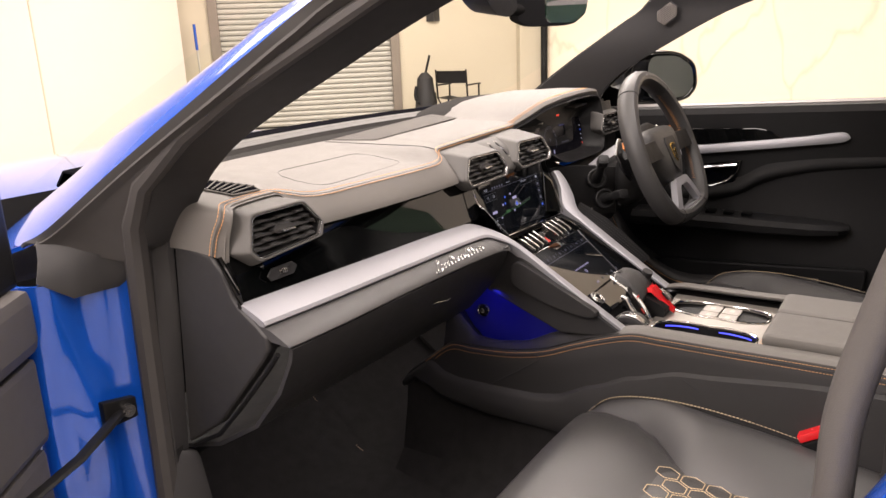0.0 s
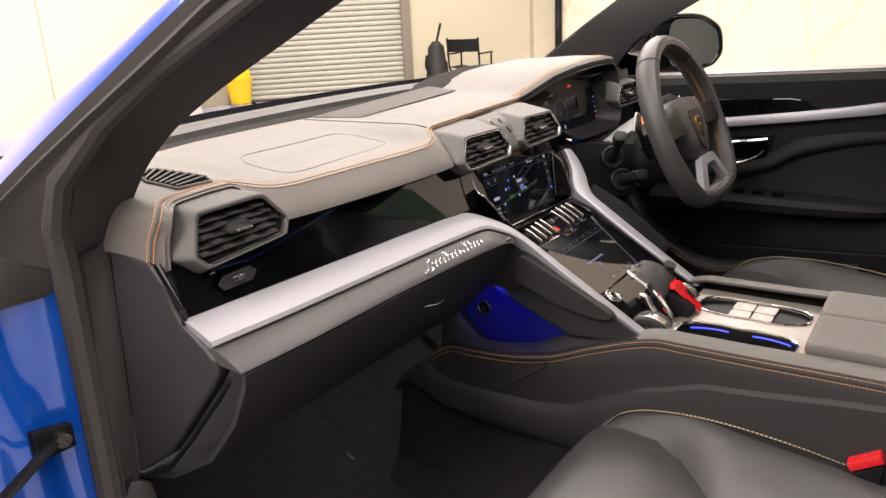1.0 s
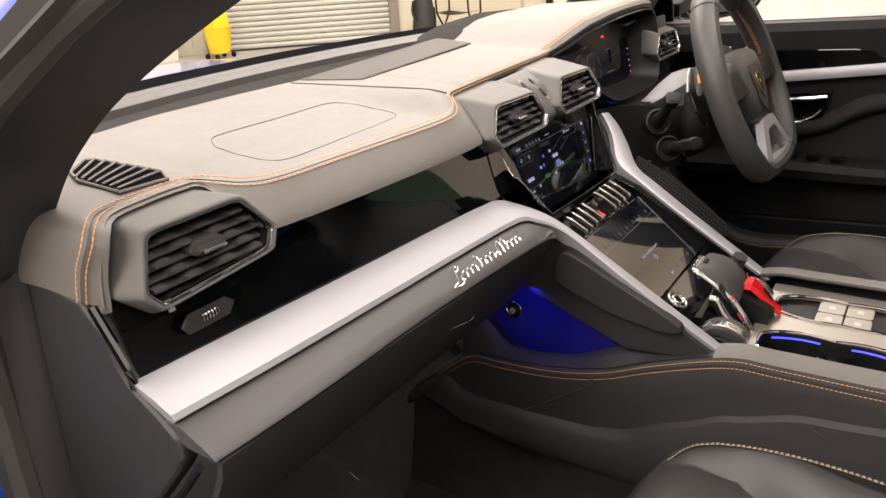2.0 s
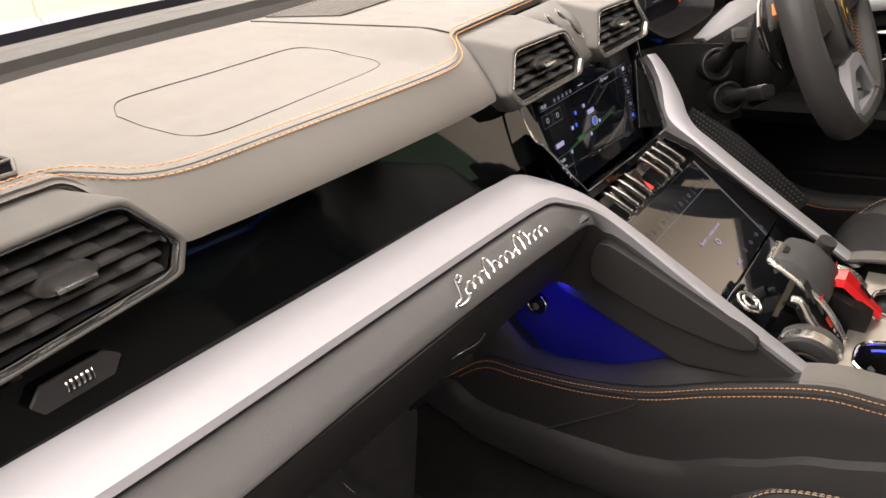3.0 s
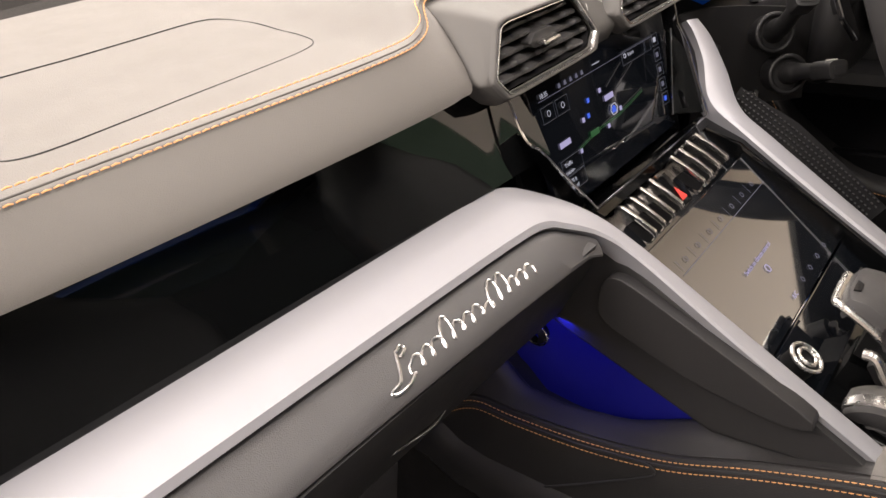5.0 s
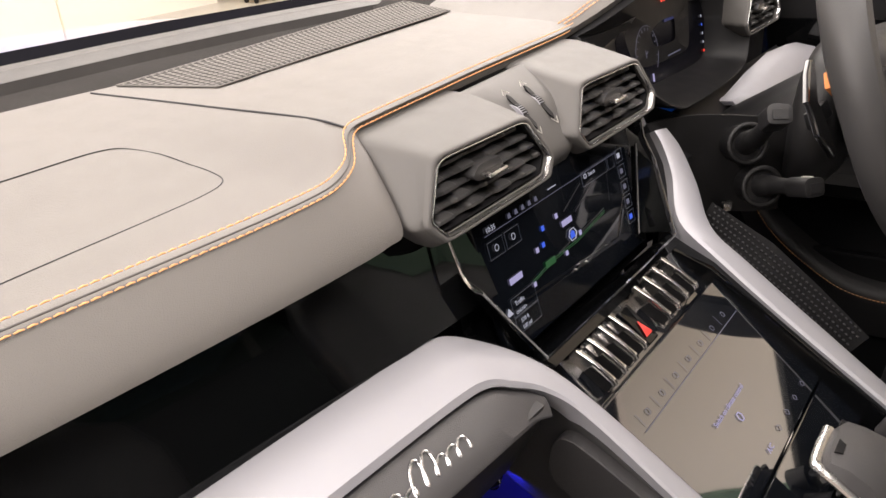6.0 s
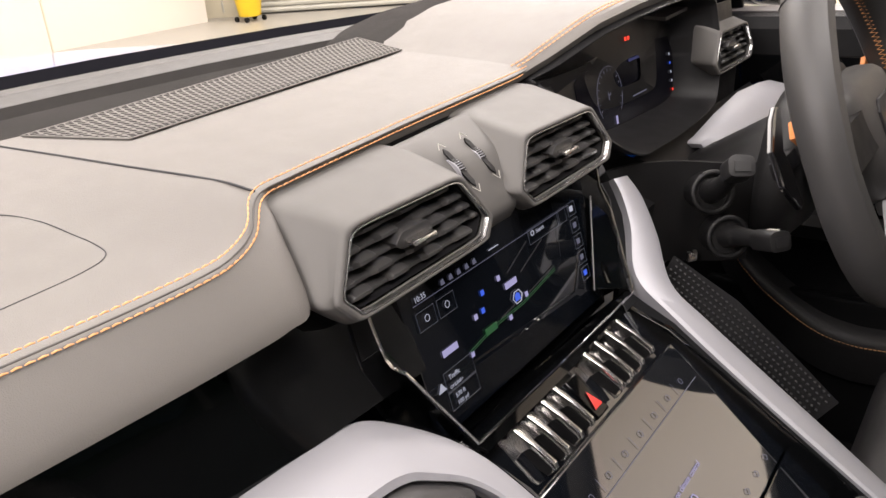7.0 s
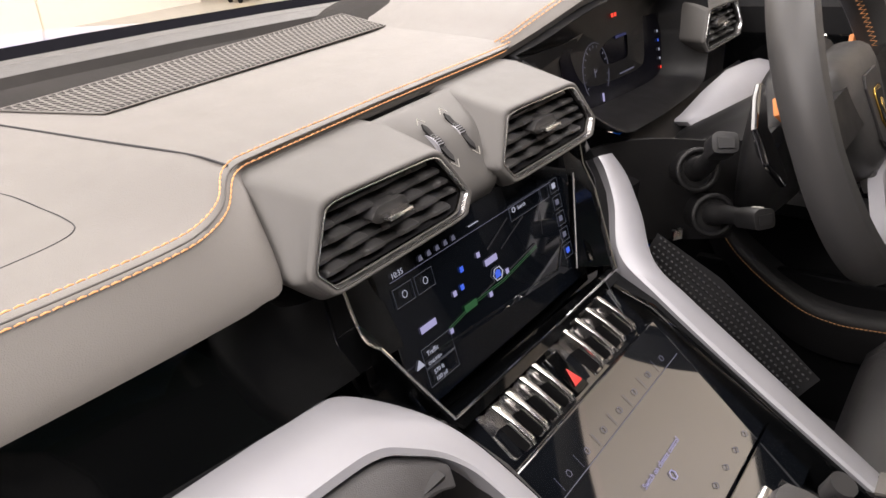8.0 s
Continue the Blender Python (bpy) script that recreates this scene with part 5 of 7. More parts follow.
# route lines, road shields, place marks
for v0, w in ((0.716, 0.005), (0.734, 0.004)):
    mids = [S(0.20, v0, 0.0013), S(0.36, v0 - 0.055, 0.0013), S(0.55, v0 - 0.06, 0.0013), S(0.80, v0 - 0.14, 0.0013)]
    part("route", band([q + SY * w * 0.04 for q in mids], [q - SY * w * 0.04 for q in mids], (0, 0.0003, 0)), UI_GREEN, disp)
bar(0.30, 0.37, 0.64, 0.70, UI_GREEN, "road_shield", 0.0016)
bar(0.07, 0.15, 0.56, 0.615, UI_LILAC, "road_shield")
bar(0.47, 0.545, 0.40, 0.455, UI_LILAC, "road_shield")
for u, v, mm in ((0.33, 0.32, UI_BLUE), (0.31, 0.46, UI_BLUE), (0.435, 0.295, UI_LILAC), (0.265, 0.47, UI_LILAC), (0.20, 0.73, UI_LILAC), (0.45, 0.68, UI_LILAC), (0.575, 0.59, UI_LILAC)):
    bar(u, u + 0.018, v, v + 0.045, mm)
hexc = [S(0.525 + 0.03 * math.cos(a), 0.575 + 0.062 * math.sin(a), 0.0014) for a in [k * math.pi / 3 for k in range(7)]]
part("own_place", sweep(hexc, 0.0005, n=4), UI_WHITE, disp)
part("own_arrow", prism([S(0.508, 0.61, 0.0014), S(0.542, 0.61, 0.0014), S(0.54, 0.555, 0.0014), S(0.525, 0.535, 0.0014), S(0.51, 0.555, 0.0014)], (0, 0.0003, 0), 0), UI_BLUE, disp)
FAINT = glow_of("faint_road", (0.3, 0.33, 0.4), 0.015)
for u0, v0, u1, v1 in ((0.50, 0.33, 0.66, 0.18), (0.58, 0.40, 0.76, 0.25), (0.86, 0.52, 0.89, 0.2), (0.60, 0.62, 0.80, 0.56), (0.40, 0.66, 0.50, 0.63)):
    part("road_name_bar", prism([S(u0, v0, 0.0012), S(u1, v1, 0.0012), S(u1, v1 - 0.012, 0.0012), S(u0, v0 - 0.012, 0.0012)], (0, 0.0003, 0), 0), FAINT, disp)

# toggle row
tog = thing("toggle_row", "row of chrome toggle paddles with a red hazard key", "switch row", at=(0, -0.085, 0.9))
part("tray", sheet([[V(-0.118, -0.060, 0.913), V(-0.115, -0.083, 0.8965), V(-0.112, -0.106, 0.880)], [V(0, -0.060, 0.913), V(0, -0.083, 0.8965), V(0, -0.105, 0.881)], [V(0.125, -0.058, 0.914), V(0.12, -0.081, 0.898), V(0.118, -0.104, 0.882)]], 0.004), SCREEN, tog, "glossy black toggle tray")
for i, x in enumerate((-0.088, -0.070, -0.051, -0.033, 0.017, 0.036, 0.055, 0.075)):
    dz = 0.004 * (x + 0.08) / 0.16
    q = [V(x, -0.064, 0.900 + dz), V(x, -0.0655, 0.916 + dz), V(x + 0.0002, -0.069, 0.9195 + dz), V(x + 0.002, -0.085, 0.9115 + dz), V(x + 0.003, -0.1005, 0.902 + dz), V(x + 0.003, -0.1025, 0.898 + dz)]
    blade = prism([a + V(-0.0022, 0, 0) for a in q] + [a + V(-0.0022, 0.0024, -0.0036) for a in q[:0:-1]], (0.0043, 0, 0), 0.0009)
    part("paddle", blade, PADDLE, tog, "chrome toggle paddle")
    part("paddle_foot", prism([V(x - 0.0006, -0.068, 0.912 + dz), V(x + 0.002, -0.100, 0.897 + dz), V(x + 0.001, -0.096, 0.890 + dz), V(x - 0.0006, -0.070, 0.898 + dz)], (0.0012, 0, 0), 0), BLACK_PLASTIC, tog)
for x0, x1, mm in ((-0.012, 0.006, PIANO), (-0.083, -0.074, KEY_SILVER), (-0.065, -0.056, KEY_SILVER), (-0.047, -0.037, KEY_SILVER), (0.021, 0.032, KEY_SILVER), (0.041, 0.051, KEY_SILVER), (0.060, 0.071, KEY_SILVER)):
    part("key", prism([V(x0, -0.068, 0.9105), V(x1, -0.068, 0.9105), V(x1, -0.097, 0.8895), V(x0, -0.097, 0.8895)], (0, 0.003, -0.006), 0.0012), mm, tog)
part("hazard_mark", prism([V(-0.0085, -0.0925, 0.8935), V(0.0020, -0.0925, 0.8935), V(-0.0032, -0.082, 0.9011)], (0, 0.0006, 0.0014), 0), HAZARD_RED, tog, "red warning triangle")


def L(u, v, o=0.0):
    return V(-0.116 + 0.232 * u, -0.1060 - 0.0945 * v - 0.587 * o, 0.8927 - 0.0685 * v + 0.810 * o)


LX, LY = V(1, 0, 0), V(0, 0.0945, 0.0685).normalized()
low = thing("climate_screen", "dark glossy lower touch screen for climate control", "touch screen", at=(0, -0.15, 0.86))
lowp = part("glass_panel", prism([L(-0.02, -0.02), L(1.02, -0.02), L(1.02, 1.04), L(-0.02, 1.04)], (0, 0.004, -0.006), 0.0012), SCREEN, low)
part("lower_glass", prism([L(-0.02, 1.055), L(1.02, 1.055), L(1.02, 1.45), L(-0.02, 1.45)], (0, 0.004, -0.006), 0.0012), SCREEN, low)
words("climate_text", "Switch on climate control", 0.0060, L(0.47, 0.60, 0.001), LX, LY, UI_LILAC, lowp, "CENTER")
words("climate_text", "A/C", 0.0062, L(0.44, 0.97, 0.001), LX, LY, UI_LILAC, lowp)
part("hexagon_icon", sweep([L(0.47 + 0.014 * math.cos(a), 0.685 + 0.032 * math.sin(a), 0.001) for a in [k * math.pi / 3 for k in range(7)]], 0.0005, n=4), UI_LILAC, lowp)
for k in range(7):
    u = 0.10 + k * 0.115
    part("icon_divider", prism([L(u, 0.24, 0.001), L(u + 0.0012, 0.24, 0.001), L(u + 0.0012, 0.15, 0.001), L(u, 0.15, 0.001)], (0, 0.0003, 0), 0), UI_DIM, lowp)
    part("climate_icon", sweep([L(u + 0.055 + 0.010 * math.cos(a), 0.195 + 0.022 * math.sin(a), 0.001) for a in [j * math.pi / 3 for j in range(7)]], 0.00028, n=4), UI_DIM, lowp)
part("icon_line", prism([L(0.08, 0.262, 0.001), L(0.93, 0.262, 0.001), L(0.93, 0.259, 0.001), L(0.08, 0.259, 0.001)], (0, 0.0003, 0), 0), UI_DIM, lowp)
for k in range(4):
    u = 0.54 + k * 0.1
    part("climate_icon", sweep([L(u + 0.04 + 0.012 * math.cos(a), 0.94 + 0.022 * math.sin(a), 0.001) for a in [j * math.pi / 2 for j in range(5)]], 0.0003, n=4), UI_DIM, lowp)

# ---- instrument hood and cluster ----
hood_pts = []
for x, zt, yf in ((0.150, 1.0975, 0.086), (0.178, 1.1005, 0.082), (0.21, 1.113, 0.068), (0.27, 1.136, 0.048), (0.34, 1.147, 0.036), (0.42, 1.152, 0.030), (0.50, 1.152, 0.030), (0.545, 1.148, 0.032), (0.562, 1.136, 0.036), (0.568, 1.10, 0.04)):
    hood_pts.append([V(x, yf + 0.02, zt - 0.016), V(x, yf + 0.004, zt - 0.014), V(x, yf, zt - 0.006), V(x, yf + 0.006, zt - 0.0008), V(x, yf + 0.02, zt + 0.001), V(x, yf + 0.08, zt + 0.001), V(x, yf + 0.15, zt - 0.003), V(x + 0.01, 0.25, zt - 0.006), V(x + 0.02, 0.32, max(1.105, zt - 0.018))])
hood = thing("instrument_cluster", "hooded digital instrument cluster in front of the steering wheel", "instruments", at=(0.38, 0.06, 1.08))
part("hood_pad", sheet(hood_pts, 0.004), LEATHER, hood, "grey leather hood over the instruments")
rear = [[V(x - 0.004, 0.286, z - 0.008), V(x + 0.004, 0.318, z), V(x + 0.02, 0.36, z + 0.001), V(x + 0.045, 0.40, z - 0.004), V(x + 0.07, 0.435, z - 0.016), V(x + 0.08, 0.45, 1.088)] for x, z in ((0.178, 1.094), (0.186, 1.102), (0.205, 1.107), (0.24, 1.114), (0.30, 1.124), (0.45, 1.133), (0.58, 1.128))]
part("hood_rear", sheet(rear, 0.004), SUEDE_DARK, hood, "dark suede rear of the hood", sharp=50)
for o in (0.004, 0.011):
    line = cr([V(x, yf + o, zt + 0.0012) for x, zt, yf in ((0.174, 1.1005, 0.081), (0.192, 1.1055, 0.076), (0.21, 1.1135, 0.070), (0.27, 1.136, 0.052), (0.34, 1.147, 0.041), (0.42, 1.152, 0.036), (0.50, 1.152, 0.036))], 5)
    stitches("stitching", line, hood, lift=(0, 0, 0.0005), r=0.00075)
CB = [(0.184, 0.082, 1.088), (0.21, 0.066, 1.099), (0.27, 0.046, 1.121), (0.34, 0.034, 1.132), (0.42, 0.028, 1.137), (0.50, 0.028, 1.137), (0.545, 0.030, 1.130), (0.556, 0.026, 1.108), (0.550, 0.016, 1.06), (0.538, 0.010, 1.012), (0.505, 0.006, 0.996), (0.40, -0.001, 0.996), (0.30, -0.006, 1.000), (0.238, -0.009, 1.010), (0.205, 0.014, 1.035), (0.187, 0.050, 1.070)]
loop = cr([V(*q) for q in CB + CB[:1]], 4)[:-1]
CBC = V(0.385, 0.07, 1.058)
well = []
for k, y in ((0.995, 0.010), (0.99, 0.0), (0.98, -0.004), (0.965, -0.004), (0.95, 0.004), (0.84, None)):
    ring = []
    for q in loop:
        p = V(CBC.x + (q.x - CBC.x) * k, q.y, CBC.z + (q.z - CBC.z) * k)
        p.y = 0.057 + (p.z - 1.0) * 0.195 if y is None else q.y + y
        ring.append(p)
    well.append(ring)
backr = [V(CBC.x + (q.x - CBC.x) * 0.2, 0.062 + (q.z - 1.0) * 0.195 * 0.2, CBC.z + (q.z - CBC.z) * 0.2) for q in loop]
well.append(backr)
part("cluster_bezel", loft([[q + V(0, 0.05, 0) for q in well[0]]] + well, caps=False), BLACK_PLASTIC, hood, "dark soft bezel", sharp=70)
part("cluster_glass", prism([V(x, 0.052 + (z - 0.985) * 0.195, z) for x, z in ((0.258, 1.070), (0.285, 1.086), (0.36, 1.090), (0.515, 1.080), (0.538, 1.02), (0.535, 1.004), (0.51, 0.996), (0.29, 0.996), (0.262, 1.015))], (0, 0.006, 0), 0), DISPLAY, hood, "dark instrument display")


def K(x, z, o=0.0):
    return V(x, 0.055 + (z - 1.0) * 0.195 - 0.0015 - o, z)


def ring_mark(name, cx, cz, r, a0, a1, material, w=0.0007):
    part(name, sweep([K(cx + r * math.cos(a), cz + r * math.sin(a)) for a in [a0 + (a1 - a0) * k / 20 for k in range(21)]], w, n=4), material, hood)


ring_mark("dial_ring", 0.332, 1.044, 0.031, radians(-40), radians(220), UI_DIM, 0.0003)
for k in range(15):
    a = radians(-30 + 240 * k / 14)
    part("dial_tick", sweep([K(0.332 + r * math.cos(a), 1.044 + r * math.sin(a)) for r in (0.0255, 0.0285)], 0.0004, n=4), UI_DIM, hood)
words("gear_text", "P", 0.016, K(0.327, 1.039), (1, 0, 0), (0, 0.25, 1), UI_DIM, hood)
part("dial_mark", prism([K(0.340, 1.010), K(0.344, 1.010), K(0.344, 1.019), K(0.340, 1.019)], (0, 0.0003, 0), 0), UI_LILAC, hood)
part("info_bar", prism([K(0.39, 1.070), K(0.42, 1.070), K(0.42, 1.073), K(0.39, 1.073)], (0, 0.0003, 0), 0), glow_of("info_blue", (0.05, 0.12, 0.8), 0.1), hood)
part("info_bar", prism([K(0.39, 1.030), K(0.43, 1.030), K(0.43, 1.0315), K(0.39, 1.0315)], (0, 0.0003, 0), 0), UI_DIM, hood)
for k, mm in enumerate((UI_WHITE, UI_BLUE, UI_WHITE, UI_WHITE, UI_RED)):
    part("warning_light", prism([K(0.508, 1.058 - k * 0.011), K(0.511, 1.058 - k * 0.011), K(0.511, 1.061 - k * 0.011), K(0.508, 1.061 - k * 0.011)], (0, 0.0003, 0), 0), mm, hood)
for x in (0.384, 0.392):
    part("warning_light", prism([K(x, 1.094, 0.001), K(x + 0.005, 1.094, 0.001), K(x + 0.005, 1.098, 0.001), K(x, 1.098, 0.001)], (0, 0.0003, 0), 0), UI_RED, hood)
part("dash_right_end", sheet([[V(0.45, 0.05, 1.112), V(0.6, 0.06, 1.115), V(0.70, 0.08, 1.10)], [V(0.45, 0.2, 1.118), V(0.6, 0.2, 1.118), V(0.71, 0.2, 1.10)], [V(0.45, 0.33, 1.112), V(0.6, 0.33, 1.108), V(0.70, 0.33, 1.10)]], 0.004), LEATHER, dash)
part("dash_right_face", sheet([[V(0.575, 0.034, 1.112), V(0.64, 0.034, 1.112), V(0.70, 0.06, 1.10)], [V(0.575, 0.02, 1.02), V(0.65, 0.02, 1.02), V(0.70, 0.05, 1.02)], [V(0.575, 0.02, 0.97), V(0.65, 0.02, 0.97), V(0.70, 0.04, 0.97)]], 0.004), BLACK_PLASTIC, dash)
part("driver_beam", sheet([[V(0.418, 0.004, 0.974), V(0.437, 0.0, 0.979), V(0.50, -0.002, 0.992), V(0.585, -0.004, 1.002), V(0.66, -0.010, 1.000), V(0.70, -0.014, 0.996)],
                           [V(0.421, -0.014, 0.975), V(0.437, -0.018, 0.980), V(0.49, -0.026, 0.990), V(0.575, -0.030, 0.998), V(0.65, -0.036, 0.996), V(0.70, -0.040, 0.992)],
                           [V(0.425, -0.022, 0.966), V(0.45, -0.036, 0.968), V(0.49, -0.054, 0.966), V(0.57, -0.062, 0.970), V(0.65, -0.066, 0.968), V(0.70, -0.068, 0.966)],
                           [V(0.43, -0.020, 0.945), V(0.45, -0.030, 0.94), V(0.49, -0.045, 0.935), V(0.57, -0.052, 0.935), V(0.65, -0.056, 0.935), V(0.70, -0.058, 0.935)]], 0.006), SATIN, dash, "satin silver beam end on the driver side", sharp=50)
part("lower_dash", sheet([[V(x, 0.02, 0.985), V(x, -0.015, 0.95), V(x, -0.01, 0.86), V(x, 0.05, 0.78), V(x, 0.3, 0.7)] for x in (0.2, 0.35, 0.5, 0.71)], 0.006), BLACK_PLASTIC, dash, "black lower dash on the driver side")

# ---- steering ----
WC, WT = V(0.421, -0.185, 1.018), 23.0
wm = Matrix.Translation(WC) @ pose(0, 0, 0, -WT)
steer = thing("steering_wheel", "black leather steering wheel with silver lower spokes and shield badge", "steering wheel", at=WC)


def W(x, y, z):
    return wm @ V(x, y, z)


R = 0.176
rim = []
for k in range(73):
    a = 2 * math.pi * k / 72
    x, z = R * math.cos(a), R * math.sin(a)
    if z < -0.140:
        z = -0.140 + (z + 0.140) * 0.35
    rim.append((x, z, a))
rings = []
for x, z, a in rim[:-1]:
    n = V(math.cos(a), 0, math.sin(a))
    rr = 0.0192 + 0.002 * abs(math.sin(2 * a))
    rings.append([W(x, 0, z) + (wm.to_3x3() @ (n * math.cos(b) * rr * 0.85 + V(0, math.sin(b), 0) * rr * 1.1)) for b in [2 * math.pi * j / 12 for j in range(12)]])
part("rim", loft(rings + rings[:1], caps=False), WHEEL_LEATHER, steer, "smooth black leather rim")
for a in (52, 128, -62, -118):
    a = radians(a)
    x, z = R * math.cos(a), R * math.sin(a)
    n, q = V(math.cos(a), 0, math.sin(a)), V(-math.sin(a), 0, math.cos(a))
    loop = [W(x, 0, z if z > -0.140 else -0.140 + (z + 0.140) * 0.35) + (wm.to_3x3() @ (n * math.cos(b) * 0.0182 + V(0, math.sin(b), 0) * 0.0232)) for b in [2 * math.pi * j / 16 for j in range(17)]]
    part("rim_seam", sweep(loop, 0.0008, n=4), SEAM, steer)
for m in (-1, 1):
    zig = [W(m * (R - 0.0176) * math.cos(a), 0.001 + (0.0032 if k % 2 else -0.0032), (R - 0.0176) * math.sin(a)) for k, a in enumerate([radians(d * 1.1) for d in range(-32, 50)])]
    part("rim_stitching", sweep(zig, 0.0005, n=4), THREAD, steer, "orange cross stitching")
part("centre_mark", sweep([W(0, 0.021, R), W(0, 0.0, R + 0.0168), W(0, -0.0215, R)], 0.0022, n=6), SATIN, steer, "pale centre mark")
hubo = [(-0.098, 0.026), (-0.088, 0.050), (-0.045, 0.058), (0.045, 0.058), (0.088, 0.050), (0.098, 0.026), (0.078, -0.032), (0.040, -0.074), (-0.040, -0.074), (-0.078, -0.032)]
part("hub", loft([rounded([W(x * k, y, z * k) for x, z in hubo], 0.3, 4) for y, k in ((0.034, 1.02), (0.010, 1.02), (-0.002, 0.98), (-0.009, 0.89), (-0.0135, 0.74), (-0.016, 0.5), (-0.017, 0.25))]), WHEEL_LEATHER, steer, "padded black hub", sharp=70)
shield = [(-0.02, 0.028), (0.02, 0.028), (0.026, 0.02), (0.018, -0.018), (0.0, -0.032), (-0.018, -0.018), (-0.026, 0.02)]
part("badge_plate", prism([W(x * 1.35, -0.0155, z * 1.45 - 0.012) for x, z in shield], wm.to_3x3() @ V(0, -0.0035, 0), 0.0012), DARK_PLASTIC, steer, "raised dark shield plate")
part("shield_badge", prism([W(x * 0.62, -0.0190, z * 0.75 - 0.009) for x, z in shield], wm.to_3x3() @ V(0, -0.002, 0), 0.0006), GOLD, steer, "gold and black shield badge")
part("badge_field", prism([W(x * 0.50, -0.0206, z * 0.60 - 0.009) for x, z in shield], wm.to_3x3() @ V(0, -0.001, 0), 0.0003), BLACK_PLASTIC, steer)
part("badge_figure", prism([W(x, -0.0216, z - 0.009) for x, z in ((-0.006, 0.002), (-0.002, 0.009), (0.004, 0.007), (0.007, 0.001), (0.002, -0.003), (0.005, -0.011), (0.001, -0.010), (-0.003, -0.003))], wm.to_3x3() @ V(0, -0.0008, 0), 0.0002), GOLD, steer)
outer_f = rounded([W(x, -0.014, z) for x, z in ((-0.040, -0.068), (0.040, -0.068), (0.108, -0.150), (-0.108, -0.150))], 0.15, 3)
inner_f = rounded([W(x, -0.015, z) for x, z in ((-0.026, -0.086), (0.026, -0.086), (0.066, -0.136), (-0.066, -0.136))], 0.15, 3)
back = wm.to_3x3() @ V(0, 0.014, 0)
part("lower_spoke", loft([[q + back for q in outer_f], outer_f, inner_f, [q + back for q in inner_f]], caps=False), SATIN, steer, "satin silver lower spoke with an opening")
part("spoke_stem", prism([W(x, -0.008, z) for x, z in ((-0.034, -0.045), (0.034, -0.045), (0.040, -0.086), (-0.040, -0.086))], wm.to_3x3() @ V(0, 0.016, 0), 0.004), WHEEL_LEATHER, steer)
for s in (-1, 1):
    part("spoke", loft([[W(s * x, y, z) for y, z in ((0.012, 0.032), (-0.012, 0.03), (-0.014, -0.012), (0.012, -0.012))] for x in (0.05, 0.09, 0.125, R - 0.008)]), BLACK_PLASTIC, steer)
    blade = [(0.134, 0.064), (0.123, 0.060), (0.145, 0.024), (0.140, 0.010), (0.136, -0.030), (0.146, -0.034), (0.176, -0.003), (0.176, 0.020), (0.180, 0.032), (0.150, 0.054)]
    part("shift_paddle", prism([W(s * x, 0.042 - 0.06 * abs(x - 0.15), z) for x, z in blade], wm.to_3x3() @ V(0, 0.006, 0), 0.0018), KEY_GLOSS, steer, "black gear shift paddle")
    part("paddle_stem", prism([W(s * x, 0.046, z) for x, z in ((0.08, 0.016), (0.150, 0.016), (0.150, -0.002), (0.08, -0.002))], wm.to_3x3() @ V(0, 0.012, 0), 0.003), BLACK_PLASTIC, steer)
    part("paddle_suede", prism([W(s * x, 0.020, z) for x, z in ((0.166, 0.052), (0.136, 0.040), (0.150, 0.020), (0.176, 0.038))], wm.to_3x3() @ V(0, 0.006, 0), 0.002), ORANGE_SUEDE, steer, "orange stitched backing")

col = thing("steering_column", "black steering column shroud with two stalks", "steering column", at=(0.38, -0.04, 0.98))
axis = wm.to_3x3() @ V(0, 1, 0)
sec = lambda k, dy, dz: rounded([WC + axis * dy + V(k * x, 0, k * z + dz) for x, z in ((-0.075, 0.01), (-0.055, 0.045), (-0.02, 0.058), (0.02, 0.058), (0.055, 0.045), (0.075, 0.01), (0.075, -0.035), (0.055, -0.062), (0.0, -0.07), (-0.055, -0.062), (-0.075, -0.035))], 0.3, 3)
part("shroud", loft([sec(0.8, 0.040, 0), sec(0.95, 0.042, 0), sec(1.02, 0.052, -0.005), sec(1.03, 0.085, -0.014), sec(1.02, 0.12, -0.022), sec(1.0, 0.17, -0.032), sec(1.0, 0.26, -0.048)]), COLUMN, col, "black soft shroud", sharp=70)
part("column_collar", loft([sec(1.02, 0.040, 0), sec(1.28, 0.044, 0), sec(1.42, 0.056, 0), sec(1.42, 0.078, -0.004), sec(1.30, 0.090, -0.008), sec(1.05, 0.094, -0.010)]), COLUMN, col, sharp=70)
part("column_side", sheet([cr([V(0.205, 0.014, z0), V(0.25, -0.006, z1), V(0.292, -0.038, z2), V(0.318, -0.075, z3), V(0.34, -0.10, z4)], 3) for z0, z1, z2, z3, z4 in ((0.996, 0.998, 0.994, 0.990, 0.988), (0.965, 0.962, 0.958, 0.952, 0.945), (0.93, 0.925, 0.915, 0.905, 0.90), (0.89, 0.888, 0.882, 0.88, 0.88))], 0.004), COLUMN, col, "dark side cover of the column", sharp=60)
SN = V(-0.72, -0.62, 0.25).normalized()
SU = V(0.15, 0.2, 1).normalized()
SR = SU.cross(SN).normalized()
SU = SN.cross(SR).normalized()
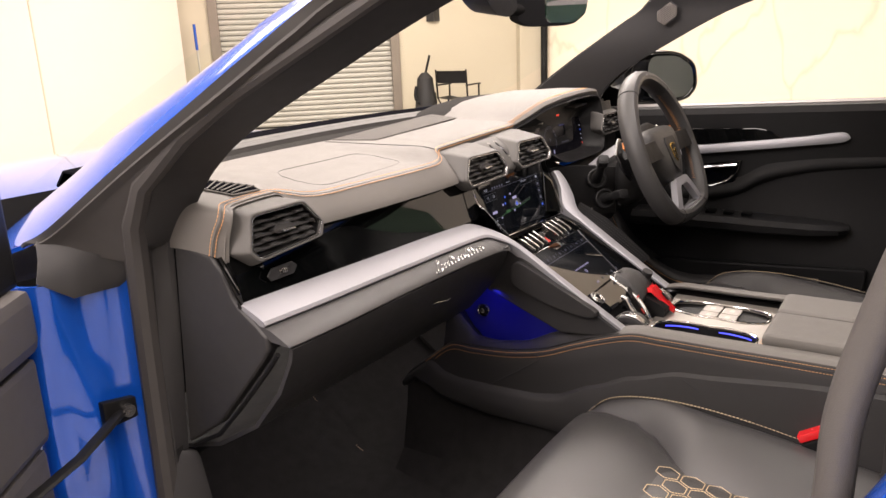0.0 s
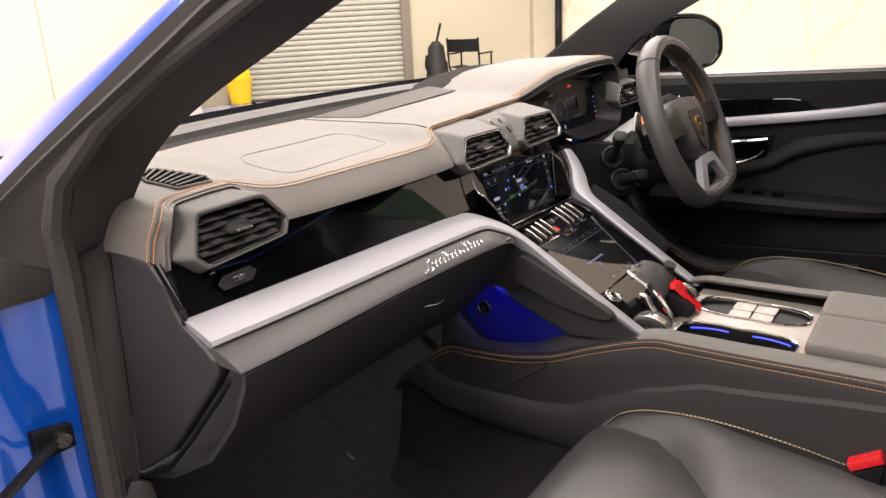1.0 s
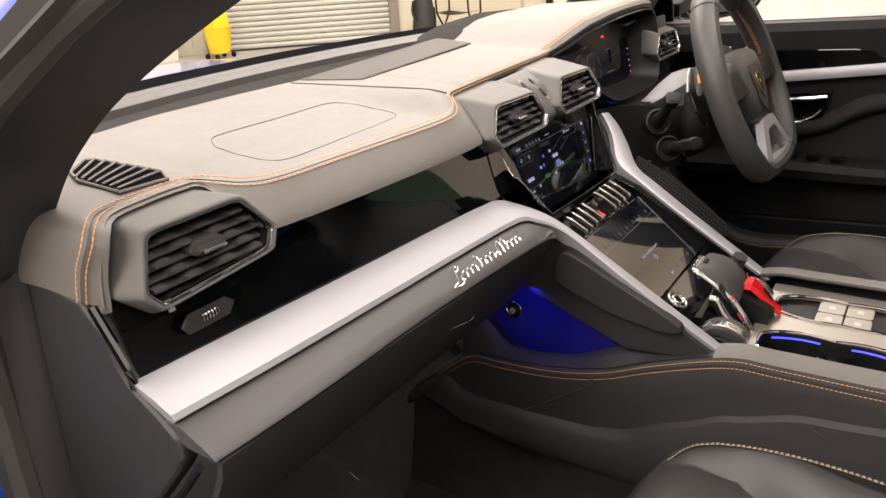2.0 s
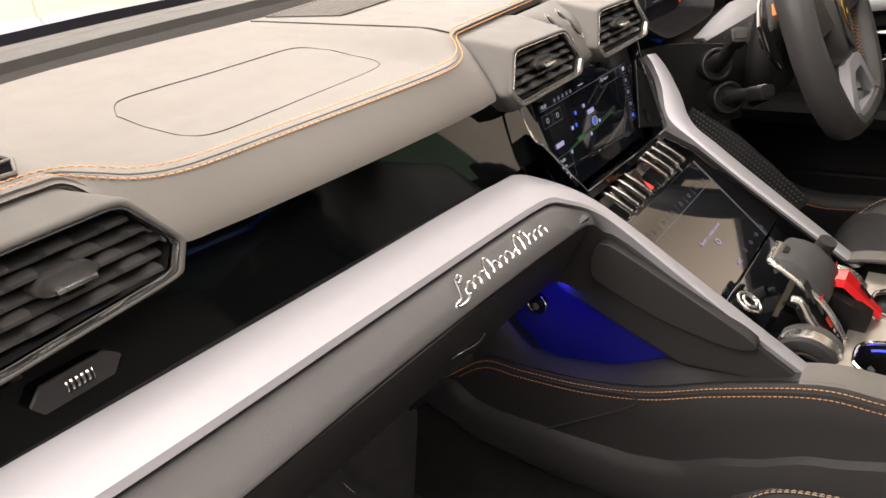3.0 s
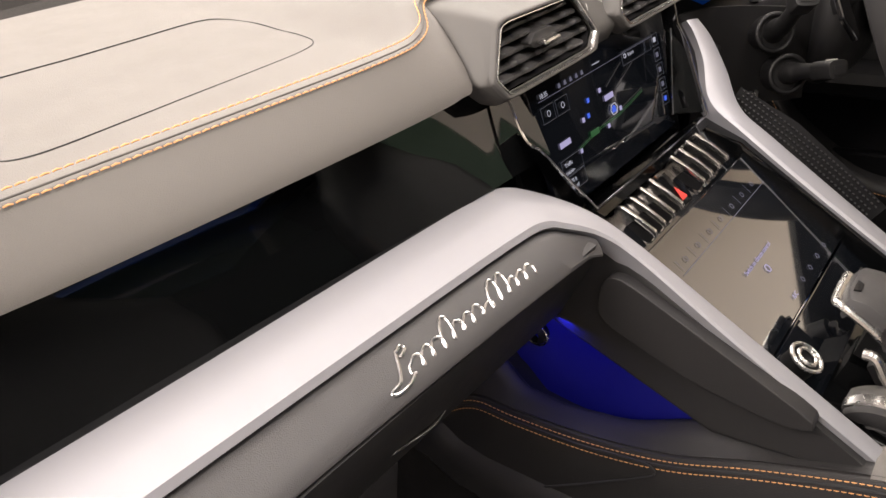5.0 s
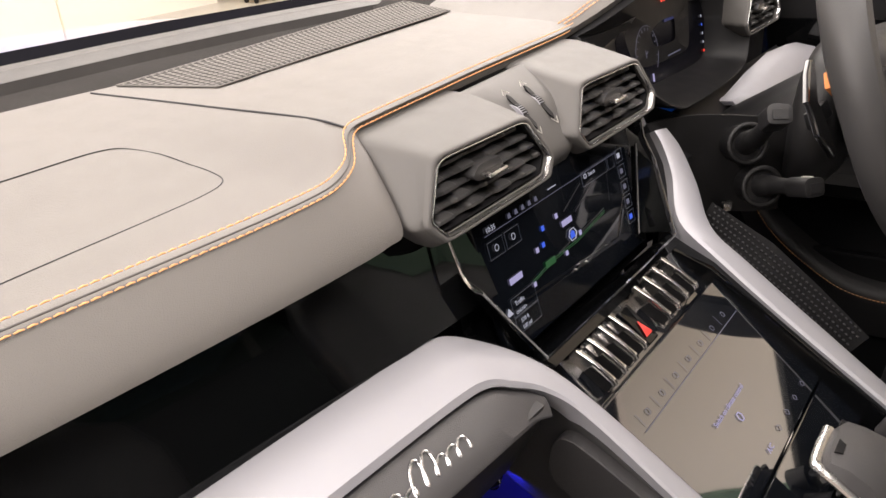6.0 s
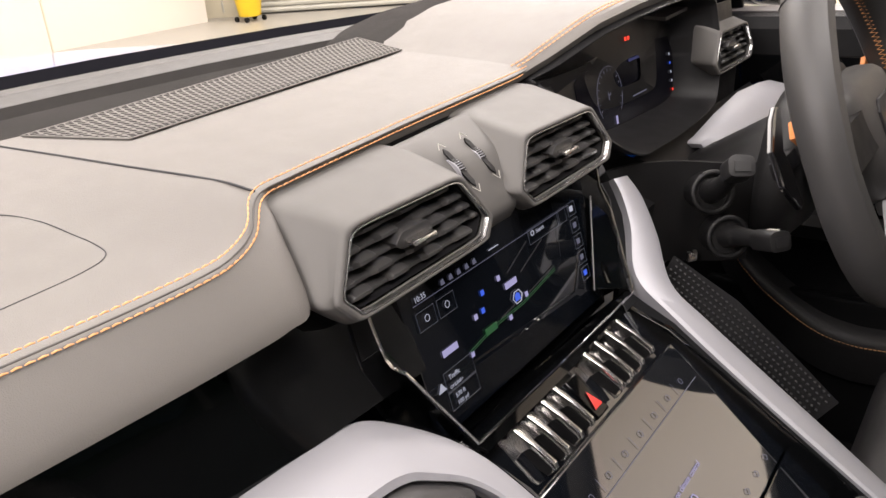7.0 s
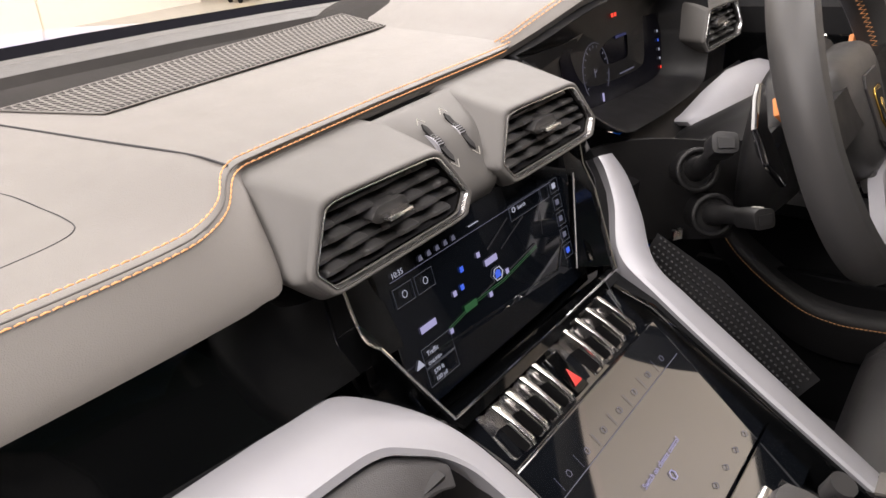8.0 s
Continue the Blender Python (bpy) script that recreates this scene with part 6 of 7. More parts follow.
for base, knee, tip, nm in ((V(0.294, -0.068, 0.966), V(0.262, -0.088, 0.984), V(0.226, -0.108, 1.012), "upper_stalk"), (V(0.294, -0.088, 0.921), V(0.280, -0.108, 0.930), V(0.262, -0.130, 0.938), "lower_stalk")):
    d = (tip - base).normalized()
    st = part(nm, sweep(cr([base - d * 0.012, base.lerp(knee, 0.6), knee, tip], 4), [0.013, 0.013, 0.0125, 0.012, 0.0115, 0.011, 0.0105, 0.010, 0.0095, 0.009, 0.0085, 0.0085, 0.0085], n=12), COLUMN, col, "black column stalk")
    e = d.cross(V(0, 0, 1)).normalized()
    f = e.cross(d).normalized()
    part("stalk_end", prism(rounded([tip + e * x + f * z for x, z in ((-0.011, -0.009), (0.011, -0.009), (0.012, 0.007), (0.006, 0.011), (-0.011, 0.009))], 0.25, 2), d * 0.030, 0.003), COLUMN, st)
    part("stalk_key", prism([tip + d * (0.0305 + 0.0) + e * x + f * z for x, z in ((-0.007, -0.005), (0.007, -0.005), (0.007, 0.005), (-0.007, 0.005))], d * 0.0012, 0.0005), COLUMN, st)
    part("stalk_mark", prism([tip + d * a + e * x + f * 0.0098 for a, x in ((0.010, -0.004), (0.024, -0.004), (0.024, -0.001), (0.010, -0.001))], f * 0.0012, 0), SHUTTER, st)
    part("stalk_socket", sweep([base + SN * 0.008 + 0.0200 * (SR * math.cos(a) + SU * math.sin(a)) for a in [j * math.pi / 16 for j in range(33)]], 0.0030, n=8), COLUMN, st, sharp=70)
    part("socket_well", cylinder(base - SN * 0.02, base + SN * 0.006, 0.0195, n=24), COLUMN, st)
part("column_port", prism([V(0.290, -0.052, 0.897), V(0.300, -0.058, 0.897), V(0.300, -0.058, 0.886), V(0.290, -0.052, 0.886)], (-0.004, -0.004, 0), 0.001), BRUSHED, col)

# ---- centre console ----
con = thing("centre_console", "black leather centre console with orange stitching and silver cup tray", "console", at=(0, -0.4, 0.7))
TOP = cr([(0.0, 0.16, 0.62), (0.0, 0.101, 0.668), (0.0, 0.05, 0.706), (0.0, 0.0, 0.709), (0.0, -0.077, 0.716), (0.0, -0.15, 0.733), (0.0, -0.22, 0.763), (0.0, -0.305, 0.793), (0.0, -0.36, 0.796), (0.0, -0.45, 0.797), (0.0, -0.63, 0.80), (0.0, -1.0, 0.80)], 5)
SEAMZ = [(-1.0, 0.79), (-0.63, 0.765), (-0.40, 0.740), (-0.316, 0.714), (-0.254, 0.684), (-0.177, 0.648), (-0.134, 0.639), (-0.044, 0.635), (0.03, 0.634), (0.061, 0.639), (0.107, 0.664), (0.15, 0.69), (0.2, 0.70)]
BASEZ = [(-1.0, 0.50), (-0.5, 0.55), (-0.212, 0.588), (-0.044, 0.587), (0.058, 0.596), (0.105, 0.615), (0.148, 0.638), (0.2, 0.645)]


def seam_z(y):
    return lerp_table(SEAMZ, y)[0]


for s in (-1, 1):
    up_rows = []
    for q in TOP:
        sz = min(seam_z(q.y), q.z - 0.012)
        up_rows.append([V(s * 0.118, q.y, q.z + 0.003), V(s * 0.140, q.y, q.z + 0.003), V(s * 0.1485, q.y, q.z - 0.001), V(s * 0.1525, q.y, q.z - 0.008), V(s * 0.155, q.y, (q.z + sz) / 2), V(s * 0.158, q.y, sz)])
    part("side_pad", sheet(up_rows, 0.004), BLACK_LEATHER, con, "black leather console side")
    lowr, pile_rows = [], []
    for q in TOP:
        sz = min(seam_z(q.y), q.z - 0.012)
        bz = min(lerp_table(BASEZ, q.y)[0], sz - 0.008)
        h = sz - bz
        lowr.append([V(s * 0.155, q.y, sz + 0.003), V(s * 0.161, q.y, sz - 0.001), V(s * 0.165, q.y, sz - 0.16 * h), V(s * 0.168, q.y, sz - 0.5 * h), V(s * 0.170, q.y, sz - 0.85 * h), V(s * 0.167, q.y, bz), V(s * 0.150, q.y, bz - 0.004)])
        pile_rows.append([V(s * 0.152, q.y, bz + 0.004), V(s * 0.160, q.y, bz - 0.05), V(s * 0.18, q.y, min(bz - 0.08, 0.46)), V(s * 0.24, q.y, 0.40)])
    part("tunnel_carpet", sheet(pile_rows, 0.004), CARPET, con, "black tunnel carpet")
    part("side_base", sheet(lowr, 0.004), BLACK_LEATHER, con, "black plastic console base")
    part("base_groove", sweep([V(s * 0.160, q.y, min(seam_z(q.y), q.z - 0.012)) for q in TOP[2:]], 0.0018, n=6), SEAM, con)
    if s < 0:
        for o in (0.0, 0.0085):
            stitches("stitching", [V(-0.1515 - 0.002 * (o > 0), q.y, q.z - 0.0035 - o) for q in TOP[4:]], con, THREAD, lift=(-0.0006, 0, 0.0003), r=0.00048, length=0.0034, gap=0.0014)
        part("pipe_line", sweep([V(-0.1528, q.y, q.z - 0.0078) for q in TOP[4:]], 0.0013, n=6), SEAM, con)
        part("pocket_seam", sweep(cr([(-0.1555, -0.09, 0.714), (-0.156, -0.132, 0.722), (-0.1565, -0.142, 0.715), (-0.1565, -0.125, 0.700), (-0.158, -0.05, 0.648), (-0.159, -0.02, 0.630)], 5), 0.0011, n=6), SEAM, con)
        part("base_seam", sweep(cr([(-0.166, -0.405, 0.738), (-0.1675, -0.472, 0.700), (-0.171, -0.52, 0.66)], 5), 0.0012, n=6), SEAM, con)
for s in (-1, 1):
    part("top_ledge", sheet([[V(s * 0.1175, q.y, q.z + 0.0045), V(s * 0.133, q.y, q.z + 0.0050), V(s * 0.143, q.y, q.z + 0.0040), V(s * 0.1495, q.y, q.z + 0.0005)] for q in TOP[34:]], 0.003), LEATHER, con, "grey leather top edge of the console")
# storage cave under the arm; blue light painted into the lining besides the lamp
part("cave_wall", sheet([[V(-0.085, 0.10, 0.66), V(-0.085, 0.02, 0.65), V(-0.092, -0.10, 0.66), V(-0.10, -0.24, 0.70)], [V(-0.085, 0.10, 0.86), V(-0.085, 0.0, 0.87), V(-0.092, -0.10, 0.85), V(-0.10, -0.24, 0.79)]], 0.004), LINING_BLUE_LIGHT, con, "storage lining with blue light painted into its colour")
CAVEZ = [(-0.30, 0.785), (-0.263, 0.778), (-0.175, 0.766), (-0.095, 0.731), (-0.04, 0.722), (-0.001, 0.724), (0.029, 0.750), (0.06, 0.79)]
sill = []
for q in TOP[8:38]:
    zi = max(lerp_table(CAVEZ, q.y)[0], q.z + 0.002)
    sill.append([V(-0.088, q.y, zi - 0.030), V(-0.119, q.y, zi - 0.028), V(-0.1215, q.y, zi - 0.004), V(-0.125, q.y, zi - 0.0005), V(-0.130, q.y, zi - 0.0005), V(-0.138, q.y, (zi + q.z) / 2 + 0.001), V(-0.147, q.y, q.z + 0.002)])
part("cave_sill", sheet(sill, 0.004), BLACK_LEATHER, con, "soft dark sill below the storage niche", sharp=70)
lamp = bpy.data.lights.new("cave_light", "AREA")
lamp.shape, lamp.size, lamp.size_y, lamp.energy, lamp.color = "RECTANGLE", 0.012, 0.10, 0.11, (0.02, 0.025, 1.0)
new("cave_light", lamp).matrix_world = look((-0.116, -0.04, 0.838), (-0.088, -0.03, 0.75))
part("cave_roof", prism([(-0.135, 0.05, 0.862), (-0.085, 0.05, 0.866), (-0.085, -0.15, 0.835), (-0.135, -0.15, 0.830)], (0, 0, 0.012), 0.003), DARK_PLASTIC, con)
sock = part("power_socket", cylinder((-0.083, 0.008, 0.764), (-0.098, 0.006, 0.766), 0.0105, n=20), BLACK_PLASTIC, con, "chrome ringed power socket")
part("socket_ring", sweep([V(-0.0985, 0.006 + 0.012 * math.cos(a), 0.766 + 0.012 * math.sin(a)) for a in [radians(d) for d in range(0, 361, 15)]], 0.0011, n=8), CHROME, sock, "chrome ring")
part("socket_cap", cylinder((-0.096, 0.006, 0.766), (-0.106, 0.0045, 0.767), 0.0048, n=16), CHROME, sock)
# knee pads under the arms
for s in (-1, 1):
    KP = [(-0.086, 0.882), (-0.092, 0.891), (-0.105, 0.892), (-0.247, 0.823), (-0.251, 0.814), (-0.230, 0.808), (-0.16, 0.820), (-0.090, 0.847), (-0.083, 0.858)]
    if s < 0:
        part("knee_pad", prism(rounded([V(s * 0.136, y, z) for y, z in KP], 0.25, 2), (s * 0.016, 0, 0), 0.005, 3), BLACK_LEATHER, con, "padded black knee rest")
    KB = [(-0.050, 0.918), (-0.10, 0.903), (-0.30, 0.780), (-0.27, 0.776), (-0.178, 0.768), (-0.028, 0.828), (-0.015, 0.88)]
    part("knee_base", prism([V(s * 0.141, y, z) for y, z in KB], (s * -0.026, 0, 0), 0.003), DARK_PLASTIC if s < 0 else PIANO, con)
PF = [[V(0.205, -0.068, 0.930), V(0.185, -0.060, 0.905), V(0.165, -0.050, 0.880)], [V(0.203, -0.131, 0.900), V(0.182, -0.128, 0.878), V(0.160, -0.120, 0.852)], [V(0.202, -0.180, 0.864), V(0.180, -0.172, 0.842), V(0.158, -0.160, 0.82)], [V(0.200, -0.228, 0.826), V(0.182, -0.212, 0.808), V(0.156, -0.19, 0.785)]]
foot = part("perforated_panel", sheet(PF, 0.004, (-1, -0.5, 1)), MATT_BLACK, con, "black perforated side panel")
dots = bmesh.new()
pn = V(-0.6, -0.35, 0.72).normalized()
pe = V(0, -0.84, -0.54).normalized()
pf = pn.cross(pe).normalized()
for i in range(34):
    for j in range(12):
        u, v = (i + 0.5 * (j % 2) + 0.5) / 35, (j + 0.5) / 12.5
        c = V(0.205, -0.070, 0.928).lerp(V(0.200, -0.226, 0.827), u).lerp(V(0.165, -0.052, 0.881).lerp(V(0.156, -0.19, 0.787), u), v) + pn * (0.003 + 0.006 * math.sin(math.pi * u))
        prism([c + pe * 0.0013 * math.cos(a) + pf * 0.0010 * math.sin(a) for a in [k * math.pi / 3 for k in range(6)]], pn * 0.0012, 0, bm=dots)
part("hexagon_stud", dots, STUD, foot, kind="stuff")

# cup tray
TRAYZ = 0.782
WARM = stuff_of("warm_silver_trim", (0.29, 0.268, 0.242), 0.36, metal=0.6)


def tray_loop(cx, cy, hx, hy, waist, n=44):
    """Long rounded outline with a slight waist."""
    out = []
    for k in range(n):
        a = 2 * math.pi * k / n
        c, s = math.cos(a), math.sin(a)
        x = math.copysign(abs(c) ** 0.62, c) * hx
        y = math.copysign(abs(s) ** 0.80, s) * hy
        out.append(V(cx + x * (1 - waist * math.exp(-(y / (hy * 0.22)) ** 2)), cy + y, 0))
    return out


def tray_plate(x0, x1, y0, y1, hole, z, label):
    """Plate with an opening right through it."""
    cx, cy = sum(q.x for q in hole) / len(hole), sum(q.y for q in hole) / len(hole)
    rim = []
    for q in hole:
        c, s = q.x - cx, q.y - cy
        t = min(((x1 - cx) / c if c > 0 else (x0 - cx) / c) if abs(c) > 1e-6 else 9, ((y1 - cy) / s if s > 0 else (y0 - cy) / s) if abs(s) > 1e-6 else 9)
        rim.append(V(cx + c * t, cy + s * t, z))
    return part("tray_plate", loft([[V(q.x, q.y, z - 0.004) for q in hole], [V(q.x, q.y, z) for q in hole], rim, [q + V(0, 0, -0.004) for q in rim]], caps=False), WARM, con, label)


hole = tray_loop(-0.066, -0.410, 0.040, 0.086, 0.16)
tray_plate(-0.120, -0.014, -0.508, -0.312, hole, TRAYZ, "warm silver cup tray")
part("tray_rim", sweep([q + V(0, 0, TRAYZ + 0.001) for q in hole + hole[:1]], 0.0022, n=8), CHROME, con, "bright cup tray rim")
wellr = [[V(-0.066 + (q.x + 0.066) * k, -0.410 + (q.y + 0.410) * k, TRAYZ + z) for q in hole] for k, z in ((1.0, -0.002), (0.97, -0.008), (0.93, -0.055), (0.3, -0.056), (0.01, -0.056))]
part("cup_well", loft(wellr, caps=False), BLACK_PLASTIC, con, "black double cup holder")
part("cup_divider", prism(rounded([V(-0.098, -0.404, TRAYZ - 0.05), V(-0.098, -0.404, TRAYZ - 0.018), V(-0.066, -0.404, TRAYZ - 0.026), V(-0.034, -0.404, TRAYZ - 0.018), V(-0.034, -0.404, TRAYZ - 0.05)], 0.2, 2), (0, -0.010, 0), 0.003), BLACK_PLASTIC, con)
for cy in (-0.368, -0.452):
    cup = part("cup_holder", loft([[V(-0.066 + r * math.cos(a), cy + r * math.sin(a), z) for a in [j * math.pi / 12 for j in range(24)]] for r, z in ((0.034, TRAYZ - 0.012), (0.0325, TRAYZ - 0.052), (0.001, TRAYZ - 0.053))], caps=False), BLACK_PLASTIC, con, "black cup holder with blue light line")
    arc = sorted([q for q in hole if q.x > -0.066 + 0.020 and (q.y > -0.402) == (cy > -0.41) and abs(q.y + 0.410) > 0.010 and abs(q.y + 0.410) < 0.076], key=lambda q: q.y)
    arc = [V(-0.066 + (q.x + 0.066) * 0.955, -0.410 + (q.y + 0.410) * 0.975, TRAYZ - 0.007) for q in arc]
    part("rim_light", sweep(arc, 0.0012, n=6), AMBIENT_BLUE, cup, "blue ambient light line")
    for a in (70, 150, 300):
        a = radians(a)
        part("grip_tab", prism([V(-0.066 + 0.032 * math.cos(a + e), cy + 0.032 * math.sin(a + e), TRAYZ - 0.016) for e in (-0.12, 0.12)] + [V(-0.066 + 0.026 * math.cos(a + e), cy + 0.026 * math.sin(a + e), TRAYZ - 0.019) for e in (0.12, -0.12)], (0, 0, -0.022), 0.001), VENT_GREY, cup)
hole2 = tray_loop(0.052, -0.410, 0.040, 0.086, 0.10)
tray_plate(-0.014, 0.120, -0.508, -0.312, hole2, TRAYZ, "warm silver switch tray surround")
part("tray_rim", sweep([q + V(0, 0, TRAYZ + 0.001) for q in hole2 + hole2[:1]], 0.0022, n=8), CHROME, con, "bright switch tray rim")
part("switch_bed", prism([q + V(0, 0, TRAYZ - 0.010) for q in hole2], (0, 0, 0.004), 0), BLACK_PLASTIC, con)
for i in range(2):
    for j in range(2):
        x0, y0 = 0.016 + i * 0.037, -0.377 - j * 0.034
        part("seat_key", prism(rounded([V(x0, y0, TRAYZ - 0.004), V(x0 + 0.035, y0, TRAYZ - 0.004), V(x0 + 0.035, y0 - 0.032, TRAYZ - 0.004), V(x0, y0 - 0.032, TRAYZ - 0.004)], 0.12, 2), (0, 0, 0.003), 0.0008), WARM, con, "warm silver seat key")
        part("key_mark", prism([V(x0 + 0.012, y0 - 0.012, TRAYZ - 0.001), V(x0 + 0.023, y0 - 0.012, TRAYZ - 0.001), V(x0 + 0.023, y0 - 0.020, TRAYZ - 0.001), V(x0 + 0.012, y0 - 0.020, TRAYZ - 0.001)], (0, 0, 0.0003), 0), SHUTTER, con)
# armrest
arm = thing("armrest", "grey leather centre armrest with orange stitching", "armrest", at=(0, -0.7, 0.84))
for x0, x1 in ((-0.114, 0.006), (0.009, 0.114)):
    part("lid", prism([(x0, -0.510, 0.794), (x1, -0.510, 0.794), (x1, -1.0, 0.798), (x0, -1.0, 0.798)], (0, 0, 0.024), 0.011, 4), LEATHER, arm)
part("base", prism([(-0.116, -0.508, 0.77), (0.116, -0.508, 0.77), (0.116, -1.0, 0.774), (-0.116, -1.0, 0.774)], (0, 0, 0.023), 0.006, 3), BLACK_LEATHER, arm)
for z in (0.798, 0.7905):
    stitches("stitching", [V(-0.1165, y, z) for y in (-0.52, -0.7, -1.0)], arm, lift=(-0.0006, 0, 0))
    stitches("stitching", [V(x, -0.5075, z) for x in (-0.11, 0.11)], arm, lift=(0, 0.0006, 0))

# gear selector
gear = thing("gear_selector", "throttle style gear selector with silver frame and red lever", "gear selector", at=(0, -0.28, 0.8))
part("plinth", prism([(-0.10, -0.215, 0.800), (0.10, -0.215, 0.800), (0.10, -0.325, 0.770), (-0.10, -0.325, 0.770)], (0, 0, -0.03), 0.004), PIANO, gear)
for s in (-1, 1):
    turn = lambda x, r: [V(s * x, -0.284 + r * math.cos(a), 0.765 + r * math.sin(a)) for a in [k * math.pi / 20 for k in range(40)]]
    drum = part("drum", loft([turn(x, r) for x, r in ((0.054, 0.0325), (0.058, 0.0352), (0.068, 0.0358), (0.077, 0.0352))]), VENT_GREY, gear, "grey selector drum with silver bands")
    part("drum_band", loft([turn(x, r) for x, r in ((0.0715, 0.0350), (0.0722, 0.0366), (0.0830, 0.0364), (0.0838, 0.0345))]), BRUSHED, drum, "brushed metal band", sharp=40)
    part("drum_cap", loft([turn(x, r) for x, r in ((0.082, 0.0345), (0.0875, 0.0345), (0.0905, 0.0330), (0.0915, 0.0290), (0.0915, 0.0235), (0.0902, 0.0225))]), DARK_PLASTIC, drum, "black drum cap", sharp=40)
    part("cap_ring", sweep([V(s * 0.0912, -0.284 + 0.0195 * math.cos(a), 0.765 + 0.0195 * math.sin(a)) for a in [radians(d) for d in range(0, 361, 15)]], 0.0012, n=6), DARK_PLASTIC, drum)
    guard = cr([(s * 0.0545, -0.2600, 0.8215), (s * 0.0550, -0.2690, 0.8205), (s * 0.0560, -0.2800, 0.8040), (s * 0.0565, -0.2960, 0.7870), (s * 0.0565, -0.3120, 0.7690)], 5)
    part("key_guard", sweep(guard, 0.0052, n=10, squash=0.8), BRUSHED, gear, "silver guard beside the dial")
HROWS = ((-0.2335, 0.0), (-0.238, 0.0065), (-0.250, 0.0062), (-0.264, 0.0028), (-0.278, -0.0045), (-0.288, -0.014), (-0.292, -0.023))
rings = []
for x, drop, sink in ((-0.0375, 0.011, 0.30), (-0.0345, 0.003, 0.27), (-0.024, 0.0, 0.20), (-0.008, 0.0, 0.06), (0.008, 0.0, 0.0), (0.018, 0.002, 0.0), (0.0215, 0.010, 0.0)):
    top = [V(x, y + (0.003 if abs(x + 0.008) > 0.025 else 0) * (1 if y < -0.27 else -1), 0.8505 + z - drop - sink * max(0.0, -0.246 - y)) for y, z in HROWS]
    rings.append(top + [V(x, q.y + (0.003 if q.y < -0.27 else -0.002), min(q.z - 0.003, 0.842 - 0.75 * max(0.0, -0.240 - q.y))) for q in reversed(top)])
part("handle", loft(rings), LIP_LEATHER, gear, "dark grey padded selector handle")
part("handle_notch", prism([(-0.026, -0.2405, 0.8568), (-0.009, -0.2405, 0.8568), (-0.013, -0.246, 0.8562), (-0.024, -0.246, 0.8562)], (0, 0, 0.0014), 0.0004), BLACK_PLASTIC, gear)
rail = cr([(0.010, -0.2305, 0.849), (-0.030, -0.2310, 0.849), (-0.0385, -0.236, 0.849), (-0.0395, -0.252, 0.840), (-0.0395, -0.272, 0.827), (-0.0405, -0.289, 0.814), (-0.046, -0.306, 0.795), (-0.047, -0.316, 0.776)], 6)
part("side_frame", sweep(rail, 0.0042, n=10, squash=0.75), BRUSHED, gear, "bright silver frame under the handle")
rail = cr([(0.0225, -0.236, 0.849), (0.0235, -0.270, 0.836), (0.030, -0.292, 0.815), (0.044, -0.312, 0.784)], 6)
part("side_frame", sweep(rail, 0.0035, n=10, squash=0.75), BLACK_PLASTIC, gear)
body = [[V(x, -0.250, 0.795), V(x, -0.256, 0.820), V(x, -0.290, 0.818), V(x, -0.318, 0.806), V(x, -0.33, 0.795), V(x, -0.325, 0.77)] for x in (-0.021, -0.012, 0.012, 0.021)]
part("lever_body", loft([r for r in body]), BLACK_PLASTIC, gear, "black selector body")
def on_dial(x, t, lift=0.0):
    """Point on the sloping dial beside the handle: t runs from its top to its foot."""
    return V(x, -0.2740 - 0.042 * t - 0.75 * lift, 0.8180 - 0.048 * t - 0.006 * math.sin(math.pi * t) + 0.66 * lift)


for s in (-1, 1):
    xa, xb = s * 0.0515, s * 0.022
    steps = [k / 8 for k in range(9)]
    dial = part("dial_plate", band([on_dial(xa, t) for t in steps], [on_dial(xb, t) for t in steps], (0, 0.010, -0.010)), BLACK_PLASTIC, gear, "black sloping dial plate")
    at = lambda u: xa + (xb - xa) * u
    part("mode_key", prism([on_dial(at(-0.02), -0.16, 0.005), on_dial(at(0.62), -0.16, 0.005), on_dial(at(0.62), 0.06, 0.006), on_dial(at(-0.02), 0.06, 0.006)], (0, 0.003, 0.006), 0.0014), DARK_PLASTIC, dial, "grey mode key")
    part("mode_mark", prism([on_dial(at(0.28), 0.03, 0.0125), on_dial(at(0.56), 0.03, 0.0125), on_dial(at(0.56), 0.10, 0.0100), on_dial(at(0.28), 0.10, 0.0100)], (0, -0.0004, 0.0004), 0), HAZARD_RED, dial, "red lit mark")
    part("gear_mark", prism([on_dial(at(0.30), 0.34, 0.0052), on_dial(at(0.66), 0.34, 0.0052), on_dial(at(0.66), 0.50, 0.0052), on_dial(at(0.30), 0.50, 0.0052)], (0, -0.0004, 0.0004), 0), HAZARD_RED, dial, "red lit gear mark")
    for k in range(4):
        for c in (0.30, 0.58):
            t = 0.54 + k * 0.10
            part("gear_mark", prism([on_dial(at(c), t, 0.0052), on_dial(at(c + 0.2), t, 0.0052), on_dial(at(c + 0.2), t + 0.045, 0.0052), on_dial(at(c), t + 0.045, 0.0052)], (0, -0.0003, 0.0003), 0), SHUTTER, dial)
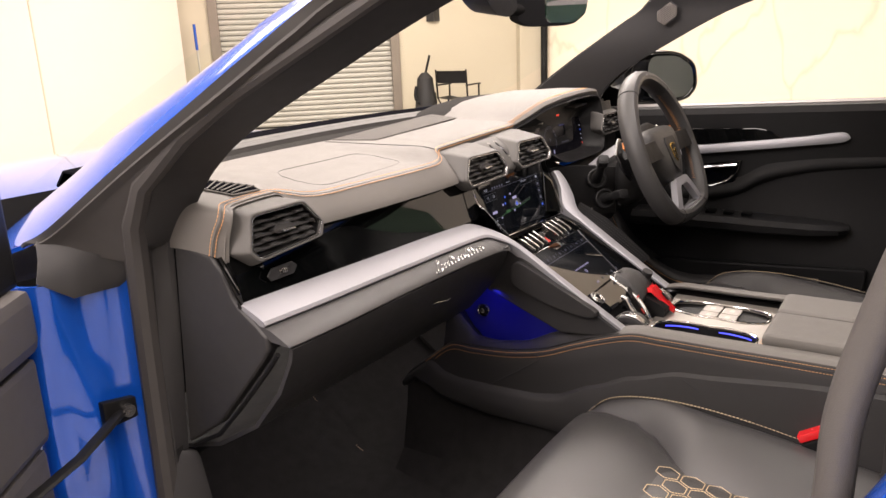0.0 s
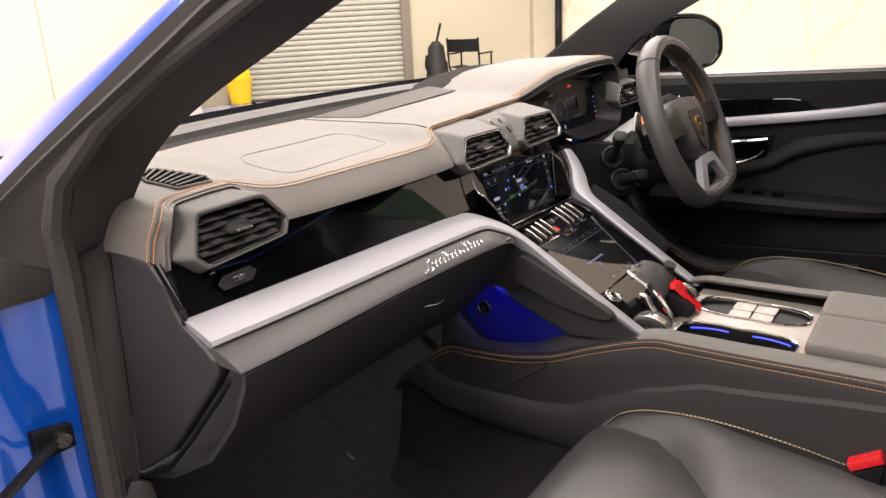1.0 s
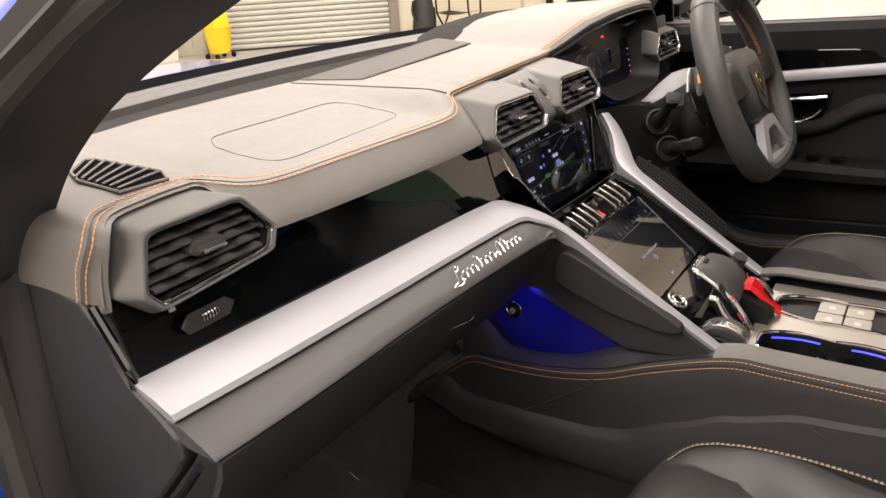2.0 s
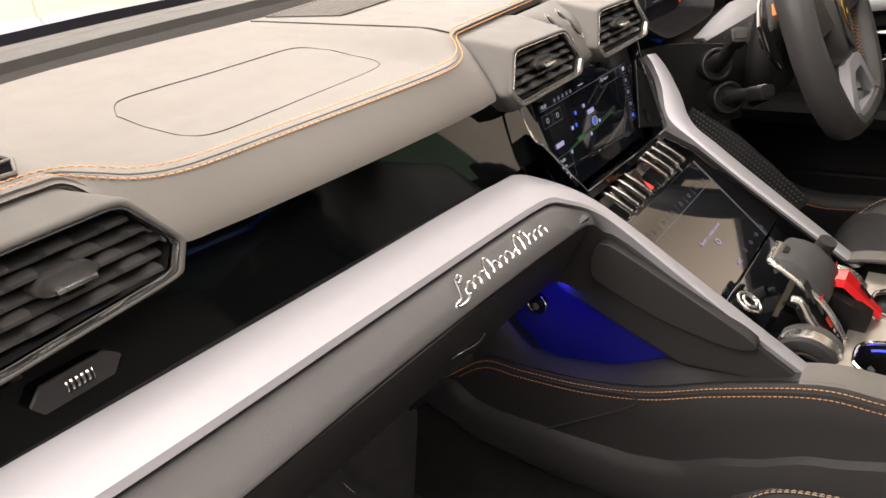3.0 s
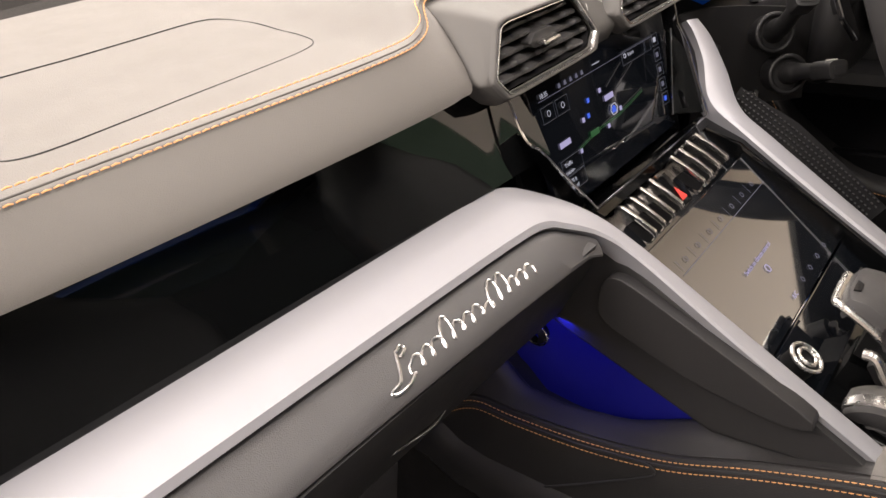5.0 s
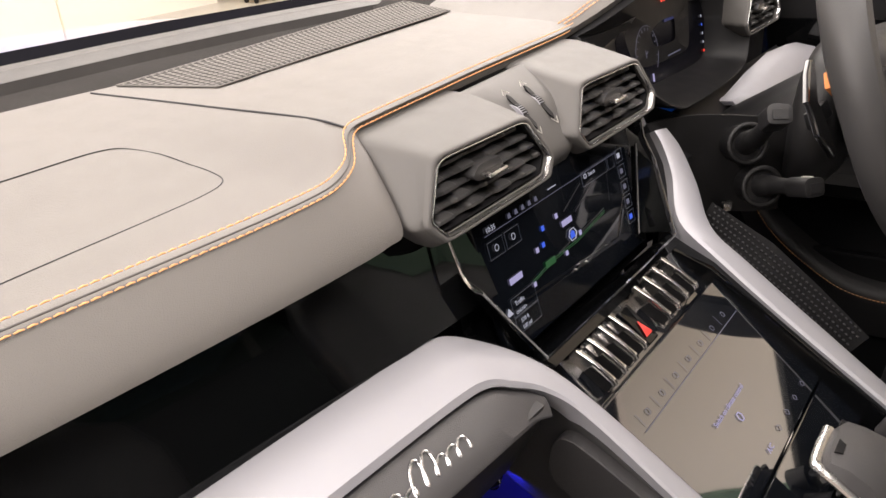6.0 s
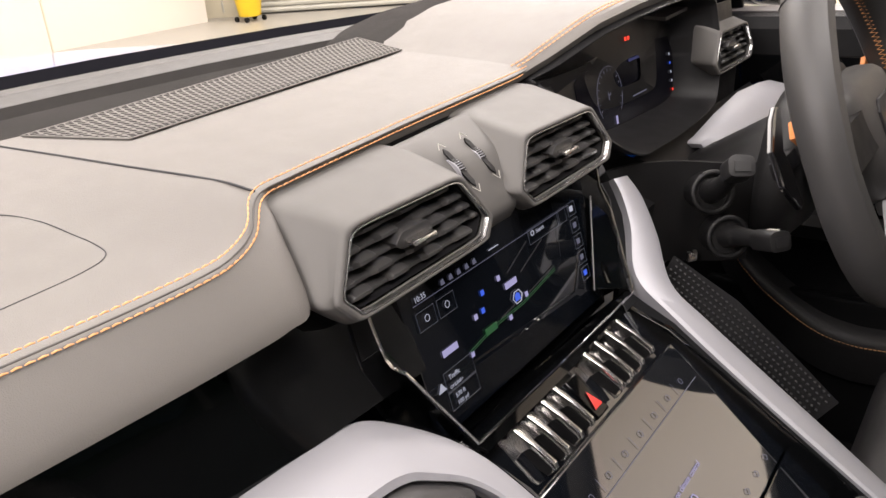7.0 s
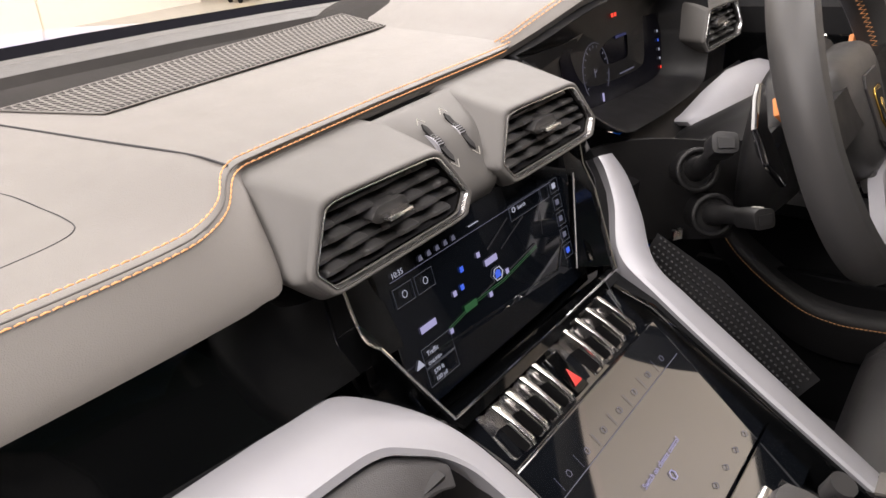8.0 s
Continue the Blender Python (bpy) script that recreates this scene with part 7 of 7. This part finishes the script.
lev = part("red_lever", bevel(loft([[V(xc + x, y, z) for x, z in ((-0.016 * k, zc - 0.005), (0.016 * k, zc - 0.005), (0.013 * k, zc + 0.003), (-0.013 * k, zc + 0.003))] for y, zc, k, xc in ((-0.290, 0.826, 0.80, 0.004), (-0.300, 0.827, 0.90, 0.005), (-0.310, 0.817, 0.80, 0.007), (-0.320, 0.806, 0.60, 0.010), (-0.330, 0.794, 0.48, 0.013), (-0.337, 0.787, 0.34, 0.015))]), 0.0015), RED, gear, "red start guard lever")
part("lever_slot", prism([(0.006, -0.3135, 0.8185), (0.014, -0.3135, 0.8185), (0.016, -0.3250, 0.8045), (0.010, -0.3250, 0.8045)], (0, 0, 0.001), 0.0003), BLACK_PLASTIC, lev)
start = part("start_knob", cylinder((-0.085, -0.219, 0.812), (-0.085, -0.226, 0.824), 0.0125, 0.0125, n=28, w=0.002), BLACK_PLASTIC, gear, "chrome ringed rotary knob")
for r, h in ((0.0128, 0.0), (0.0075, 0.001)):
    part("knob_ring", sweep([V(-0.085, -0.2265, 0.8245) + V(1, 0, 0) * r * math.cos(a) + V(0, 0.86, 0.5) * r * math.sin(a) + V(0, -0.5, 0.86) * h for a in [radians(d) for d in range(0, 361, 15)]], 0.0019, n=8), BRUSHED, start, "chrome ring")
part("side_knob", cylinder((0.056, -0.266, 0.826), (0.054, -0.272, 0.842), 0.010, n=20, w=0.002), DARK_PLASTIC, gear)

# ---- seats ----
def seat(cx, name, label, mirror=1):
    st = thing(name, label, "car seat", "front seats", at=(cx, -0.5, 0.45))
    rows = []
    for y, zc, zb, kk, xv in ((-0.238, 0.50, 0.50, 0.84, 0.88), (-0.226, 0.59, 0.575, 0.89, 0.86), (-0.232, 0.645, 0.625, 0.92, 0.84), (-0.252, 0.670, 0.652, 0.95, 0.83), (-0.285, 0.677, 0.678, 0.98, 0.82), (-0.34, 0.676, 0.694, 1.0, 0.78), (-0.385, 0.670, 0.698, 1.0, 0.67), (-0.42, 0.664, 0.699, 1.0, 0.52), (-0.46, 0.657, 0.698, 1.0, 0.36), (-0.56, 0.645, 0.688, 1.0, 0.34), (-0.64, 0.639, 0.675, 1.0, 0.38), (-0.74, 0.634, 0.66, 1.0, 0.36)):
        ring = []
        half = [xv * f for f in (0.0, 0.3, 0.55, 0.75, 0.88, 0.96, 1.0)] + [xv + (1 - xv) * f for f in (0.04, 0.12, 0.25, 0.4, 0.55, 0.7, 0.8, 0.88, 0.94, 0.98, 1.0)]
        for x in [-h for h in half[:0:-1]] + half:
            ax = abs(x)
            if ax < xv:
                z = zc - 0.014 * (ax / xv) ** 6 - 0.003 * (ax / xv) ** 2
            else:
                t = (ax - xv) / (1 - xv)
                z = zc - 0.017 + (zb - zc + 0.017) * math.sin(min(1, t / 0.70) * math.pi / 2) - 0.06 * max(0, (t - 0.7) / 0.3) ** 2
            ring.append(V(cx + x * 0.238 * kk, y, z))
        rows.append([V(cx - 0.24 * kk, y, 0.45)] + ring + [V(cx + 0.24 * kk, y, 0.45)])
    part("cushion", sheet(rows, 0.008), SEAT_LEATHER, st, "black leather cushion with raised bolsters", sharp=50)
    for s in (-1, 1):
        line = cr([V(cx + s * 0.196, -0.255, 0.652), V(cx + s * 0.205, -0.285, 0.679), V(cx + s * 0.210, -0.34, 0.693), V(cx + s * 0.211, -0.42, 0.698), V(cx + s * 0.211, -0.52, 0.691), V(cx + s * 0.211, -0.62, 0.676)], 6)
        for o in (0.0, 0.004):
            stitches("bolster_stitching", [q + V(s * o, 0, 0.0012 - o * 0.3) for q in line], st, THREAD_GREY, lift=(0, 0, 0.0006), label="cream thread stitching")
        part("bolster_seam", sweep([q + V(s * 0.002, 0, -0.0002) for q in line], 0.0016, n=6), SEAM, st)
    # quilted hexagons on the middle of the cushion
    quilt_z = lambda x, y: lerp_table([(-0.74, 0.634), (-0.64, 0.639), (-0.56, 0.645), (-0.48, 0.655), (-0.42, 0.663), (-0.40, 0.666)], y)[0] - 0.003 * (x / 0.09) ** 2 + 0.004
    qp = []
    for j in range(13):
        y = -0.410 - j * 0.025
        w = (0.050, 0.074, 0.078)[min(j, 2)]
        qp.append([V(cx + w * i / 5, y, quilt_z(w * i / 5, y) - (0.006 if abs(i) == 5 or j == 0 else 0)) for i in range(-5, 6)])
    part("quilted_panel", sheet(qp, 0.006), SEAT_LEATHER, st, "quilted leather panel", sharp=60)
    hx = bmesh.new()
    for i in range(5):
        for j in range(9):
            hxx, hyy = -0.056 + i * 0.028, -0.434 - j * 0.036 - (i % 2) * 0.018
            pts = [V(hxx + 0.0160 * math.cos(a), hyy + 0.018 * math.sin(a), 0) for a in [k * math.pi / 3 for k in range(7)]]
            pts = [V(cx + q.x, q.y, quilt_z(q.x, q.y) + 0.0006) for q in pts]
            for a, b in zip(pts, pts[1:]):
                for k in range(4):
                    sweep([a.lerp(b, (k + 0.1) / 4), a.lerp(b, (k + 0.85) / 4)], 0.0008, n=4, bm=hx)
    part("hexagon_stitching", hx, THREAD_GREY, st, "cream hexagon stitching", kind="stuff")
    bk = []
    for z, y0, kk in ((0.62, -0.70, 0.95), (0.70, -0.715, 1.0), (0.85, -0.745, 1.08), (1.0, -0.785, 1.1), (1.12, -0.82, 1.0), (1.2, -0.85, 0.8), (1.30, -0.885, 0.5), (1.40, -0.915, 0.42), (1.42, -0.925, 0.35)):
        rg = []
        for k in range(20):
            a = 2 * math.pi * k / 20
            x, y = 0.215 * kk * math.cos(a), 0.065 * math.sin(a)
            bol = 0.05 * max(0, abs(math.cos(a)) - 0.6) / 0.4 if math.sin(a) > -0.2 and z < 1.15 else 0
            rg.append(V(cx + x, y0 - 0.05 + y + bol, z))
        bk.append(rg)
    part("backrest", loft(bk), SEAT_LEATHER, st, "black leather backrest with headrest", sharp=60)
    line = cr([V(cx - 0.19, -0.70, 0.66), V(cx - 0.215, -0.705, 0.75), V(cx - 0.228, -0.73, 0.88), V(cx - 0.232, -0.765, 1.0)], 6)
    stitches("back_stitching", line, st, THREAD, lift=(-0.0005, 0.001, 0))
    for s in (-1, 1):
        part("cushion_crease", sweep(cr([V(cx + s * 0.238 * 0.83, -0.252, 0.645), V(cx + s * 0.238 * 0.78, -0.34, 0.6592), V(cx + s * 0.238 * 0.67, -0.385, 0.6532), V(cx + s * 0.238 * 0.52, -0.42, 0.6472), V(cx + s * 0.238 * 0.36, -0.46, 0.6402), V(cx + s * 0.238 * 0.34, -0.56, 0.628)], 6), 0.0011, n=6), SEAM, st)
    part("seat_base", prism([(cx - 0.17, -0.27, 0.40), (cx + 0.17, -0.27, 0.40), (cx + 0.18, -0.72, 0.40), (cx - 0.18, -0.72, 0.40)], (0, 0, 0.10), 0.01), BLACK_PLASTIC, st)
    bx = cx + mirror * 0.209
    bk2 = part("belt_buckle", prism([(bx - 0.012, -0.590, 0.683), (bx - 0.012, -0.624, 0.705), (bx - 0.012, -0.618, 0.60), (bx - 0.012, -0.585, 0.60)], (0.024, 0, 0), 0.003), BLACK_PLASTIC, st, "black seat belt buckle")
    part("release_key", prism([(bx - 0.012, -0.588, 0.684), (bx + 0.012, -0.588, 0.684), (bx + 0.012, -0.624, 0.707), (bx - 0.012, -0.624, 0.707)], (0, 0.006, 0.010), 0.002), RED, bk2, "red release key")
    return st


seat(-0.385, "passenger_seat", "black leather front seat with quilted cream hexagons", 1)
seat(0.40, "driver_seat", "black leather front seat beside the console", -1)

# mats
for cx, nm in ((-0.43, "passenger_mat"), (0.43, "driver_mat")):
    mt = thing("floor_mat", "black carpet floor mat with stitched edge", "floor mat", "floor mats", at=(cx, 0.0, 0.4))
    prof = [(0.40, 0.535), (0.26, 0.43), (0.1, 0.412), (-0.1, 0.395), (-0.22, 0.392)]
    part("carpet_pad", sheet([[V(cx + x, y, z + 0.008) for x in (-0.22, -0.1, 0.1, 0.24)] for y, z in prof], 0.008), CARPET, mt)
    stitches("edge_stitching", cr([V(cx + 0.225, y, z + 0.0095) for y, z in prof], 6), mt, THREAD_GREY, lift=(0, 0, 0.0004))
    stitches("edge_stitching", cr([V(cx + x, -0.205, 0.4025) for x in (-0.2, 0.0, 0.225)], 6), mt, THREAD_GREY, lift=(0, 0, 0.0004))

# ---- driver door ----
ddoor = thing("driver_door", "closed door with black panel, silver strip and armrest", "car door", at=(0.76, -0.3, 0.8))
dc = []
for y, zt in ((0.14, 1.075), (-0.1, 1.084), (-0.35, 1.095), (-0.6, 1.106), (-0.85, 1.115)):
    dc.append([V(0.80, y, zt - 0.01), V(0.785, y, zt), V(0.752, y, zt - 0.004), V(0.742, y, zt - 0.02), V(0.745, y, 1.03), V(0.752, y, 0.98), V(0.76, y, 0.9), V(0.755, y, 0.82), V(0.745, y, 0.75), V(0.745, y, 0.6), V(0.75, y, 0.4)])
part("door_card", sheet(dc, 0.01), DOOR_BLACK, ddoor, "black leather door card")
part("sill_strip", sheet([[V(0.83, y, zt + 0.002), V(0.80, y, zt + 0.006), V(0.778, y, zt + 0.001)] for y, zt in ((0.14, 1.075), (-0.1, 1.084), (-0.35, 1.095), (-0.6, 1.106), (-0.85, 1.115))], 0.006), SILL_GREY, ddoor, "grey window sill strip")
part("gloss_insert", prism([(0.742, 0.06, 1.022), (0.742, -0.320, 1.037), (0.742, -0.350, 1.033), (0.742, -0.388, 1.012), (0.742, -0.16, 0.987), (0.742, 0.06, 0.965)], (-0.006, 0, 0), 0.002), PIANO, ddoor, "piano black insert")
part("silver_strip", band(cr([(0.742, 0.06, 0.960), (0.738, -0.16, 0.985), (0.736, -0.347, 1.008), (0.736, -0.440, 1.020), (0.737, -0.515, 1.032), (0.738, -0.534, 1.020)], 5), cr([(0.742, 0.06, 0.936), (0.736, -0.16, 0.963), (0.734, -0.349, 0.986), (0.735, -0.440, 0.998), (0.737, -0.515, 1.008), (0.738, -0.534, 1.018)], 5), (0.012, 0, 0)), SATIN, ddoor, "satin silver strip with a pointed end")
part("handle_cup", prism([(0.752, -0.165, 0.934), (0.752, -0.288, 0.952), (0.752, -0.276, 0.894), (0.752, -0.245, 0.866), (0.752, -0.182, 0.860)], (-0.006, 0, 0), 0.004), PIANO, ddoor, "glossy black handle cup")
part("pull_handle", sweep(cr([(0.736, -0.176, 0.908), (0.730, -0.186, 0.924), (0.728, -0.206, 0.932), (0.728, -0.245, 0.937), (0.730, -0.280, 0.942)], 6), [0.0022 + 0.0024 * min(1.0, k / 8) for k in range(25)], n=8), SCRIPT, ddoor, "silver pull handle")
part("handle_lower", sweep(cr([(0.736, -0.176, 0.908), (0.732, -0.182, 0.896), (0.730, -0.195, 0.888), (0.729, -0.217, 0.883), (0.729, -0.254, 0.897), (0.730, -0.272, 0.914)], 5), 0.0020, n=8), BRUSHED, ddoor)
fold = cr([(0.746, -0.14, 0.850), (0.738, -0.195, 0.852), (0.736, -0.284, 0.876), (0.738, -0.332, 0.905), (0.742, -0.39, 0.926), (0.746, -0.52, 0.951), (0.748, -0.85, 0.98)], 5)
part("card_fold", sheet([[q + V(0.016, 0.0, 0.030), q + V(0.003, 0, 0.012), q, q + V(0.004, 0, -0.008), q + V(0.030, 0, -0.022)] for q in fold], 0.004, (-1, 0, 0)), DOOR_BLACK, ddoor, "moulded fold under the handle", sharp=60)
arm_rows = [[V(0.752, y, zt - h), V(xi + 0.016, y, zt - h + 0.004), V(xi + 0.002, y, zt - h * 0.7), V(xi, y, zt - h * 0.3), V(xi + 0.008, y, zt), V(0.75, y, zt + 0.004)] for y, zt, h, xi in ((-0.02, 0.802, 0.034, 0.682), (-0.15, 0.807, 0.034, 0.680), (-0.35, 0.805, 0.030, 0.682), (-0.47, 0.803, 0.024, 0.690), (-0.53, 0.799, 0.014, 0.708), (-0.55, 0.794, 0.006, 0.735))]
part("door_armrest", sheet(arm_rows, 0.006), DOOR_BLACK, ddoor, "padded black armrest with a tapered end")
stitches("armrest_stitching", [V(0.6800, -0.03, 0.780), V(0.6790, -0.15, 0.784), V(0.6810, -0.35, 0.785), V(0.690, -0.47, 0.788), V(0.708, -0.53, 0.790)], ddoor, lift=(-0.0008, 0, 0), r=0.0007, length=0.006, gap=0.002)
for k in range(4):
    part("window_key", prism([(0.70, -0.17 - k * 0.045, 0.815), (0.725, -0.17 - k * 0.045, 0.816), (0.725, -0.195 - k * 0.045, 0.817), (0.70, -0.195 - k * 0.045, 0.816)], (0, 0, 0.006), 0.001), PIANO, ddoor)
pk = cr([(0.715, 0.06, 0.80), (0.700, -0.01, 0.700), (0.690, -0.105, 0.636), (0.688, -0.171, 0.617), (0.69, -0.25, 0.622), (0.70, -0.5, 0.65)], 5)
part("pocket_edge", sheet([[q + V(0.05, 0, 0.02), q + V(0.02, 0.002, 0.016), q + V(0.004, 0, 0.010), q, q + V(0.004, 0, -0.014), q + V(0.03, 0, -0.08)] for q in pk], 0.004, (-1, 0, 0)), BLACK_LEATHER, ddoor, "black stitched door pocket edge", sharp=60)
stitches("pocket_stitching", [q + V(-0.0008, 0, -0.001) for q in pk], ddoor, lift=(-0.0006, 0, 0), r=0.0007)
part("pocket_lid", prism([(0.72, 0.05, 0.66), (0.72, -0.6, 0.70), (0.72, -0.6, 0.60), (0.72, 0.05, 0.56)], (0.02, 0, 0), 0.006), BLACK_PLASTIC, ddoor)
part("door_skin", sheet([[V(0.83, y, 1.07), V(0.90, y, 0.95), V(0.93, y, 0.75), V(0.93, y, 0.4)] for y in (0.3, 0.0, -0.4, -0.85)], 0.006), BLUE_PAINT, ddoor)
wg = part("window_glass", sheet([[V(0.80, 0.28, 1.08), V(0.80, -0.1, 1.085), V(0.80, -0.85, 1.115)], [V(0.75, 0.1, 1.2), V(0.75, -0.2, 1.23), V(0.75, -0.85, 1.25)], [V(0.69, -0.17, 1.33), V(0.69, -0.4, 1.39), V(0.69, -0.85, 1.41)]], 0), GLASS, ddoor)
wg.visible_shadow = False
part("mirror_triangle", prism([(0.795, 0.33, 1.06), (0.80, 0.06, 1.082), (0.785, 0.06, 1.13), (0.775, 0.16, 1.165)], (-0.01, 0, 0), 0.003), BLACK_PLASTIC, ddoor)

mir = thing("door_mirror", "black door mirror with bright rounded glass", "mirror", at=(0.95, 0.05, 1.15))
def MP(u, z, o=0.0):
    """Point on the slanted mirror face: u from the inner to the outer end."""
    return V(0.878 + 0.215 * u, 0.075 - 0.135 * u, z - 0.009) + V(0.5, 0.86, 0) * o


mo = rounded([MP(0.0, 1.09), MP(0.0, 1.205), MP(0.22, 1.236), MP(0.72, 1.232), MP(1.0, 1.195), MP(1.05, 1.125), MP(0.9, 1.086), MP(0.3, 1.078)], 0.35, 4)
MC = MP(0.5, 1.157)
part("shell", loft([[MC + (q - MC) * k + V(0.5, 0.86, 0) * o for q in mo] for o, k in ((0.0, 0.98), (0.012, 1.04), (0.04, 1.06), (0.085, 0.95), (0.12, 0.6), (0.125, 0.2))]), BLACK_PLASTIC, mir, "dark mirror shell", sharp=70)
part("bezel", loft([[MC + (q - MC) * k + V(0.5, 0.86, 0) * o for q in mo] for o, k in ((0.006, 1.03), (-0.006, 1.02), (-0.011, 0.97), (-0.010, 0.90), (0.0, 0.87))]), PIANO, mir, sharp=70)
gl_mo = rounded([MP(0.27, 1.095), MP(0.27, 1.222), MP(0.70, 1.220), MP(0.93, 1.185), MP(0.97, 1.13), MP(0.83, 1.096)], 0.3, 4)
part("glass", prism([q - V(0.5, 0.86, 0) * 0.012 for q in gl_mo], V(0.5, 0.86, 0) * 0.004, 0), MIRROR, mir, "mirror glass")
part("foot", prism([(0.80, 0.05, 1.09), (0.88, 0.03, 1.11), (0.88, 0.09, 1.11), (0.80, 0.13, 1.09)], (0, 0, 0.03), 0.006), BLACK_PLASTIC, mir)

spk = thing("pillar_speaker", "silver mesh speaker cover on the pillar trim", "speaker", at=(0.63, -0.1, 1.33))
SPX, SPY = V(-0.25, -0.80, 0.48).normalized(), V(0.1, 0.5, 0.86).normalized()
SPN = SPX.cross(SPY).normalized()
if SPN.x > 0:
    SPN = -SPN
SPC = V(0.606, -0.122, 1.324)
so = [(-0.032, 0.004), (-0.012, 0.022), (0.022, 0.02), (0.032, 0.0), (0.012, -0.022), (-0.02, -0.02)]
part("cover", prism([SPC + SPX * x + SPY * y for x, y in so], SPN * 0.004, 0.001), DARK_PLASTIC, spk)
dots = bmesh.new()
for i in range(-6, 7):
    for j in range(-5, 6):
        x, y = i * 0.0048 + (j % 2) * 0.0024, j * 0.0042
        if abs(x) / 0.033 + abs(y) / 0.05 < 1 and abs(y) < 0.02:
            prism([SPC + SPX * (x + 0.0019 * math.cos(a)) + SPY * (y + 0.0019 * math.sin(a)) + SPN * 0.004 for a in [k * math.pi / 3 for k in range(6)]], SPN * 0.001, 0, bm=dots)
part("mesh", dots, BRUSHED, spk, kind="stuff")
# rear view mirror
rvm = thing("rear_view_mirror", "black frameless rear view mirror below the roof", "mirror", at=(0.0, -0.08, 1.37))
RM = lambda u, z, o=0.0: V(-0.048 + 0.118 * u + 0.6 * o, -0.05 - 0.09 * u - 0.8 * o, z)
part("housing", loft([rounded([RM(u * k + 0.5 * (1 - k), 1.352 + (z - 1.352) * k, o) for u, z in ((0.0, 1.41), (0.0, 1.312), (0.15, 1.301), (0.75, 1.301), (0.95, 1.322), (1.0, 1.41))], 0.25, 3) for o, k in ((-0.03, 0.7), (-0.02, 0.95), (-0.008, 1.02), (0.0, 1.0))]), BLACK_PLASTIC, rvm, sharp=70)
part("mirror_glass", prism(rounded([RM(u, z, 0.001) for u, z in ((0.36, 1.405), (0.36, 1.306), (0.74, 1.305), (0.92, 1.326), (0.97, 1.405))], 0.2, 3), (0.0018, -0.0024, 0), 0), MIRROR, rvm)
part("stem", cylinder((-0.03, -0.05, 1.33), (-0.12, -0.04, 1.335), 0.010, n=12), BLACK_PLASTIC, rvm)
part("sensor_box", prism(rounded([(-0.21, -0.06, 1.40), (-0.205, -0.08, 1.335), (-0.18, -0.085, 1.318), (-0.14, -0.085, 1.315), (-0.10, -0.08, 1.33), (-0.09, -0.06, 1.40)], 0.25, 3), (0.03, 0.07, 0.01), 0.008), BLACK_PLASTIC, rvm)
